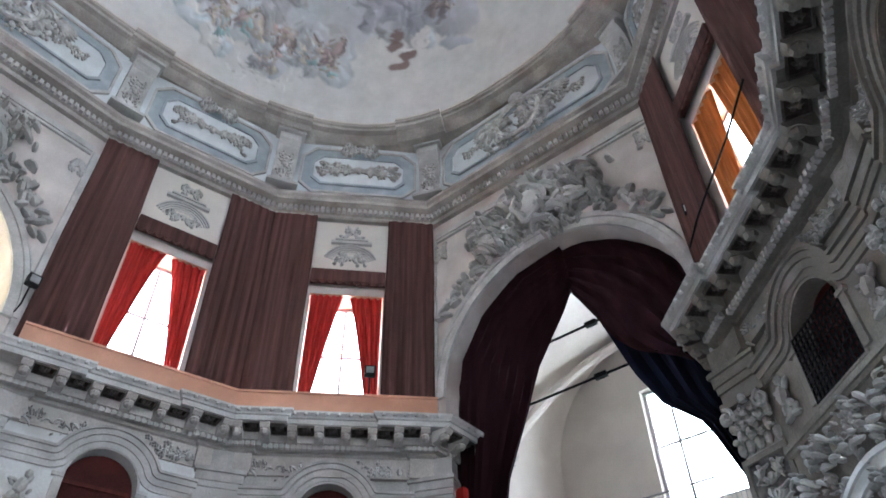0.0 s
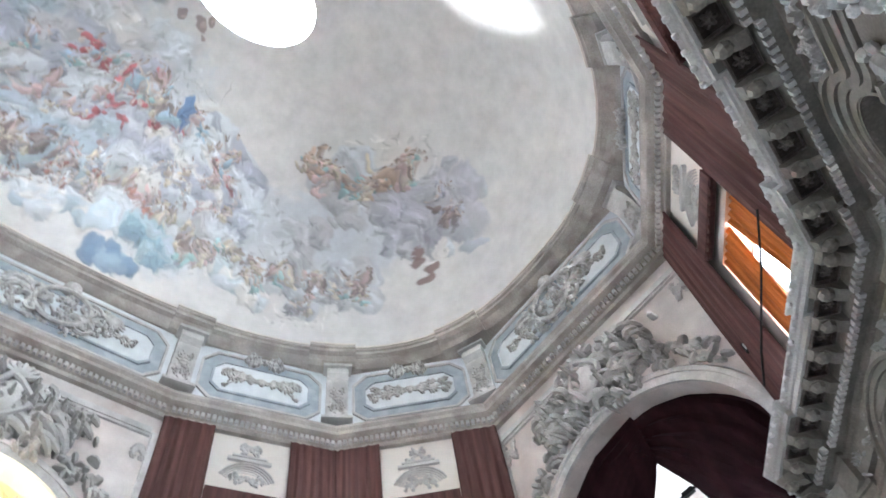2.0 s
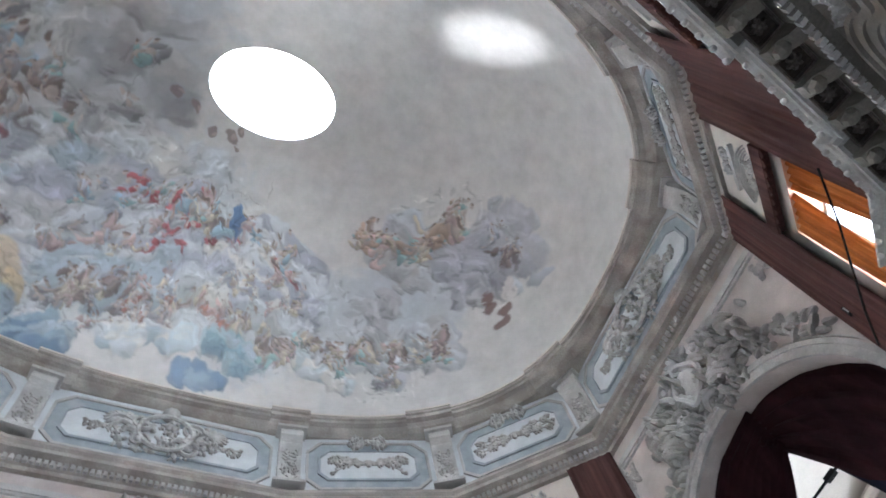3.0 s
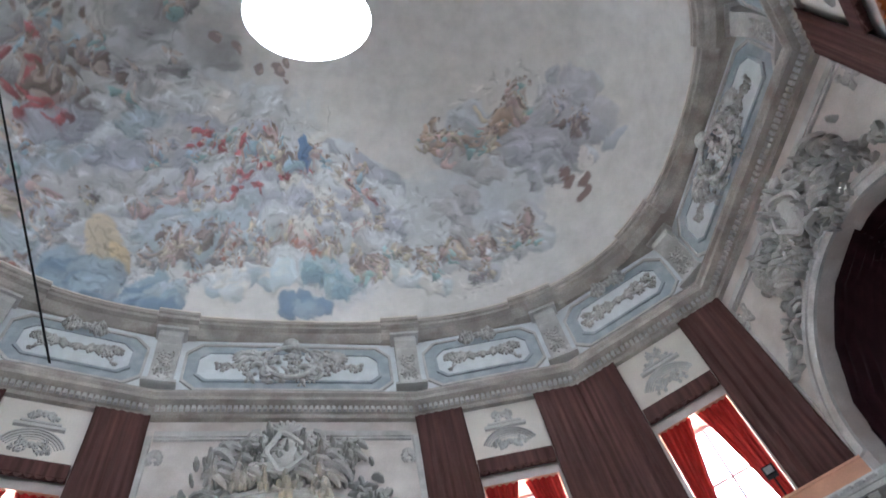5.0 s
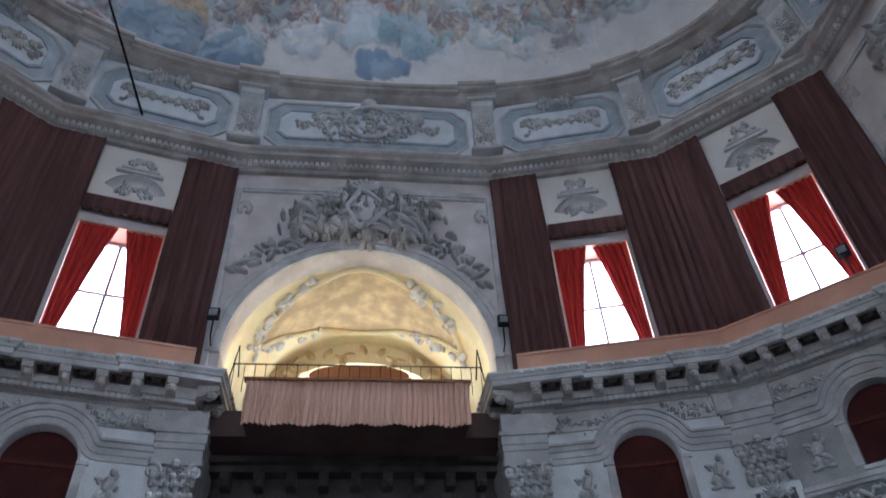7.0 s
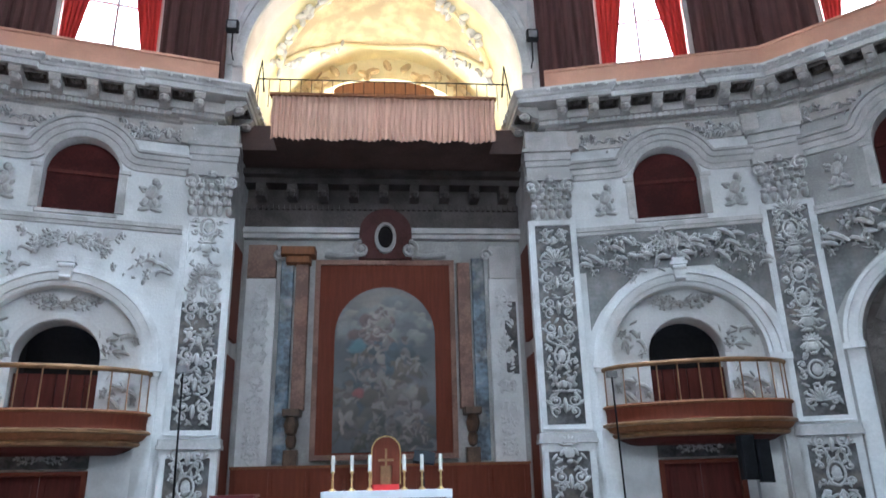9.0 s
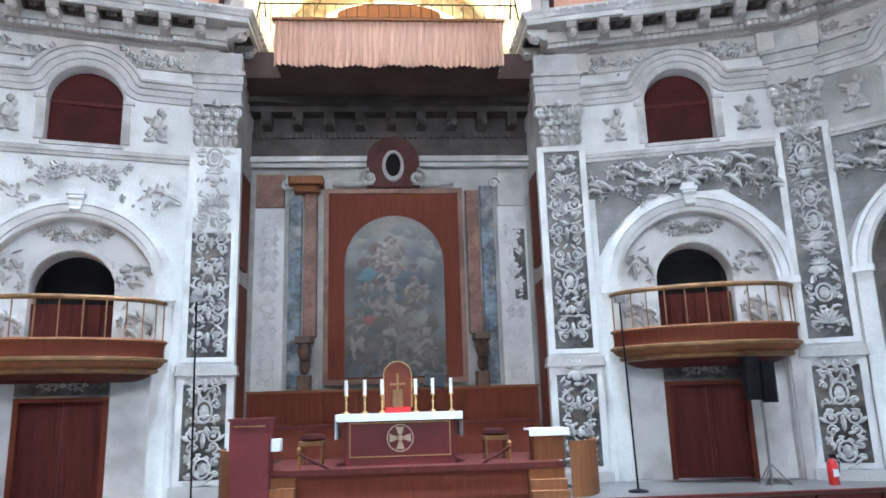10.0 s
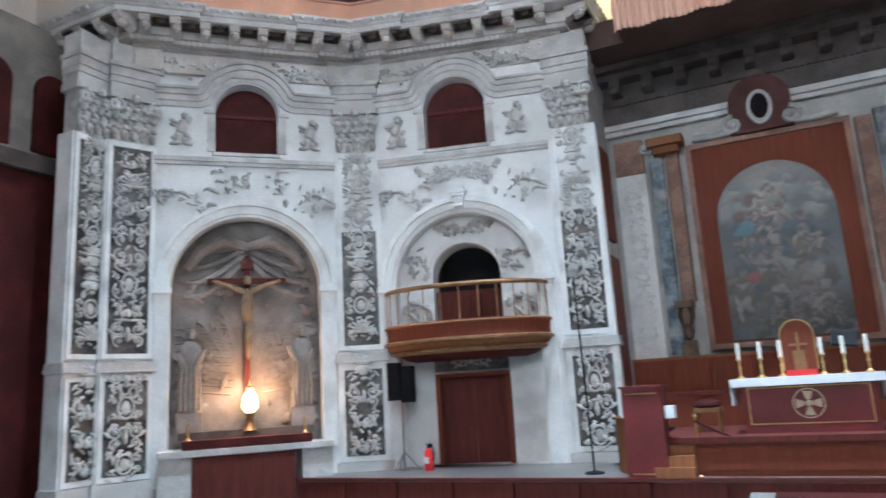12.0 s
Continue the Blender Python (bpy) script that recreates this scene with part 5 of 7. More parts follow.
def arch_line(d, lo, hi, radius=0.95, level=8.85, turn=0.3):
    """A moulding's line along the wall that sweeps up over the small window, d out from its middle."""
    cz, fz = 8.6, level + turn
    cx = math.sqrt((radius + turn) ** 2 - (fz - cz) ** 2)
    end = math.atan2(fz - cz, cx)
    right = [(hi, level + d)] + [(cx + (turn - d) * math.cos(a), fz + (turn - d) * math.sin(a)) for a in [-math.pi / 2 + (-math.pi / 2 + end) * q / 8 for q in range(9)]]
    over = [((radius + d) * math.cos(a), cz + (radius + d) * math.sin(a)) for a in [end + (math.pi - 2 * end) * q / 24 for q in range(25)]]
    left = [(lo, level + d)] + [(-px, pz) for px, pz in right[1:]]
    return right + over + left[::-1]


SOILED_DIMMED = {}


def soiled_dimmed(name):
    """The same mesh in unwashed stucco, darkened to paint in the side's weaker light."""
    if name in SOILED_DIMMED:
        return SOILED_DIMMED[name]
    me = SOILED_DIMMED[name] = bpy.data.meshes[name].copy()
    me.materials[0] = DUSTY_DIM if "relief" in name or "ornament" in name or "capital" in name else DINGY_DIM
    return me


def shutter_window(m, x, broad, grille, group, mould):
    """The small arched window with its red boards, its archivolt and the string course under it."""
    t = thing("arched_window", m @ pose(x, 0, 0), "small arched window closed by dark red boards", "window", group)
    h = broad / 2
    out = arched(-h - 0.02, h + 0.02, 7.6, 8.6, 18)
    part("shutter", Shape().slab(out, 0.34, 0.40), RED_BOARD, t)
    part("rail", Shape().box(-h, h, 0.30, 0.34, 8.56, 8.64).box(-h, h, 0.31, 0.34, 7.62, 7.7), MAHOGANY, t)
    for r0, r1, y in ((h, h + 0.05, -0.03),):
        part("archivolt", Shape().band(arc(0, 8.6, r1, 180, 0, 24), arc(0, 8.6, r0, 180, 0, 24), y, 0.03, False), mould, t, smooth=True)
    for sd in (-1, 1):
        part("jamb", Shape().box(sd * (h + 0.09) - 0.09, sd * (h + 0.09) + 0.09, -0.045, 0.03, 7.62, 8.6), mould, t)
        part("impost", Shape().box(sd * (h + 0.12) - 0.12, sd * (h + 0.12) + 0.12, -0.08, 0.03, 8.52, 8.6), mould, t)
    part("sill", Shape().box(-h - 0.06, h + 0.06, -0.05, 0.3, 7.52, 7.60, 0.02), mould, t)
    if grille:
        g = Shape()
        for k in range(13):
            g.tube([(-h + broad * k / 12, -0.05, 7.56), (-h + broad * k / 12, -0.05, 8.75)], 0.02, 5)
        for k in range(11):
            g.tube([(-h, -0.05, 7.58 + 0.115 * k), (h, -0.05, 7.58 + 0.115 * k)], 0.018, 5)
        part("grille", g, BLACK_METAL, t)
    return t


def door_unit(m, x):
    t = thing("door_1", m @ pose(x, 0, 0), "closed mahogany double door under the balcony", "door", "bay doors", "structure")
    for sd in (-1, 1):
        d = Shape().box(sd * 0.375 - 0.37, sd * 0.375 + 0.37, 0.42, 0.48, STAGE + 0.01, 2.30)
        leafp = part("door_leaf", d, MAHOGANY, t)
        for a, b in ((0.6, 1.25), (1.4, 2.15)):
            part("door_panel", Shape().box(sd * 0.375 - 0.26, sd * 0.375 + 0.26, 0.40, 0.42, a, b, 0.01), MAHOGANY, leafp)
    part("door_frame", Shape().box(-0.84, -0.74, 0.22, 0.5, STAGE, 2.38).box(0.74, 0.84, 0.22, 0.5, STAGE, 2.38).box(-0.74, 0.74, 0.22, 0.5, 2.30, 2.38), CHESTNUT, t)
    part("lintel_panel", Shape().box(-0.84, 0.84, 0.20, 0.26, 2.42, 2.78, 0.02), SLATE_PANEL, t)
    part("lintel_relief", spray(1.3, 0.3, 71, 0.03, 40), RELIEF_GREY, t, at=pose(0, 0.2, 2.6))


def balcony(m, x, glow_label):
    """A bowed wooden balcony: moulded base with gilt bands, board front, thin brass posts and a handrail."""
    t = thing("balcony", m @ pose(x, 0, 0), glow_label, "balcony", "singers' balconies")
    def bow(r, d, n=22):
        return [(-r * math.cos(math.pi * k / n), -d * math.sin(math.pi * k / n) ** 0.8 + 0.2) for k in range(n + 1)]
    def loft(steps):
        sh, n = Shape(), 23
        for r, d, z in steps:
            sh.v += [(px, py, z) for px, py in bow(r, d)]
        for j in range(len(steps) - 1):
            sh.f += [(j * n + q, j * n + (q + 1) % n, (j + 1) * n + (q + 1) % n, (j + 1) * n + q) for q in range(n)]
        sh.f += [tuple(range(n))[::-1], tuple(range((len(steps) - 1) * n, len(steps) * n))]
        return sh
    for name, mat, steps in (("underside", MAHOGANY, [(1.25, 0.60, 2.66), (1.42, 0.78, 2.70), (1.60, 0.94, 2.79)]),
                             ("gilt_band", GILT, [(1.62, 0.96, 2.79), (1.74, 1.04, 2.81), (1.78, 1.07, 2.86), (1.74, 1.04, 2.90)]),
                             ("base_moulding", OAK, [(1.74, 1.04, 2.90), (1.82, 1.10, 2.94), (1.88, 1.16, 3.02)]),
                             ("gilt_edge", GILT, [(1.90, 1.17, 3.02), (1.94, 1.21, 3.04), (1.94, 1.21, 3.08), (1.89, 1.16, 3.11)]),
                             ("front_board", CHESTNUT, [(1.86, 1.13, 3.11), (1.85, 1.12, 3.24), (1.87, 1.14, 3.39)]), ("top_edge", OAK, [(1.89, 1.16, 3.39), (1.92, 1.19, 3.42), (1.89, 1.16, 3.46)])):
        part(name, loft(steps), mat, t, smooth=True)
    rail = [(px, py, 4.22) for px, py in bow(1.84, 1.11, 28)]
    part("handrail", Shape().tube(rail, 0.05, 8), GILT, t, smooth=True)
    for k in range(2, 27, 2):
        px, py = bow(1.84, 1.11, 28)[k]
        part("baluster", Shape().tube([(px, py, 3.44), (px, py, 4.2)], 0.014, 6), GILT, t)


def near_bay(i, flip):
    m, w = side(i)
    x = 2.68 if not flip else w - 2.68
    s = Shape()
    wall_with(s, -0.05, w + 0.05, 0, 7.0, 0.0, 0.3, [(x - 1.59, x + 1.59, STAGE, 4.4, 1.59)])
    wall_with(s, -0.05, w + 0.05, 7.0, LEDGE - 0.3, 0.0, THICK, [(x - 0.73, x + 0.73, 7.6, 8.6, 0.73)])
    wall_with(s, -0.05, w + 0.05, 0, 2.9, 0.3, THICK, [(x - 0.75, x + 0.75, STAGE, 2.34, 0)])
    wall_with(s, -0.05, w + 0.05, 2.9, 7.0, 0.3, THICK, [(x - 0.79, x + 0.79, 3.0, 4.55, 0.79)])
    ob = part("wall_" + NAMES[i], s, {2: DUSTY_DIM, 4: DINGY_DIM, 5: DINGY_DIM}.get(i, WHITE_WALL))
    ob.matrix_world = m
    tagged(ob, "white limewashed church wall with arched openings and stucco", "wall", kind="structure")
    door_unit(m, x)
    balcony(m, x, "bowed wooden balcony with gilt mouldings and a thin brass rail")
    shutter_window(m, x, 1.46, False, "bay windows", DINGY_DIM if i in (4, 5) else STUCCO)
    t = thing("balcony_doorway", m @ pose(x, 0, 0), "dark arched doorway with mahogany half doors behind the balcony", "doorway", "balcony doorways")
    # black sheets paint the unlit depth behind the half doors
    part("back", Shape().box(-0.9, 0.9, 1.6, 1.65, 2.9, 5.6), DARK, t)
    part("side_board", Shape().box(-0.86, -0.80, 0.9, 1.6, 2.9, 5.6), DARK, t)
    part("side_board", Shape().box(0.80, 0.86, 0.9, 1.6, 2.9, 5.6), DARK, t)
    for k in range(6):
        part("board", Shape().box(-0.78 + 0.26 * k + 0.006, -0.52 + 0.26 * k - 0.006, 0.62, 0.66, 3.0, 4.28, 0.01), MAHOGANY, t)
    t = thing("niche_surround", m @ pose(x, 0, 0), "white stucco arch with shells and garlands round the balcony door", "arch", "bay arches")
    for r0, r1, y in ((1.59, 1.66, -0.03), (1.66, 1.82, -0.09), (1.82, 1.90, -0.15), (1.90, 1.97, -0.07)):
        part("archivolt", Shape().band(arc(0, 4.42, r1, 180, 0, 32), arc(0, 4.42, r0, 180, 0, 32), y, 0.03, False), WHITE_WALL, t, smooth=True)
    for sd in (-1, 1):
        part("impost", Shape().box(sd * 1.78 - 0.22, sd * 1.78 + 0.22, -0.16, 0.02, 4.28, 4.42).box(sd * 1.78 - 0.18, sd * 1.78 + 0.18, -0.10, 0.02, 4.18, 4.28), WHITE_WALL, t)
        part("jamb", Shape().box(sd * 1.78 - 0.16, sd * 1.78 + 0.16, -0.07, 0.02, STAGE, 4.18), WHITE_WALL, t)
        part("jamb_ornament", NICHE_RELIEF, None, t, at=pose(sd * 1.2, 0.29, 3.95))
        part("jamb_ornament", NICHE_RELIEF, None, t, at=pose(sd * 1.05, 0.29, 4.95) @ pose(0, 0, 0, 0, sd * -35, 0))
    part("crown_ornament", spray(1.5, 0.55, 67, 0.09, 60), RELIEF, t, at=pose(0, 0.29, 5.62), smooth=True)
    part("inner_archivolt", Shape().band(arc(0, 4.55, 0.93, 180, 0, 24), arc(0, 4.55, 0.80, 180, 0, 24), 0.24, 0.32, False), WHITE_WALL, t, smooth=True)
    part("keystone", Shape().slab([(-0.10, 6.08), (0.10, 6.08), (0.15, 6.42), (-0.15, 6.42)], -0.20, 0.02).box(-0.18, 0.18, -0.24, 0.02, 6.42, 6.49).box(-0.13, 0.13, -0.22, 0.02, 6.49, 6.58).tube([(-0.14, -0.2, 6.36), (0.14, -0.2, 6.36)], 0.05, 8).tube([(-0.10, -0.2, 6.12), (0.10, -0.2, 6.12)], 0.035, 8), WHITE_WALL, t)
    bay_relief(m, w, x, i)


def bay_relief(m, w, x, i):
    t = thing("stucco_relief", m @ pose(x, 0, 0), "stucco figures, garlands and mouldings on the bay wall", "relief", "bay reliefs")
    lo, hi = 0.5 - x, w - 0.5 - x
    mould = DINGY_DIM if i in (4, 5) else STUCCO
    if i in (1, 2):
        part("grey_ground", Shape().box(lo, hi, -0.015, 0.01, 6.42, 7.27), GREY_PANEL, t)
        for k in range(3):
            part("ground_relief", GROUPS[k], None, t, at=pose(lo + (hi - lo) * (k + 0.5) / 3, -0.03, 6.85))
        for sd in (-1, 1):
            part("grey_ground", Shape().slab([(sd * 1.98, 5.1), (sd * 1.98, 6.42), (sd * 0.75, 6.42), (sd * 1.35, 5.95), (sd * 1.75, 5.5)], -0.014, 0.01), GREY_PANEL, t)
    part("string_course", Shape().box(lo, hi, -0.10, 0.02, 7.36, 7.46).box(lo, hi, -0.06, 0.02, 7.28, 7.36), mould, t)
    for sd in (-1, 1):
        part("figure_relief", WINDOW_FIGURES[(i + sd) % 2], None, t, at=pose(sd * 1.42, -0.02, 8.05))
        part("spandrel_relief", SPANDREL[(sd + 1) // 2], None, t, at=pose(sd * 1.35, -0.02, 6.55))
        part("frieze_relief", FRIEZE_RELIEF[(sd + 1) // 2], None, t, at=pose(sd * 1.62, -0.03, 9.60))
    for d0, d1, y in ((-0.20, -0.07, -0.05), (-0.07, 0.07, -0.09), (0.07, 0.19, -0.14), (0.19, 0.25, -0.20)):
        part("architrave", Shape().band(arch_line(d1, lo, hi), arch_line(d0, lo, hi), y, 0.02, False), mould, t)
    part("centre_relief", STRIP[i % 2], None, t, at=pose(0, -0.02, 6.95))
    if i in (4, 5):
        for k in range(6):
            part("ground_relief", GROUPS[k % 3], None, t, at=pose(lo + (hi - lo) * (k % 3 + 0.5) / 3, -0.02, 6.85 - 1.1 * (k // 3)))
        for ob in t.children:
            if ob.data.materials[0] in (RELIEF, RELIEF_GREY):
                ob.data = soiled_dimmed(ob.data.name)


def far_bay(i, flip):
    m, w = side(i)
    x = 2.48 if not flip else w - 2.48
    s = Shape()
    wall_with(s, -0.05, w + 0.05, 0, 7.0, 0.0, 0.5, [(x - 1.6, x + 1.6, 1.0, 4.5, 1.6)])
    wall_with(s, -0.05, w + 0.05, 7.0, LEDGE - 0.3, 0.0, 0.5, [(x - 0.70, x + 0.70, 7.6, 8.6, 0.70)])
    s.box(-0.05, w + 0.05, 0.5, THICK, 0, LEDGE - 0.3)
    ob = part("wall_" + NAMES[i], s, {2: DUSTY_DIM, 4: DINGY_DIM, 5: DINGY_DIM}.get(i, WHITE_WALL))
    ob.matrix_world = m
    tagged(ob, "white limewashed church wall with arched openings and stucco", "wall", kind="structure")
    shutter_window(m, x, 1.4, i in (4, 7), "bay windows", DINGY_DIM if i in (4, 5) else STUCCO)
    t = thing("altar_niche", m @ pose(x, 0, 0), "arched side altar niche with dark grey-brown stucco drapery and clouds", "niche", "side altars")
    for r0, r1, y in ((1.6, 1.66, -0.03), (1.66, 1.84, -0.08), (1.84, 1.92, -0.13)):
        part("archivolt", Shape().band(arc(0, 4.5, r1, 180, 0, 32), arc(0, 4.5, r0, 180, 0, 32), y, 0.03, False), WHITE_WALL, t, smooth=True)
    for sd in (-1, 1):
        part("jamb", Shape().box(sd * 1.76 - 0.15, sd * 1.76 + 0.15, -0.07, 0.02, 0.4, 4.38), WHITE_WALL, t)
        part("impost", Shape().box(sd * 1.76 - 0.20, sd * 1.76 + 0.20, -0.14, 0.02, 4.38, 4.5), WHITE_WALL, t)
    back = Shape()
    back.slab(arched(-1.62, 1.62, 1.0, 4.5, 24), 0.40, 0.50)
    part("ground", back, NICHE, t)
    dr = Shape()
    rng = random.Random(i)
    for sd in (-1, 1):
        for k in range(4):
            pts = [(sd * (0.1 + 1.25 * u), 0.36, 5.55 - 0.15 * k - 0.9 * math.sin(u * 1.6) * (0.5 + 0.2 * k) + 0.25 * u) for u in [q / 8 for q in range(9)]]
            dr.tube(pts, [0.10 - 0.006 * q for q in range(9)], 6, 0.8)
        for k in range(34):
            dr.blob(sd * (1.5 - 1.1 * rng.random() ** 1.7), 0.385, rng.uniform(1.4, 4.9), rng.uniform(0.05, 0.13), 0.07, rng.uniform(0.07, 0.2), rng.uniform(-1, 1))
        for k in range(10):
            z = 2.2 + 0.16 * k
            dr.tube([(sd * 0.35, 0.385, z), (sd * 0.9, 0.375, z + 0.07), (sd * 1.5, 0.385, z + 0.02)], 0.025, 5)
    for sd in (-1, 1):
        for k in range(9):
            a = radians(22 + 7.5 * k)
            r0, r1 = 0.35, 1.45 + 0.5 * math.sin(a) + 0.12 * (k % 2)
            c1, s1, wd = math.cos(a), math.sin(a), 0.045 + 0.012 * (k % 3)
            dr.slab([(sd * (r0 * c1), 2.2 + r0 * s1), (sd * (r1 * c1 + wd * s1), 2.2 + r1 * s1 - wd * c1), (sd * r1 * 1.04 * c1, 2.2 + r1 * 1.04 * s1), (sd * (r1 * c1 - wd * s1), 2.2 + r1 * s1 + wd * c1)], 0.33, 0.41)
        dr.tube([(0.0, 0.30, 5.45), (sd * 0.5, 0.26, 5.62), (sd * 1.0, 0.28, 5.35), (sd * 1.28, 0.30, 4.95)], [0.10, 0.17, 0.14, 0.09], 8)
        dr.box(sd * 1.18 - 0.26, sd * 1.18 + 0.26, 0.12, 0.42, 1.45, 1.85)
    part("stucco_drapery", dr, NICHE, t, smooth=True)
    for sd in (-1, 1):
        st = Shape().lathe([(0.24, 0.0), (0.26, 0.12), (0.20, 0.5), (0.19, 0.9), (0.22, 1.2), (0.20, 1.42), (0.08, 1.52)], 0, 0, 10, 1.0, 0.6)
        st.blob(0.02, -0.02, 1.66, 0.10, 0.10, 0.14).blob(-sd * 0.2, -0.12, 1.15, 0.07, 0.08, 0.26, sd * 0.6).blob(sd * 0.16, -0.08, 1.0, 0.08, 0.08, 0.3, -sd * 0.3)
        for k in range(5):
            st.tube([(0.16 - 0.08 * k, -0.13, 1.0), (0.20 - 0.10 * k, -0.15, 0.5), (0.19 - 0.095 * k, -0.16, 0.05)], 0.03, 5)
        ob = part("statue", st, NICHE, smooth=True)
        ob.matrix_world = m @ pose(x + sd * 1.18, 0.27, 1.85)
        tagged(ob, "grey-brown stucco statue on a block in the side altar", "statue", "niche statues")
    if i == 10:
        figure = thing("crucifix", m @ pose(x, 0.26, 0), "dark carved wooden crucifix above the side altar", "crucifix")
        part("cross", Shape().box(-0.06, 0.06, -0.04, 0.04, 2.2, 5.25).box(-0.85, 0.85, -0.035, 0.035, 4.62, 4.74).box(-0.14, 0.14, -0.05, 0.03, 4.95, 5.1), MAHOGANY, figure)
        body = Shape()
        body.blob(0, -0.1, 4.1, 0.14, 0.1, 0.42).blob(0, -0.11, 4.68, 0.09, 0.09, 0.12).blob(0.02, -0.1, 3.4, 0.09, 0.08, 0.5)
        for sd in (-1, 1):
            body.tube([(sd * 0.08, -0.1, 4.42), (sd * 0.4, -0.09, 4.58), (sd * 0.74, -0.06, 4.68)], [0.06, 0.045, 0.035], 6)
        part("carved_form", body, BONE, figure, smooth=True)
        lamp = thing("sanctuary_light", m @ pose(x + 0.05, 0.1, 0), "glowing glass reliquary lamp at the foot of the crucifix", "lamp")
        part("stand", Shape().lathe([(0.16, 1.42), (0.1, 1.5), (0.07, 1.7), (0.12, 1.78)], n=14), GILT, lamp, smooth=True)
        part("bulb", Shape().lathe([(0.08, 1.79), (0.17, 1.9), (0.15, 2.12), (0.06, 2.26)], n=14), BULB, lamp, smooth=True)
        part("finial", Shape().lathe([(0.08, 2.26), (0.1, 2.30), (0.03, 2.36), (0.02, 2.48)], n=10), GILT, lamp, smooth=True)
        point = new("niche_lamp_light", bpy.data.lights.new("niche_lamp_light", "POINT"))
        point.data.energy, point.data.color, point.data.shadow_soft_size = 75, (1.0, 0.55, 0.28), 0.12
        point.matrix_world = m @ pose(x + 0.05, -0.12, 2.25)
        lap = thing("side_altar_table", m @ pose(x, 0, 0), "marble side altar with a red cloth and panelled wooden front", "altar")
        part("slab", Shape().box(-1.75, 1.75, -0.6, 0.4, 1.0, 1.12, 0.02), GREY_MOULD, lap)
        part("cloth", Shape().box(-1.3, 1.3, -0.5, 0.3, 1.125, 1.30, 0.03), RED_BOARD, lap)
        part("step", Shape().box(-1.4, 1.4, 0.05, 0.38, 1.30, 1.45), DARK_STUCCO, lap)
        part("front_panel", Shape().box(-1.1, 0.95, -0.56, -0.5, 0.02, 0.98, 0.01), MAHOGANY, lap)
        for sd in (-1, 1):
            part("side_block", Shape().box(sd * 1.4 - 0.32, sd * 1.4 + 0.32, -0.5, 0.0, 0.0, 1.0), STUCCO, lap)
            part("candlestick", Shape().lathe([(0.06, 1.3), (0.02, 1.36), (0.02, 1.6), (0.035, 1.62)], sd * 1.2, -0.1, 10), BRASS, lap)
    bay_relief(m, w, x, i)


near_bay(1, False), near_bay(5, True), near_bay(7, False), near_bay(11, True)
far_bay(2, True), far_bay(4, False), far_bay(8, True), far_bay(10, False)

# ---- pilasters at the corners ----
TALL = [tall_ornament(0.66, 4.4, 101, 0.08).mesh("ornament", RELIEF, True), tall_ornament(0.66, 4.4, 102, 0.08).mesh("ornament", RELIEF, True), tall_ornament(0.66, 4.4, 103, 0.08).mesh("ornament", RELIEF, True)]
FOOT = [tall_ornament(0.66, 2.0, 104, 0.08).mesh("ornament", RELIEF, True), tall_ornament(0.66, 2.0, 105, 0.08).mesh("ornament", RELIEF, True)]
cap = Shape()
cap.box(-0.42, 0.42, -0.16, 0.3, 7.68, 8.62)
for row, (z, n, hgt) in enumerate(((7.70, 5, 0.30), (7.90, 4, 0.32), (8.12, 5, 0.26))):
    for k in range(n):
        x = (k - (n - 1) / 2) * 0.2
        cap.blob(x, -0.2 - 0.03 * row, z + hgt * 0.45, 0.085, 0.09, hgt * 0.5)
        cap.blob(x, -0.3 - 0.04 * row, z + hgt * 0.86, 0.08, 0.07, 0.06)
for sd in (-1, 1):
    scroll(cap, sd * 0.42, 8.44, 0.17, 1.6, math.pi / 2, sd, 0.05, -0.34)
    scroll(cap, sd * 0.12, 8.50, 0.10, 1.4, math.pi / 2, -sd, 0.035, -0.22)
cap.blob(0, -0.28, 8.66, 0.11, 0.1, 0.1)
cap_me = cap.mesh("capital", RELIEF, True)
abacus_me = Shape().box(-0.56, 0.56, -0.30, 0.3, 8.62, 8.76, 0.05).mesh("abacus", STUCCO)
ent = Shape()
for z0, z1, y, e in ((8.76, 9.0, -0.20, 0.50), (9.0, 9.14, -0.24, 0.52), (9.14, 9.34, -0.28, 0.54), (9.34, 9.44, -0.34, 0.58), (9.44, 9.92, -0.22, 0.50)):
    ent.box(-e, e, y, 0.3, z0, z1)
ent_me = ent.mesh("entablature_block", STUCCO)
shaft_me = Shape().box(-0.54, 0.54, -0.16, 0.3, 2.95, 7.68).mesh("shaft", WHITE_WALL)
frame_me = Shape().band([(-0.5, 3.02), (0.5, 3.02), (0.5, 7.64), (-0.5, 7.64)], [(-0.40, 3.12), (0.40, 3.12), (0.40, 7.54), (-0.40, 7.54)], -0.22, -0.15).mesh("panel_frame", WHITE_WALL)
ped_me = Shape().box(-0.56, 0.56, -0.20, 0.3, 0.0, 2.75).mesh("pedestal", WHITE_WALL)
pedframe_me = Shape().band([(-0.52, 0.62), (0.52, 0.62), (0.52, 2.68), (-0.52, 2.68)], [(-0.42, 0.72), (0.42, 0.72), (0.42, 2.58), (-0.42, 2.58)], -0.25, -0.19).mesh("pedestal_frame", WHITE_WALL)
band_me = Shape().box(-0.62, 0.62, -0.30, 0.3, 2.75, 2.83, 0.02).box(-0.60, 0.60, -0.26, 0.3, 2.83, 2.95, 0.02).mesh("band", STUCCO)
base_me = Shape().box(-0.62, 0.62, -0.28, 0.3, 0.0, 0.6, 0.02).mesh("plinth", STUCCO)


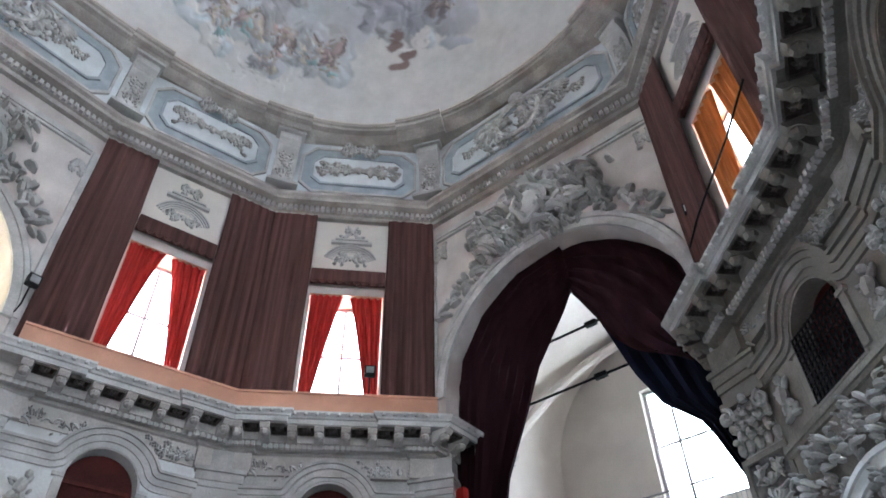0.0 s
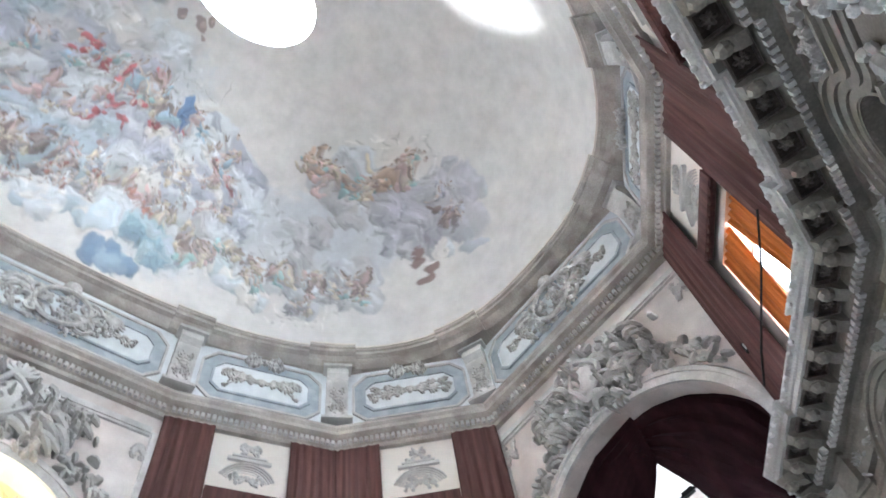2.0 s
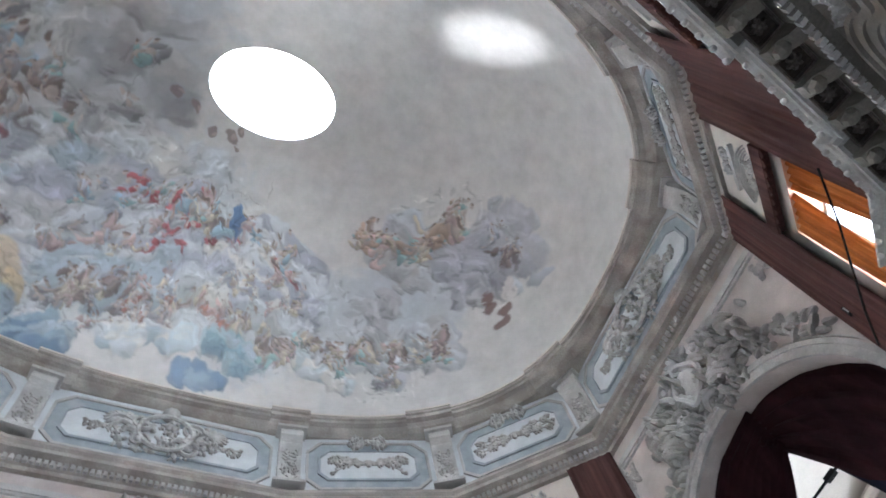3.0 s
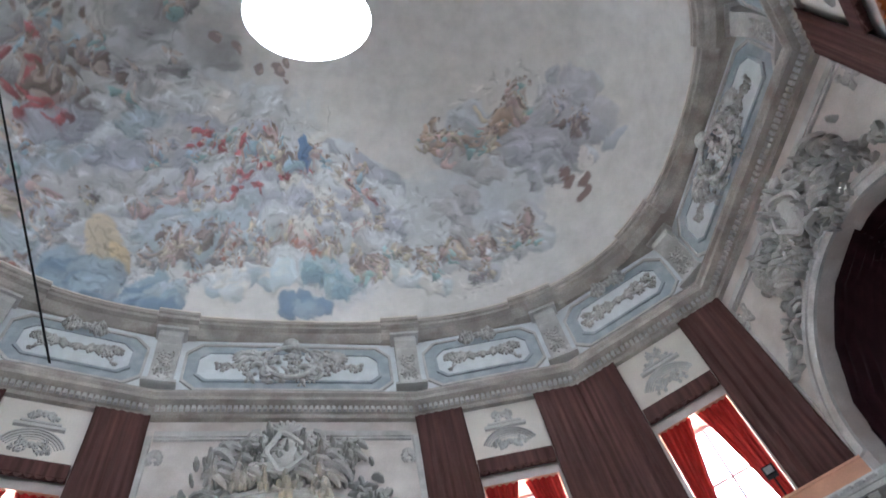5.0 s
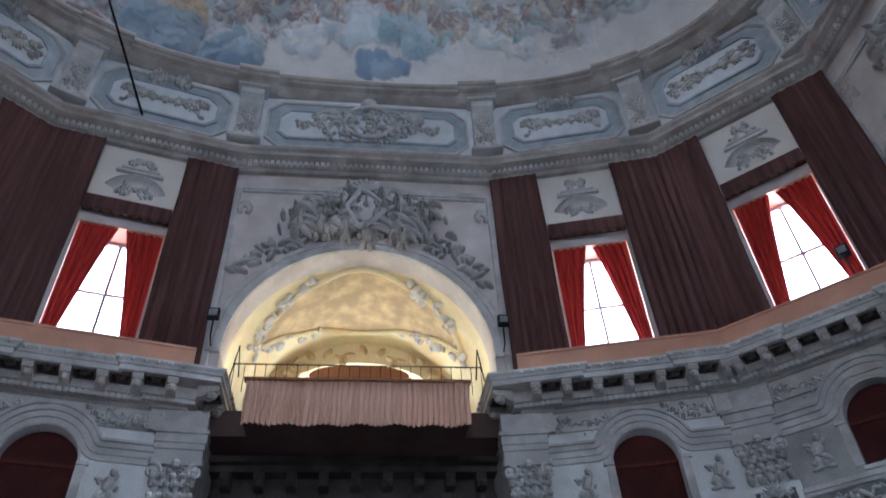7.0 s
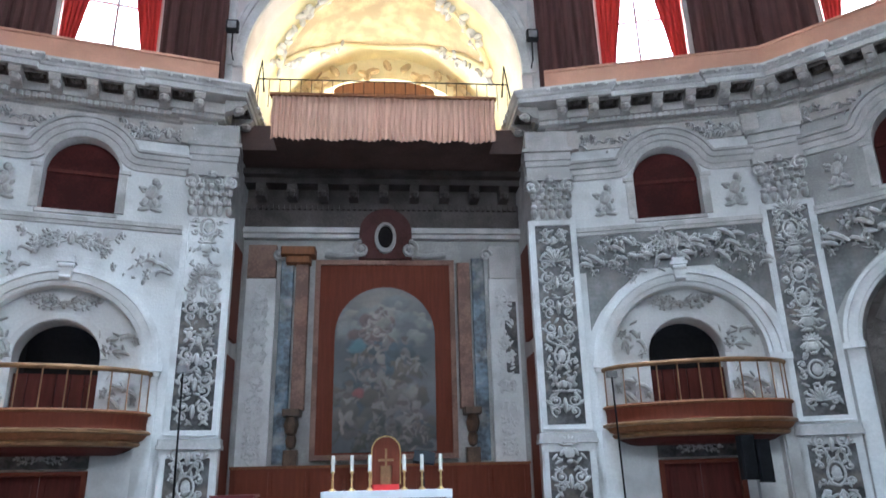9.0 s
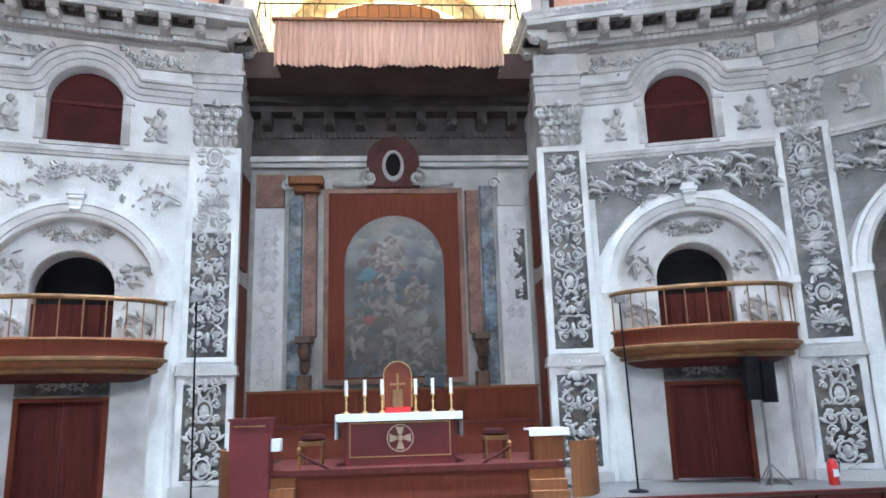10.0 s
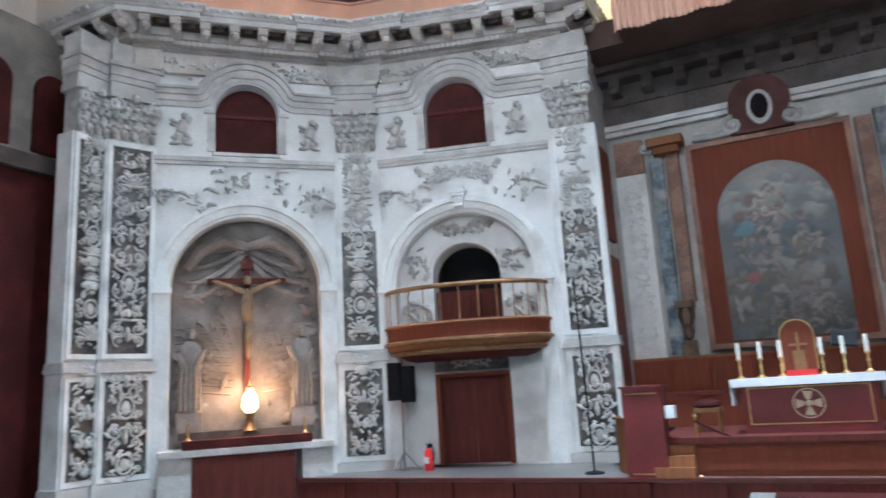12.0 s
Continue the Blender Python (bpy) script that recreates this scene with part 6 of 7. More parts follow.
def pilaster(m, seed, upper, lower, label):
    t = thing("pilaster", m, label, "pilaster", "corner pilasters")
    for me in (shaft_me, frame_me, ped_me, pedframe_me, band_me, base_me, cap_me, abacus_me, ent_me):
        part(me.name.split(".")[0], me, None, t)
    if upper is lower:
        part("inlay", Shape().box(-0.40, 0.40, -0.175, -0.15, 3.12, 7.54), lower, t)
    else:
        part("inlay", Shape().box(-0.40, 0.40, -0.175, -0.15, 3.12, 5.75), lower, t)
        part("inlay", Shape().box(-0.40, 0.40, -0.172, -0.15, 5.78, 7.54), upper, t)
    part("inlay", Shape().box(-0.42, 0.42, -0.215, -0.18, 0.72, 2.58), lower, t)
    part("ornament", TALL[seed % 3], None, t, at=pose(0, -0.18, 3.14))
    part("pedestal_ornament", FOOT[seed % 2], None, t, at=pose(0, -0.22, 0.62))
    if "unwashed" in label:
        for ob in t.children:
            if ob.data.materials[0] is not SLATE_PANEL:
                ob.data = soiled_dimmed(ob.data.name)


for k in range(12):
    upper = WHITE_WALL if k in (0, 11) else SLATE_PANEL
    pilaster(corner_frame(k, -0.02), k, upper, SLATE_PANEL, "unwashed stone pilaster in a shade-darkened tone, inlaid with dark slate and carved scrolls" if k in (4, 5) else "white marble pilaster inlaid with dark slate and carved scrolls")
# second faces of the piers beside the great openings
for k, dx in ((10, 1), (9, -1)):
    p = CORNERS[k]
    m = pose(p[0] - (0.02 if p[0] > 0 else -0.02), p[1], 0) @ pose(0, 0, 0, 0, 0, -90 if p[0] > 0 else 90) @ pose((-0.72 if dx > 0 else 0.72), 0.35, 0)
    pilaster(m, k + 1, SLATE_PANEL, SLATE_PANEL, "white marble pier face inlaid with dark slate and carved scrolls")

# ---- chancel ----
s = Shape().box(-3.9, 3.9, 17.2, 17.6, 0, 10.3)
tagged(part("wall_chancel_north", s, DUSTY_DIM), "whitewashed chancel wall behind the altar", "wall", kind="structure")
for sd, name in ((-1, "wall_chancel_west"), (1, "wall_chancel_east")):
    a, b = sorted((sd * 3.5, sd * 3.9))
    tagged(part(name, Shape().box(a, b, 15.2, 17.2, 0, 10.3), STUCCO), "grey stuccoed chancel side wall", "wall", kind="structure")
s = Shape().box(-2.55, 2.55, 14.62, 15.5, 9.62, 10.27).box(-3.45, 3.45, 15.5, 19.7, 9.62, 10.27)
tagged(part("tribune_floor", s, SOFFIT), "dusty reddish soffit of the organ tribune, shade painted into its colour", "floor", kind="structure")

t = thing("organ_tribune", pose(0, 14.45, 0), "pleated salmon cloth front of the organ tribune", "valance")
part("valance", pleated(-2.55, 2.55, 9.40, 10.48, 0, 0.04, 42, 5, 0, 0.03), PLEAT, t, smooth=True)
part("top_board", Shape().box(-2.6, 2.6, -0.06, 0.12, 10.48, 10.54), OAK, t)
t = thing("tribune_railing", pose(0, 14.6, 0), "thin dark iron railing on the tribune", "railing")
part("rail", Shape().tube([(-2.9, 0, 11.0), (2.9, 0, 11.0)], 0.018, 6), BLACK_METAL, t)
for k in range(25):
    part("post", Shape().tube([(-2.9 + 5.8 * k / 24, 0, 10.27), (-2.9 + 5.8 * k / 24, 0, 11.0)], 0.009, 5), BLACK_METAL, t)
for sd in (-1, 1):
    part("brace", Shape().tube([(sd * 2.75, -0.1, 10.6), (sd * 2.85, 0, 11.5), (sd * 3.0, 0.1, 10.6)], 0.02, 5), BLACK_METAL, t)
t = thing("organ_case", pose(0, 18.2, 0), "plain brown wooden organ case on the tribune", "organ")
part("case", Shape().box(-1.35, 1.35, -0.5, 0.5, 10.27, 12.5, 0.03), OAK, t)
part("curved_top", Shape().slab([(-1.42, 12.5), (1.42, 12.5)] + [(1.42 * math.cos(a), 12.56 + 0.34 * math.sin(a)) for a in [math.pi * q / 16 for q in range(17)]], -0.56, 0.5), OAK, t)

# cartouche painted and modelled on the gold vault
def on_vault(a, y, off):
    r = 3.45 - off
    return (r * math.sin(a), 15.1 + y, 11.55 + r * math.cos(a))


t = thing("vault_cartouche", pose(0, 0, 0), "ochre painted cartouche with white stucco scrolls on the yellow vault", "relief")
def edge(u):
    a = 2 * math.pi * u
    k = 1 + 0.10 * math.cos(4 * a) + 0.04 * math.cos(8 * a)
    return 0.90 * k * math.cos(a), 2.30 + 1.40 * k * math.sin(a)


pl = Shape()
for j in range(9):
    for k in range(48):
        a, y = edge(k / 48)
        q = j / 8
        pl.v.append(on_vault(a * q, 2.30 + (y - 2.30) * q, 0.03))
pl.f += [(j * 48 + k, j * 48 + (k + 1) % 48, (j + 1) * 48 + (k + 1) % 48, (j + 1) * 48 + k) for j in range(8) for k in range(48)]
part("painted_field", pl, GOLD_RELIEF, t, smooth=True)
part("border", Shape().tube([on_vault(*edge(k / 64), 0.05) for k in range(65)], 0.09, 6), GOLD_WALL, t, smooth=True)
sc = Shape()
rng = random.Random(4)
for sd in (-1, 1):
    for k in range(40):
        a, y = edge(rng.uniform(-0.2, 0.2) if sd > 0 else rng.uniform(0.3, 0.7))
        p = on_vault(a + sd * rng.uniform(0.0, 0.16), y + rng.uniform(-0.2, 0.2), 0.06)
        sc.blob(*p, rng.uniform(0.08, 0.22), rng.uniform(0.08, 0.2), rng.uniform(0.05, 0.1), rng.uniform(0, 3))
part("scrollwork", sc, STUCCO, t, smooth=True)
g = Shape()
m, w = side(0)
g.band(arc(w / 2, 12.9, 2.95, 175, 5, 30, 0.98), arc(w / 2, 12.9, 2.5, 175, 5, 30, 0.98), 4.45, 4.6, False)
for k in range(22):
    a = radians(15 + 150 * k / 21)
    leaf(g, w / 2 + 2.72 * math.cos(a), 12.9 + 1.55 * math.sin(a), 0.4, 0.13, k * 1.3, 0.12, 4.42)
tt = part("arch_relief", g, GOLD_RELIEF, t)
tt.matrix_world = m

# cornice and sooty coffers high in the chancel, the loft's shade painted in
t = thing("chancel_cornice", pose(0, 17.2, 0), "chancel cornice with a row of coffers, darkened by soot and painted shade", "cornice")
part("lower_moulding", Shape().box(-3.5, 3.5, -0.18, 0.0, 7.95, 8.06).box(-3.5, 3.5, -0.28, 0.0, 8.06, 8.2), STUCCO, t)
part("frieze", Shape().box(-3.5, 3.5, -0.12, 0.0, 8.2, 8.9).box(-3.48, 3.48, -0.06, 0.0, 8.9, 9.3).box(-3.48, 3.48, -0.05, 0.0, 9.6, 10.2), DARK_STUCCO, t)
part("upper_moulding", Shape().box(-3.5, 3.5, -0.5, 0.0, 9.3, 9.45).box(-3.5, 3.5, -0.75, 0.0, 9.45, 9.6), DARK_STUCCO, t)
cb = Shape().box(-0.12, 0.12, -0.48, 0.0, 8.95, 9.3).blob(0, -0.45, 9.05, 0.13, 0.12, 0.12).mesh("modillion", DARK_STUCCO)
for k in range(9):
    part("modillion", cb, None, t, at=pose(-3.1 + 6.2 * k / 8, 0, 0))
dn = Shape()
for k in range(50):
    x = -3.4 + 6.8 * k / 49
    dn.box(x - 0.04, x + 0.04, -0.2, -0.12, 8.72, 8.84)
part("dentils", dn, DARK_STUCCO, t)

# altarpiece
PAINTING = painted_material("dark_oil_painting", 0.45, 9.0, 0.05)


def paint_altarpiece():
    """A dim heavenly glow over two tiers of dark rounded forms in faded reds, blues and ochres."""
    p = Picture(-1.3, 1.3, 2.6, 6.8, 80, 1, 12)
    base = p.field(0.8)[:, :, None]
    p.img[:] = np.array((0.05, 0.055, 0.06)) * (1 - base) + np.array((0.10, 0.10, 0.10)) * base
    p.dab(0.0, 6.3, 1.2, 0.75, 0, (0.22, 0.19, 0.165), 0.9, 0.9)
    p.clouds(0.0, 5.7, 1.1, 0.6, 40, 0.22, [(0.20, 0.18, 0.155), (0.13, 0.13, 0.13), (0.17, 0.16, 0.15)], 0.3, 0.6)
    p.dab(-0.15, 5.55, 0.5, 0.7, 0.2, (0.30, 0.27, 0.22), 0.7, 0.9)
    p.crowd(-0.1, 5.45, 0.45, 0.45, 7, 0.62, [(0.30, 0.26, 0.22), (0.22, 0.14, 0.12)], 0.5)
    p.crowd(0.0, 4.9, 1.0, 0.55, 7, 0.8, [(0.10, 0.12, 0.14), (0.22, 0.17, 0.12), (0.12, 0.16, 0.19)], 0.34)
    p.dab(-0.65, 5.15, 0.28, 0.22, 0.3, (0.06, 0.13, 0.16), 0.9, 0.5, 0.3)
    p.dab(-0.1, 4.3, 0.45, 0.25, 0.1, (0.26, 0.23, 0.19), 0.6, 0.9)
    p.crowd(0.0, 3.6, 1.05, 0.55, 9, 1.0, [(0.09, 0.10, 0.12), (0.20, 0.15, 0.11), (0.24, 0.21, 0.17), (0.10, 0.13, 0.15)], 0.32)
    p.dab(-0.62, 4.08, 0.16, 0.2, 0.2, (0.20, 0.04, 0.04), 0.85, 0.5, 0.3)
    p.dab(0.62, 4.1, 0.28, 0.36, -0.2, (0.24, 0.21, 0.19), 0.6, 0.9, 0.3)
    p.crowd(0.2, 3.05, 0.9, 0.25, 10, 0.5, [(0.12, 0.11, 0.10), (0.19, 0.16, 0.12)], 0.24)
    p.unsettle(0.06, 0.025)
    return p


t = thing("altarpiece", pose(0.04, 17.2, 0), "tall arched dark oil painting in a flat red-brown wooden surround", "painting")
part("surround", Shape().box(-1.62, 1.62, -0.16, 0.0, 2.66, 7.25), CHESTNUT, t)
part("outer_frame", Shape().band([(-1.72, 2.56), (1.72, 2.56), (1.72, 7.36), (-1.72, 7.36)], [(-1.6, 2.68), (1.6, 2.68), (1.6, 7.24), (-1.6, 7.24)], -0.22, 0.0), PINK_STONE, t)
can = arched(-1.22, 1.22, 2.72, 5.45, 24, 1.22)
part("canvas", Shape().slab(can, -0.19, -0.15), DARK, t)
gx, gv = np.meshgrid(np.linspace(-1.215, 1.215, 110), np.linspace(0, 1, 200))
gz = 2.725 + gv * (2.72 + np.sqrt(np.maximum(0, 1.215**2 - gx**2)))
ids = np.arange(200 * 110).reshape(200, 110)
me = bpy.data.meshes.new("painted_surface")
me.from_pydata(np.stack([gx, np.full_like(gx, -0.194), gz], 2).reshape(-1, 3).tolist(), [], np.stack([ids[:-1, :-1], ids[:-1, 1:], ids[1:, 1:], ids[1:, :-1]], 2).reshape(-1, 4).tolist())
paint_altarpiece().colour(me, gx.ravel(), gz.ravel())
me.materials.append(PAINTING)
part("painted_surface", me, None, t)
part("inner_frame", Shape().band(arched(-1.25, 1.25, 2.70, 5.45, 24, 1.25), arched(-1.21, 1.21, 2.72, 5.45, 24, 1.21), -0.20, -0.15, False), CHESTNUT, t)
t = thing("oculus_cartouche", pose(0.04, 17.2, 0), "red-brown cartouche with a small dark oval opening over the painting", "cartouche")
part("backing", Shape().slab(arched(-0.66, 0.66, 7.37, 8.05, 16, 0.66), -0.30, 0.0), WINE, t)
ov = [(0.27 * math.cos(2 * math.pi * k / 24), 7.90 + 0.40 * math.sin(2 * math.pi * k / 24)) for k in range(24)]
iv = [(0.19 * math.cos(2 * math.pi * k / 24), 7.92 + 0.31 * math.sin(2 * math.pi * k / 24)) for k in range(24)]
part("oval_frame", Shape().band(ov, iv, -0.42, -0.28), DUSTY_DIM, t, smooth=True)
# solid near-black slab gives the oval its darkness
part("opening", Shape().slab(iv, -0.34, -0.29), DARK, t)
sh = Shape()
for sd in (-1, 1):
    scroll(sh, sd * 0.6, 7.6, 0.22, 1.5, math.pi / 2, -sd, 0.06, -0.35)
    sh.tube([(sd * 0.5, -0.3, 7.5), (sd * 1.0, -0.26, 7.44), (sd * 1.5, -0.22, 7.5)], 0.07, 6)
part("scrollwork", sh, DUSTY_DIM, t, smooth=True)
for sd in (-1, 1):
    t = thing("altar_column", pose(sd * 2.1, 17.2, 0), "rose and blue marble strips beside the altarpiece", "column", "altar strips")
    part("rose_strip", Shape().box(-0.16 - sd * 0.1, 0.16 - sd * 0.1, -0.20, 0, 3.7, 7.3, 0.02), PINK_STONE, t)
    part("blue_strip", Shape().box(-0.16 + sd * 0.28, 0.16 + sd * 0.28, -0.10, 0, 2.5, 7.45, 0.02), BLUE_MARBLE, t)
    part("gilt_bracket", Shape().box(-0.2, 0.2, -0.5, 0, 3.55, 3.7, 0.03).blob(0, -0.28, 3.35, 0.17, 0.22, 0.26).blob(0, -0.2, 3.0, 0.13, 0.16, 0.2).box(-0.16, 0.16, -0.34, 0, 2.46, 2.8, 0.03), DARK_GILT, t, smooth=True)
    if sd < 0:
        part("wooden_cap", Shape().box(-0.42, 0.42, -0.5, 0, 7.42, 7.62, 0.04).box(-0.3, 0.3, -0.38, 0, 7.25, 7.42, 0.04), OAK, t)
    t = thing("wall_pilaster", pose(sd * 3.0, 17.2, 0), "white stuccoed chancel pilaster with peeling ornament", "pilaster", "chancel pilasters")
    part("shaft", Shape().box(-0.36, 0.36, -0.14, 0, 2.3, 6.9), WHITE_WALL, t)
    part("capital", Shape().box(-0.34, 0.34, -0.2, 0, 6.9, 7.75), PINK_STONE if sd < 0 else STUCCO, t)
    cs = Shape()
    scroll(cs, -sd * 0.42, 7.5, 0.16, 1.4, 0, sd, 0.05, -0.2)
    part("volute", cs, RELIEF, t, smooth=True)
    part("ornament", tall_ornament(0.4, 4.2, 110 + sd, 0.03), WHITE_WALL, t, at=pose(0, -0.14, 2.5), smooth=True)
    if sd > 0:
        part("dark_inlay", Shape().box(0.0, 0.3, -0.16, 0, 4.5, 6.3), SLATE_PANEL, t)
    for z0, z1 in ((0.4, 4.8), (5.2, 7.4)):
        d = Shape().box(-0.05, 0.05, 15.75, 16.65, z0, z1)
        ob = part("side_door", d, CHESTNUT)
        ob.matrix_world = pose(sd * 3.46, 0, 0)
        tagged(ob, "plain red-brown wooden door in the chancel side wall", "door", "chancel doors")
    ob = part("side_relief", tall_ornament(0.5, 6.0, 115 + sd, 0.06), RELIEF_GREY, smooth=True)
    ob.matrix_world = pose(sd * 3.49, 15.5, 1.5, 0, 0, -90 * sd)
    tagged(ob, "grey stucco trail of scrolls on the chancel jamb", "relief", "jamb reliefs")

# ---- the raised step, stalls, altar and furniture ----
s2 = Shape().box(-9.6, 9.6, 12.35, 14.2, 0.33, STAGE)
s2.box(-3.49, 3.49, 14.2, 17.2, 0.33, STAGE).box(-7.6, 7.6, 14.2, 14.7, 0.33, STAGE)
tagged(part("stage_floor", s2, MARBLE_FLOOR), "grey marble top of the raised chancel step", "floor", kind="structure")
s = Shape()
s.box(-9.6, 9.6, 12.40, 12.46, 0.0, 0.33).box(-9.6, 9.6, 12.30, 12.40, 0.36, STAGE + 0.012)
step_front = tagged(part("step_front", s, MAHOGANY), "brown wooden front of the raised step", "step", kind="structure")
panel = part("panel", Shape().box(0.02, 1.18, 12.34, 12.40, 0.0, 0.33, 0.008), MAHOGANY, step_front, at=pose(-9.6, 0, 0))
for k in range(1, 16):
    part("panel", panel.data, MAHOGANY, step_front, at=pose(-9.6 + 1.2 * k, 0, 0))
t = thing("marble_step", pose(0.25, 12.1, 0), "pale marble step with red carpet before the altar", "step")
part("tread", Shape().box(-1.15, 1.15, -0.3, 0.24, 0.0, 0.2, 0.02), GREY_PANEL, t)
part("carpet", Shape().box(-0.8, 0.85, -0.31, 0.2, 0.202, 0.212), RED_BOARD, t)

t = thing("predella", pose(0.3, 13.3, 0), "honey brown wooden altar platform with a curved side", "platform")
part("top", Shape().box(-2.6, 2.6, -0.75, 2.3, 0.92, 1.02, 0.03), MAHOGANY, t)
part("front", Shape().box(-2.0, 2.0, -0.68, -0.62, STAGE, 0.92), CHESTNUT, t)
part("front_board", Shape().box(-1.95, 1.95, -0.70, -0.68, 0.5, 0.84), CHESTNUT, t)
for sd in (-1, 1):
    for k in range(3):
        part("stair", Shape().box(sd * 2.3 - 0.32, sd * 2.3 + 0.32, -1.0 + 0.14 * k, -0.5, STAGE + 0.17 * k, STAGE + 0.17 * (k + 1), 0.01), OAK, t)
    cv = [(sd * (2.75 + 0.75 * math.sin(a)), 1.0 - 1.6 * math.cos(a)) for a in [0.1 * q for q in range(16)]]
    cw = [(x + sd * 0.05, y - 0.03) for x, y in cv]
    part("curved_panel", Shape().prism(cv + cw[::-1], STAGE, 1.35), OAK, t, smooth=True)
t = thing("choir_stalls", pose(0, 16.3, 0), "red-brown panelled wooden choir stalls behind the altar", "stalls")
part("backrest", Shape().box(-3.4, 3.4, 0.6, 0.72, 1.02, 2.42), CHESTNUT, t)
part("top_rail", Shape().box(-3.42, 3.42, 0.55, 0.76, 2.40, 2.46, 0.01), OAK, t)
for k in range(8):
    part("back_panel", Shape().box(-3.3 + 0.83 * k, -2.55 + 0.83 * k, 0.575, 0.6, 1.75, 2.32, 0.01), CHESTNUT, t)
part("seat", Shape().box(-3.3, 3.3, 0.05, 0.6, 1.42, 1.5, 0.02), CHESTNUT, t)
part("lower_bench", Shape().box(-3.0, 3.0, -0.9, -0.3, 1.02, 1.62, 0.02), CHESTNUT, t)
part("kneeler_rail", Shape().box(-3.0, 3.0, -0.95, -0.85, 1.62, 1.7, 0.01), MAHOGANY, t)

t = thing("altar", pose(0.09, 13.4, 1.02), "crimson altar with gilt border lines and a round emblem", "altar")
part("body", Shape().box(-0.98, 0.98, -0.35, 0.35, 0, 0.82, 0.02), CRIMSON_PANEL, t)
part("border", Shape().band([(-0.9, 0.14), (0.9, 0.14), (0.9, 0.74), (-0.9, 0.74)], [(-0.88, 0.16), (0.88, 0.16), (0.88, 0.72), (-0.88, 0.72)], -0.358, -0.345), BRASS, t)
em = Shape().band([(0.24 * math.cos(a), 0.46 + 0.24 * math.sin(a)) for a in [2 * math.pi * q / 24 for q in range(24)]], [(0.222 * math.cos(a), 0.46 + 0.222 * math.sin(a)) for a in [2 * math.pi * q / 24 for q in range(24)]], -0.37, -0.35)
for q in range(4):
    c4, s4 = round(math.cos(q * math.pi / 2)), round(math.sin(q * math.pi / 2))
    em.slab([(c4 * u - s4 * v, 0.46 + s4 * u + c4 * v) for u, v in ((0.06, -0.03), (0.19, -0.075), (0.19, 0.075), (0.06, 0.03))], -0.37, -0.35)
em.blob(0, -0.35, 0.46, 0.055, 0.03, 0.055)
part("emblem", em, PALE_GOLD, t)
part("mensa", Shape().box(-1.06, 1.06, -0.42, 0.42, 0.82, 0.88, 0.02), STUCCO, t)
t = thing("altar_cloth", pose(0.09, 13.4, 1.902), "white linen altar cloth hanging over both ends", "cloth")
part("top_cloth", Shape().box(-1.12, 1.12, -0.44, 0.44, 0, 0.012).box(-1.12, 1.12, -0.455, -0.44, -0.12, 0.012), LINEN, t)
for sd in (-1, 1):
    part("side_drop", pleated(-0.42, 0.42, -0.42, 0.008, 0, 0.012, 6, 3), LINEN, t, at=pose(sd * 1.12, 0, 0, 0, 0, 90), smooth=True)
for k, x in enumerate((-0.98, -0.64, -0.32, 0.30, 0.62, 0.96)):
    t = thing("candlestick", pose(0.09 + x, 13.42, 1.915), "brass candlestick with a tall white candle on the altar", "candlestick", "altar candlesticks")
    part("stem", Shape().lathe([(0.065, 0), (0.06, 0.02), (0.02, 0.05), (0.016, 0.16), (0.03, 0.19), (0.016, 0.22), (0.018, 0.3), (0.045, 0.32), (0.045, 0.335)], n=12), BRASS, t, smooth=True)
    cd = part("candle", Shape().lathe([(0.032, 0.335), (0.032, 0.60), (0.02, 0.61)], n=12), WAX, t, smooth=True)
    part("wick", Shape().tube([(0, 0, 0.605), (0.003, 0, 0.635)], 0.004, 5), BLACK_METAL, cd)
t = thing("altar_cross", pose(0.06, 13.5, 1.915), "gilt cross on a small stand with a red base", "cross")
part("foot", Shape().box(-0.24, 0.24, -0.12, 0.12, 0, 0.1, 0.02), RED_PAINT, t)
part("hoop", Shape().band(arched(-0.27, 0.27, 0.1, 0.68, 16), arched(-0.25, 0.25, 0.1, 0.68, 16), -0.03, 0.03, False), BRASS, t)
part("back", Shape().slab(arched(-0.25, 0.25, 0.1, 0.68, 16), 0.0, 0.02), CHESTNUT, t)
part("cross", Shape().box(-0.02, 0.02, -0.05, -0.02, 0.2, 0.72).box(-0.14, 0.14, -0.05, -0.02, 0.5, 0.54).box(-0.1, 0.1, -0.06, -0.01, 0.1, 0.42, 0.02), GILT, t)
t = thing("book_stand", pose(0.72, 13.62, 1.915), "black tilted missal stand on the altar", "book stand")
part("plate", Shape().box(-0.2, 0.2, -0.012, 0.012, 0.0, 0.26, 0.005), BLACK_METAL, t, at=pose(0.03, 0.0, 0.46, -35, 8, -6))
part("lip", Shape().box(-0.2, 0.2, -0.05, 0.012, -0.02, 0.0), BLACK_METAL, t, at=pose(0.03, 0.0, 0.46, -35, 8, -6))
part("stem", Shape().tube([(0.03, 0.08, 0), (0.03, 0.1, 0.55)], 0.02, 6), BLACK_METAL, t)

t = thing("ambo", pose(-2.42, 12.6, STAGE), "crimson lacquered lectern with thin gilt lines", "lectern")
part("body", Shape().box(-0.33, 0.33, -0.25, 0.25, 0, 1.46, 0.02), CRIMSON_PANEL, t)
part("top", Shape().box(-0.36, 0.36, -0.28, 0.28, 1.46, 1.5, 0.02), CRIMSON_PANEL, t)
part("top_line", Shape().box(-0.26, 0.26, -0.256, -0.248, 1.36, 1.38), BRASS, t)
part("foot_line", Shape().box(-0.26, 0.26, -0.256, -0.248, 0.06, 0.08), BRASS, t)
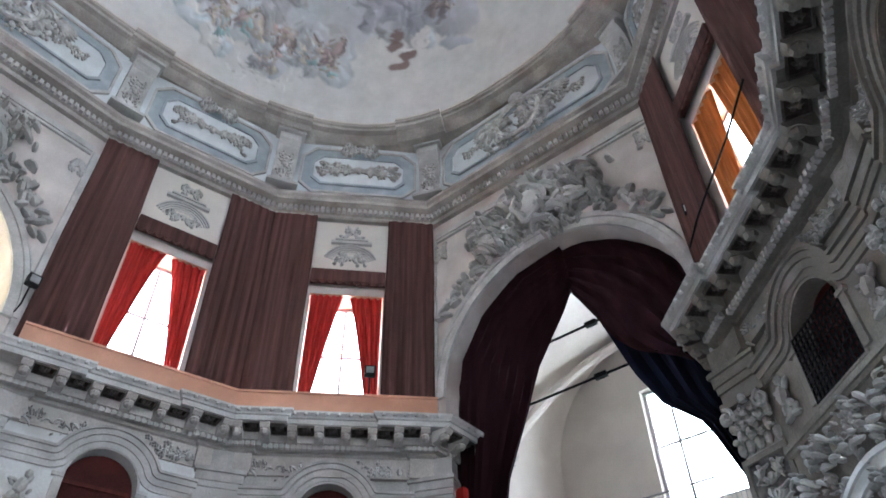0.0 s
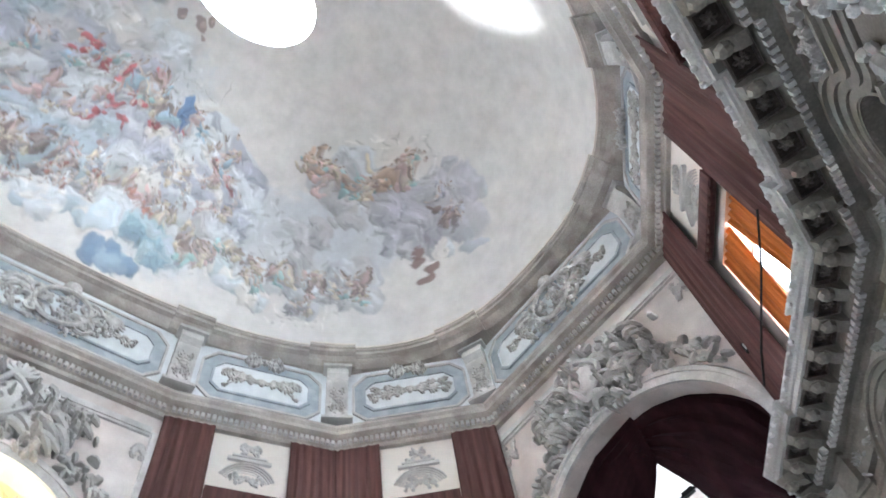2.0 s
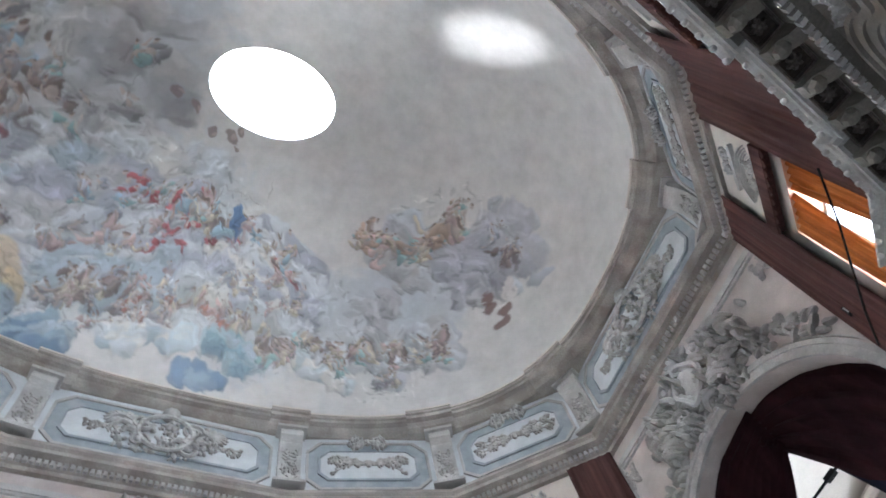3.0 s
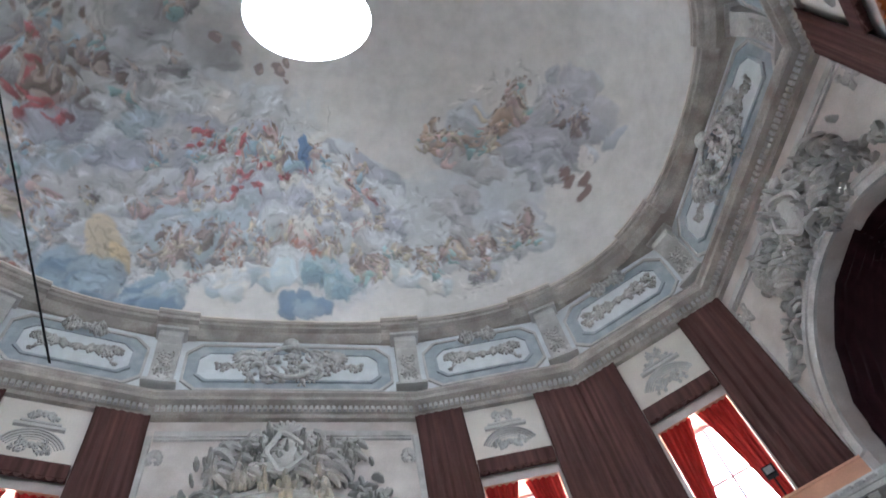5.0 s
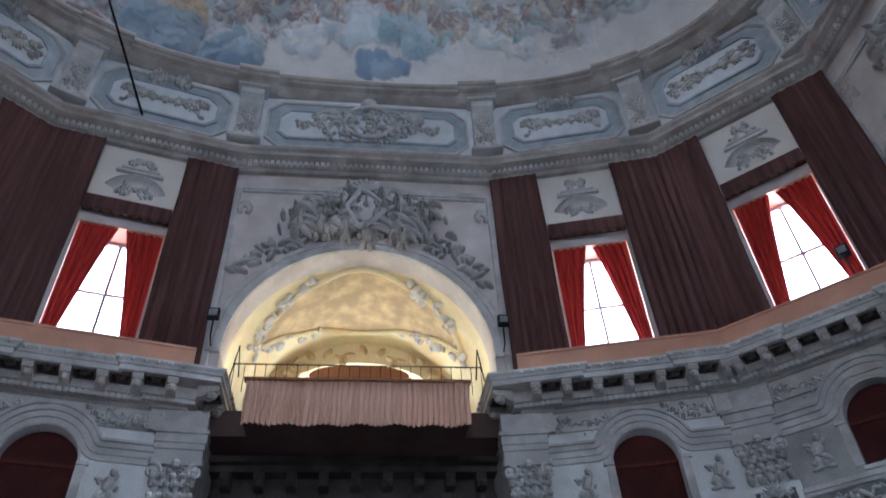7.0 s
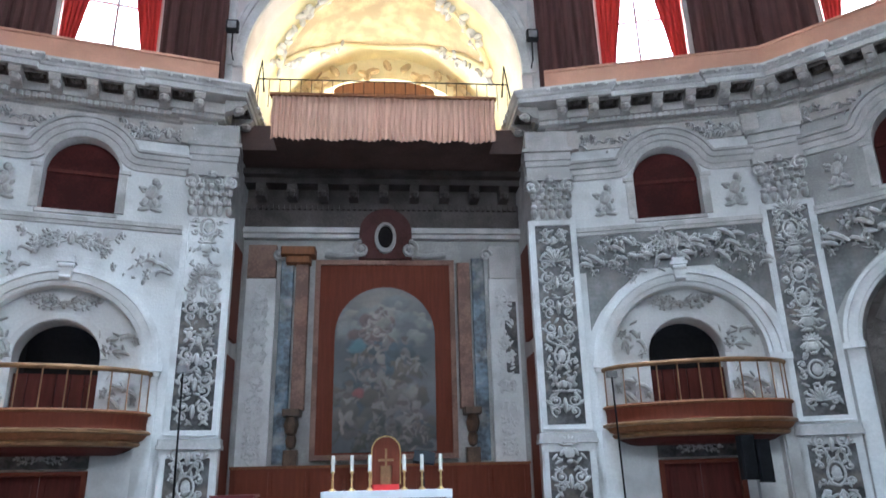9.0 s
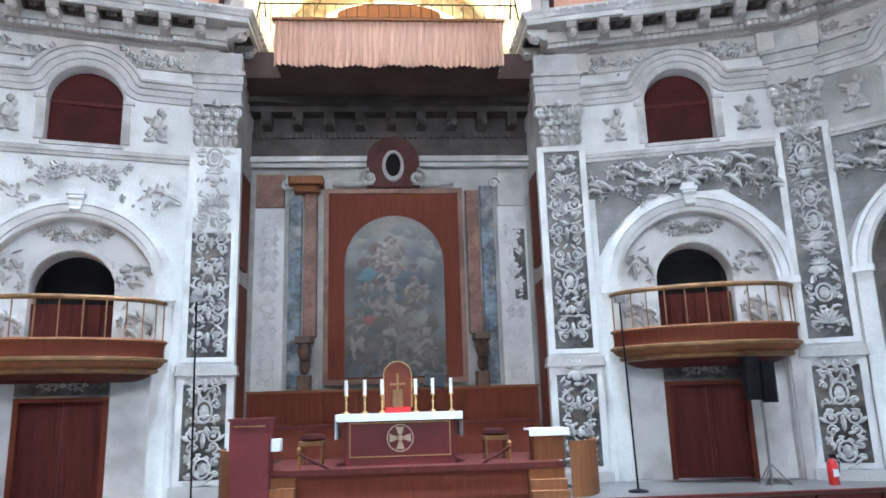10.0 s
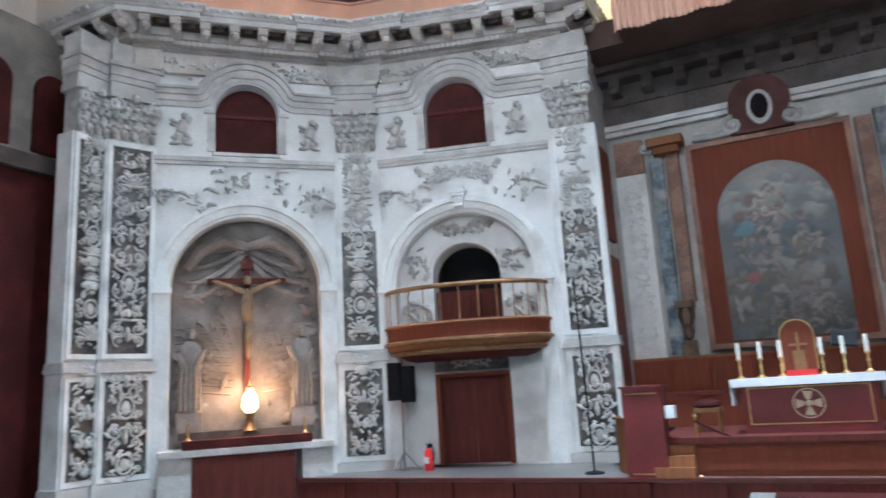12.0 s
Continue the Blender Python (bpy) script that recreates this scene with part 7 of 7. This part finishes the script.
part("cloth", Shape().box(0.34, 0.5, -0.2, 0.1, 0.95, 1.15, 0.03), LINEN, t)
t = thing("credence_table", pose(2.75, 13.2, 1.02), "small wooden side table with a white cloth", "table")
part("table_body", Shape().box(-0.28, 0.28, -0.22, 0.22, 0, 0.52, 0.02), OAK, t)
part("cloth", Shape().box(-0.36, 0.36, -0.28, 0.28, 0.52, 0.55).box(-0.36, 0.36, -0.29, -0.28, 0.42, 0.55), LINEN, t)
for sd, x in ((-1, -1.55), (1, 1.9)):
    t = thing("stool", pose(x, 13.9, 1.02), "gilt and red upholstered stool beside the altar", "stool", "sanctuary stools")
    part("cushion", Shape().lathe([(0.2, 0.42), (0.24, 0.46), (0.22, 0.53), (0.1, 0.56)], n=16), RED_BOARD, t, smooth=True)
    part("seat_frame", Shape().box(-0.24, 0.24, -0.2, 0.2, 0.34, 0.42, 0.02), GILT, t)
    for a in (-1, 1):
        for b in (-1, 1):
            part("leg", Shape().tube([(a * 0.18, b * 0.15, 0), (a * 0.2, b * 0.17, 0.35)], 0.025, 6), GILT, t)
    t = thing("rope_post", pose(x + sd * 0.1, 12.75, STAGE), "slim brass barrier post", "post", "rope posts")
    part("base", Shape().lathe([(0.14, 0), (0.13, 0.03), (0.03, 0.06)], n=16), BRASS, t, smooth=True)
    part("pole", Shape().lathe([(0.02, 0.05), (0.02, 0.92), (0.04, 0.95), (0.01, 1.0)], n=10), BRASS, t, smooth=True)
rp_pts = [(-1.65 + 3.65 * u, 12.7, 1.28 - 0.62 * math.sin(math.pi * u)) for u in [q / 20 for q in range(21)]]
tagged(part("barrier_rope", Shape().tube(rp_pts, 0.022, 6), RED_BOARD, smooth=True), "dark red barrier rope sagging between two brass posts", "rope")

# loudspeakers, fire extinguishers, stand lamps
for sd, x, y, z in ((-1, -7.7, 13.55, 1.86), (1, 6.95, 13.3, 1.95)):
    t = thing("loudspeaker", pose(x, y, 0, 0, 0, 12 * -sd), "black loudspeaker cabinet on a pole stand", "loudspeaker", "loudspeakers")
    cab = part("cabinet", Shape().box(-0.27, 0.0, -0.18, 0.16, z, z + 0.8, 0.03), BLACK_METAL, t)
    part("speaker_grille", Shape().box(-0.24, -0.03, -0.19, -0.18, z + 0.06, z + 0.74), BLACK_METAL, cab)
    part("cabinet", Shape().box(0.02, 0.27, -0.15, 0.18, z - 0.05, z + 0.72, 0.03), BLACK_METAL, t)
    part("pole", Shape().tube([(0, 0, STAGE), (0, 0, z)], 0.025, 8), STEEL, t)
    for a in range(3):
        part("leg", Shape().tube([(0, 0, STAGE + 0.4), (0.35 * math.cos(a * 2.1), 0.2 * math.sin(a * 2.1), STAGE + 0.01)], 0.015, 6), STEEL, t)
for x, y in ((-7.15, 13.6), (8.0, 13.05)):
    t = thing("fire_extinguisher", pose(x, y, STAGE), "red fire extinguisher standing by the wall", "fire extinguisher", "fire extinguishers")
    part("cylinder", Shape().lathe([(0.09, 0), (0.095, 0.03), (0.095, 0.36), (0.05, 0.44), (0.03, 0.46)], n=14), RED_PAINT, t, smooth=True)
    vl = part("valve", Shape().box(-0.03, 0.09, -0.02, 0.02, 0.46, 0.54, 0.005), BLACK_METAL, t)
    part("hose", Shape().tube([(0.08, 0, 0.5), (0.14, 0, 0.4), (0.11, 0, 0.2)], 0.014, 6), BLACK_METAL, vl)
    part("tag", Shape().box(-0.05, 0.05, -0.1, -0.092, 0.15, 0.28), LINEN, t)
for x, y, h in ((4.35, 13.1, 3.45), (-3.5, 13.0, 3.6)):
    t = thing("floor_lamp", pose(x, y, STAGE), "tall thin black lamp stand with a small spotlight head", "lamp", "stand lamps")
    part("pole", Shape().tube([(0, 0, 0), (-0.06, 0, h)], 0.018, 6), BLACK_METAL, t)
    part("base", Shape().lathe([(0.18, 0), (0.17, 0.03), (0.02, 0.06)], n=16), BLACK_METAL, t, smooth=True)
    part("head", Shape().box(-0.16, 0.04, -0.07, 0.05, h - 0.02, h + 0.1, 0.02), STEEL, t)

# floodlights on the cornice beside the arches, and cables
FLOODS = [(-3.55, 14.4, 12.25, 0), (3.55, 14.4, 12.25, 0), (12.05, 2.55, 13.3, -90), (10.95, 11.25, 12.2, -43), (-12.05, 10.55, 12.4, 90)]
for x, y, z, a in FLOODS:
    t = thing("floodlight", pose(x, y, z, 0, 0, a), "small black floodlight fixed beside the arch", "floodlight", "floodlights")
    hs = part("housing", Shape().box(-0.14, 0.14, -0.1, 0.08, -0.13, 0.13, 0.02), BLACK_METAL, t)
    part("lens", Shape().box(-0.1, 0.1, -0.112, -0.1, -0.09, 0.09), STEEL, hs)
    part("bracket", Shape().tube([(0, 0.05, -0.13), (0, 0.08, -0.6 if z < 13 else -0.2), (0, 0.3, -0.7 if z < 13 else -0.2)], 0.02, 6), BLACK_METAL, t)
# spot added near a floodlight to make the dome's bright patch, true source unknown
spot = new("dome_floodlight", bpy.data.lights.new("dome_floodlight", "SPOT"))
spot.data.energy, spot.data.spot_size, spot.data.spot_blend, spot.data.shadow_soft_size = 16000, radians(11), 1.0, 0.08
spot.matrix_world = look((11.6, 2.6, 13.5), (6.7, 0.9, 28.0))
# added warm lamps brighten the gold vault, apart from the floodlight housings
for sd in (-1, 1):
    area_lamp("arch_floodlight", look((sd * 3.1, 15.9, 11.0), (sd * -0.6, 17.6, 15.0)), 0.4, 0.4, 85, (1.0, 0.84, 0.56))
s = Shape().tube([(-6.6, 14.6, 19.0), (-7.6, 12.6, 21.4), (-8.8, 9.9, 24.2), (-10.0, 7.1, 27.0)], 0.035, 6)
tagged(part("cable", s, BLACK_METAL, smooth=True), "black cable hanging from the dome to the cornice", "cable", "cables")
s = Shape().tube([(11.7, 2.75, 12.0), (10.84, 2.2, 11.9), (9.98, 1.03, 12.6), (9.45, 0.3, 13.2)], 0.025, 6)
tagged(part("cable", s, BLACK_METAL, smooth=True), "black cable hanging beside the arch", "cable", "cables")

# ---- the east arch: drapes, tie rods and rail ----
def drape(outline_a, outline_b, y, mat, label, n=26, rows=18, amp=0.10, folds=9):
    """Heavy cloth between two edges, each a list of (x, z) points from top to bottom."""
    def along(pts, v):
        k = v * (len(pts) - 1)
        j = min(int(k), len(pts) - 2)
        f = k - j
        return pts[j][0] * (1 - f) + pts[j + 1][0] * f, pts[j][1] * (1 - f) + pts[j + 1][1] * f
    s = Shape()
    for j in range(rows + 1):
        a, b = along(outline_a, j / rows), along(outline_b, j / rows)
        for i in range(n + 1):
            u = i / n
            sag = -0.10 * math.sin(math.pi * u) * (0.3 + 0.7 * (1 - j / rows))
            s.v.append((a[0] * (1 - u) + b[0] * u, y + amp * math.sin(u * folds * 2 * math.pi + 1.2 * math.sin(j * 0.35)) + 0.12 * math.sin(math.pi * u), a[1] * (1 - u) + b[1] * u + sag))
    s.f += [(j * (n + 1) + i, j * (n + 1) + i + 1, (j + 1) * (n + 1) + i + 1, (j + 1) * (n + 1) + i) for j in range(rows) for i in range(n)]
    k = len(s.v)
    s.v += [(x, yy + 0.03, z) for x, yy, z in s.v]
    s.f += [tuple(k + q for q in f[::-1]) for f in s.f]
    ob = part("drape", s, mat, smooth=True)
    ob.matrix_world = EAST
    tagged(ob, label, "drape", "east arch drapes")


drape([(4.1, 15.12), (2.6, 14.95), (1.3, 14.1), (0.5, 12.9), (0.28, 11.6), (0.28, 9.0), (0.28, 5.0)], [(4.15, 13.4), (3.8, 12.95), (3.4, 12.4), (3.0, 11.7), (2.6, 10.6), (1.9, 9.2), (0.9, 5.0)], 0.45, DARK_DRAPE,
      "dark plum drape swept aside in the great arch")
drape([(3.6, 15.12), (4.6, 15.1), (5.8, 14.6), (6.8, 13.5), (7.3, 12.0), (7.35, 10.0)], [(3.7, 14.2), (4.15, 13.4), (4.65, 12.4), (5.0, 11.6), (5.5, 11.0), (6.4, 10.5)], 0.58, DARK_DRAPE,
      "dark plum drape swagged across the great arch", folds=5)
drape([(7.3, 13.2), (7.35, 11.5), (7.35, 10.0), (7.35, 8.6), (7.35, 7.0)], [(4.6, 12.5), (5.15, 10.75), (5.65, 9.75), (6.44, 8.96), (7.1, 7.0)], 0.78, NAVY_DRAPE,
      "navy blue drape gathered to the side of the great arch", folds=6)
s = Shape().box(0.4, 0.7, 0.2, 0.4, 6.0, 9.2)
ob = part("side_curtain", s, RED_CLOTH)
ob.matrix_world = EAST
tagged(ob, "narrow red curtain behind the drape", "curtain")
for z in (12.2, 13.9):
    ob = part("tie_rod", Shape().tube([(0.35, 2.6, z), (7.25, 2.6, z)], 0.04, 6).box(3.4, 3.75, 2.53, 2.67, z - 0.07, z + 0.07), BLACK_METAL)
    ob.matrix_world = EAST
    tagged(ob, "dark iron tie rod across the vault", "tie rod", "tie rods")
t = thing("gallery_railing", EAST @ pose(0, 4.9, 0), "pale metal railing before the tall window", "railing")
part("rail", Shape().tube([(3.0, 0, 9.75), (6.8, 0, 9.75)], 0.03, 6), STEEL, t)
for k in range(32):
    part("bar", Shape().tube([(3.0 + 0.12 * k, 0, 8.7), (3.0 + 0.12 * k, 0, 9.75)], 0.012, 5), FRAME_BACKLIT, t)
ob = part("gallery_floor", Shape().box(0.35, 7.25, 4.2, 5.6, 8.4, 8.68), VAULT_WHITE)
ob.matrix_world = EAST
tagged(ob, "plastered gallery floor slab before the window", "floor", kind="structure")
rib = Shape()
for a in (-1, 1):
    rib.tube([(3.8 + a * 3.3 * math.cos(u), 5.2 - 3.0 * (1 - math.sin(u)), 10.6 + 4.2 * math.sin(u)) for u in [q * math.pi / 2 / 14 for q in range(15)]], 0.16, 8)
ob = part("vault_rib", rib, VAULT_WHITE, smooth=True)
ob.matrix_world = EAST
tagged(ob, "rounded plaster groin of the side vault", "vault", kind="structure")

# the west opening: dark red boards and two arched lights
WEST, WEST_W = side(9)
t = thing("west_screen", WEST, "dark red boarded screen with arched openings in the west arch", "screen")
part("board_wall", Shape().box(0.3, 7.3, 1.4, 1.5, 0.0, 7.0), RED_BOARD, t)
part("beam", Shape().box(0.3, 7.3, 1.25, 1.5, 7.0, 7.35), DARK_STUCCO, t)
# darker stucco paints the dimness of the west side
part("upper_wall", Shape().box(0.3, 7.3, 1.5, 1.6, 7.35, 10.4), DINGY_DIM, t)
for k in range(5):
    x = 6.75 - 1.35 * k
    part("arched_light", Shape().slab(arched(x - 0.42, x + 0.42, 7.5, 8.9, 14), 1.42, 1.5), RED_BOARD, t)
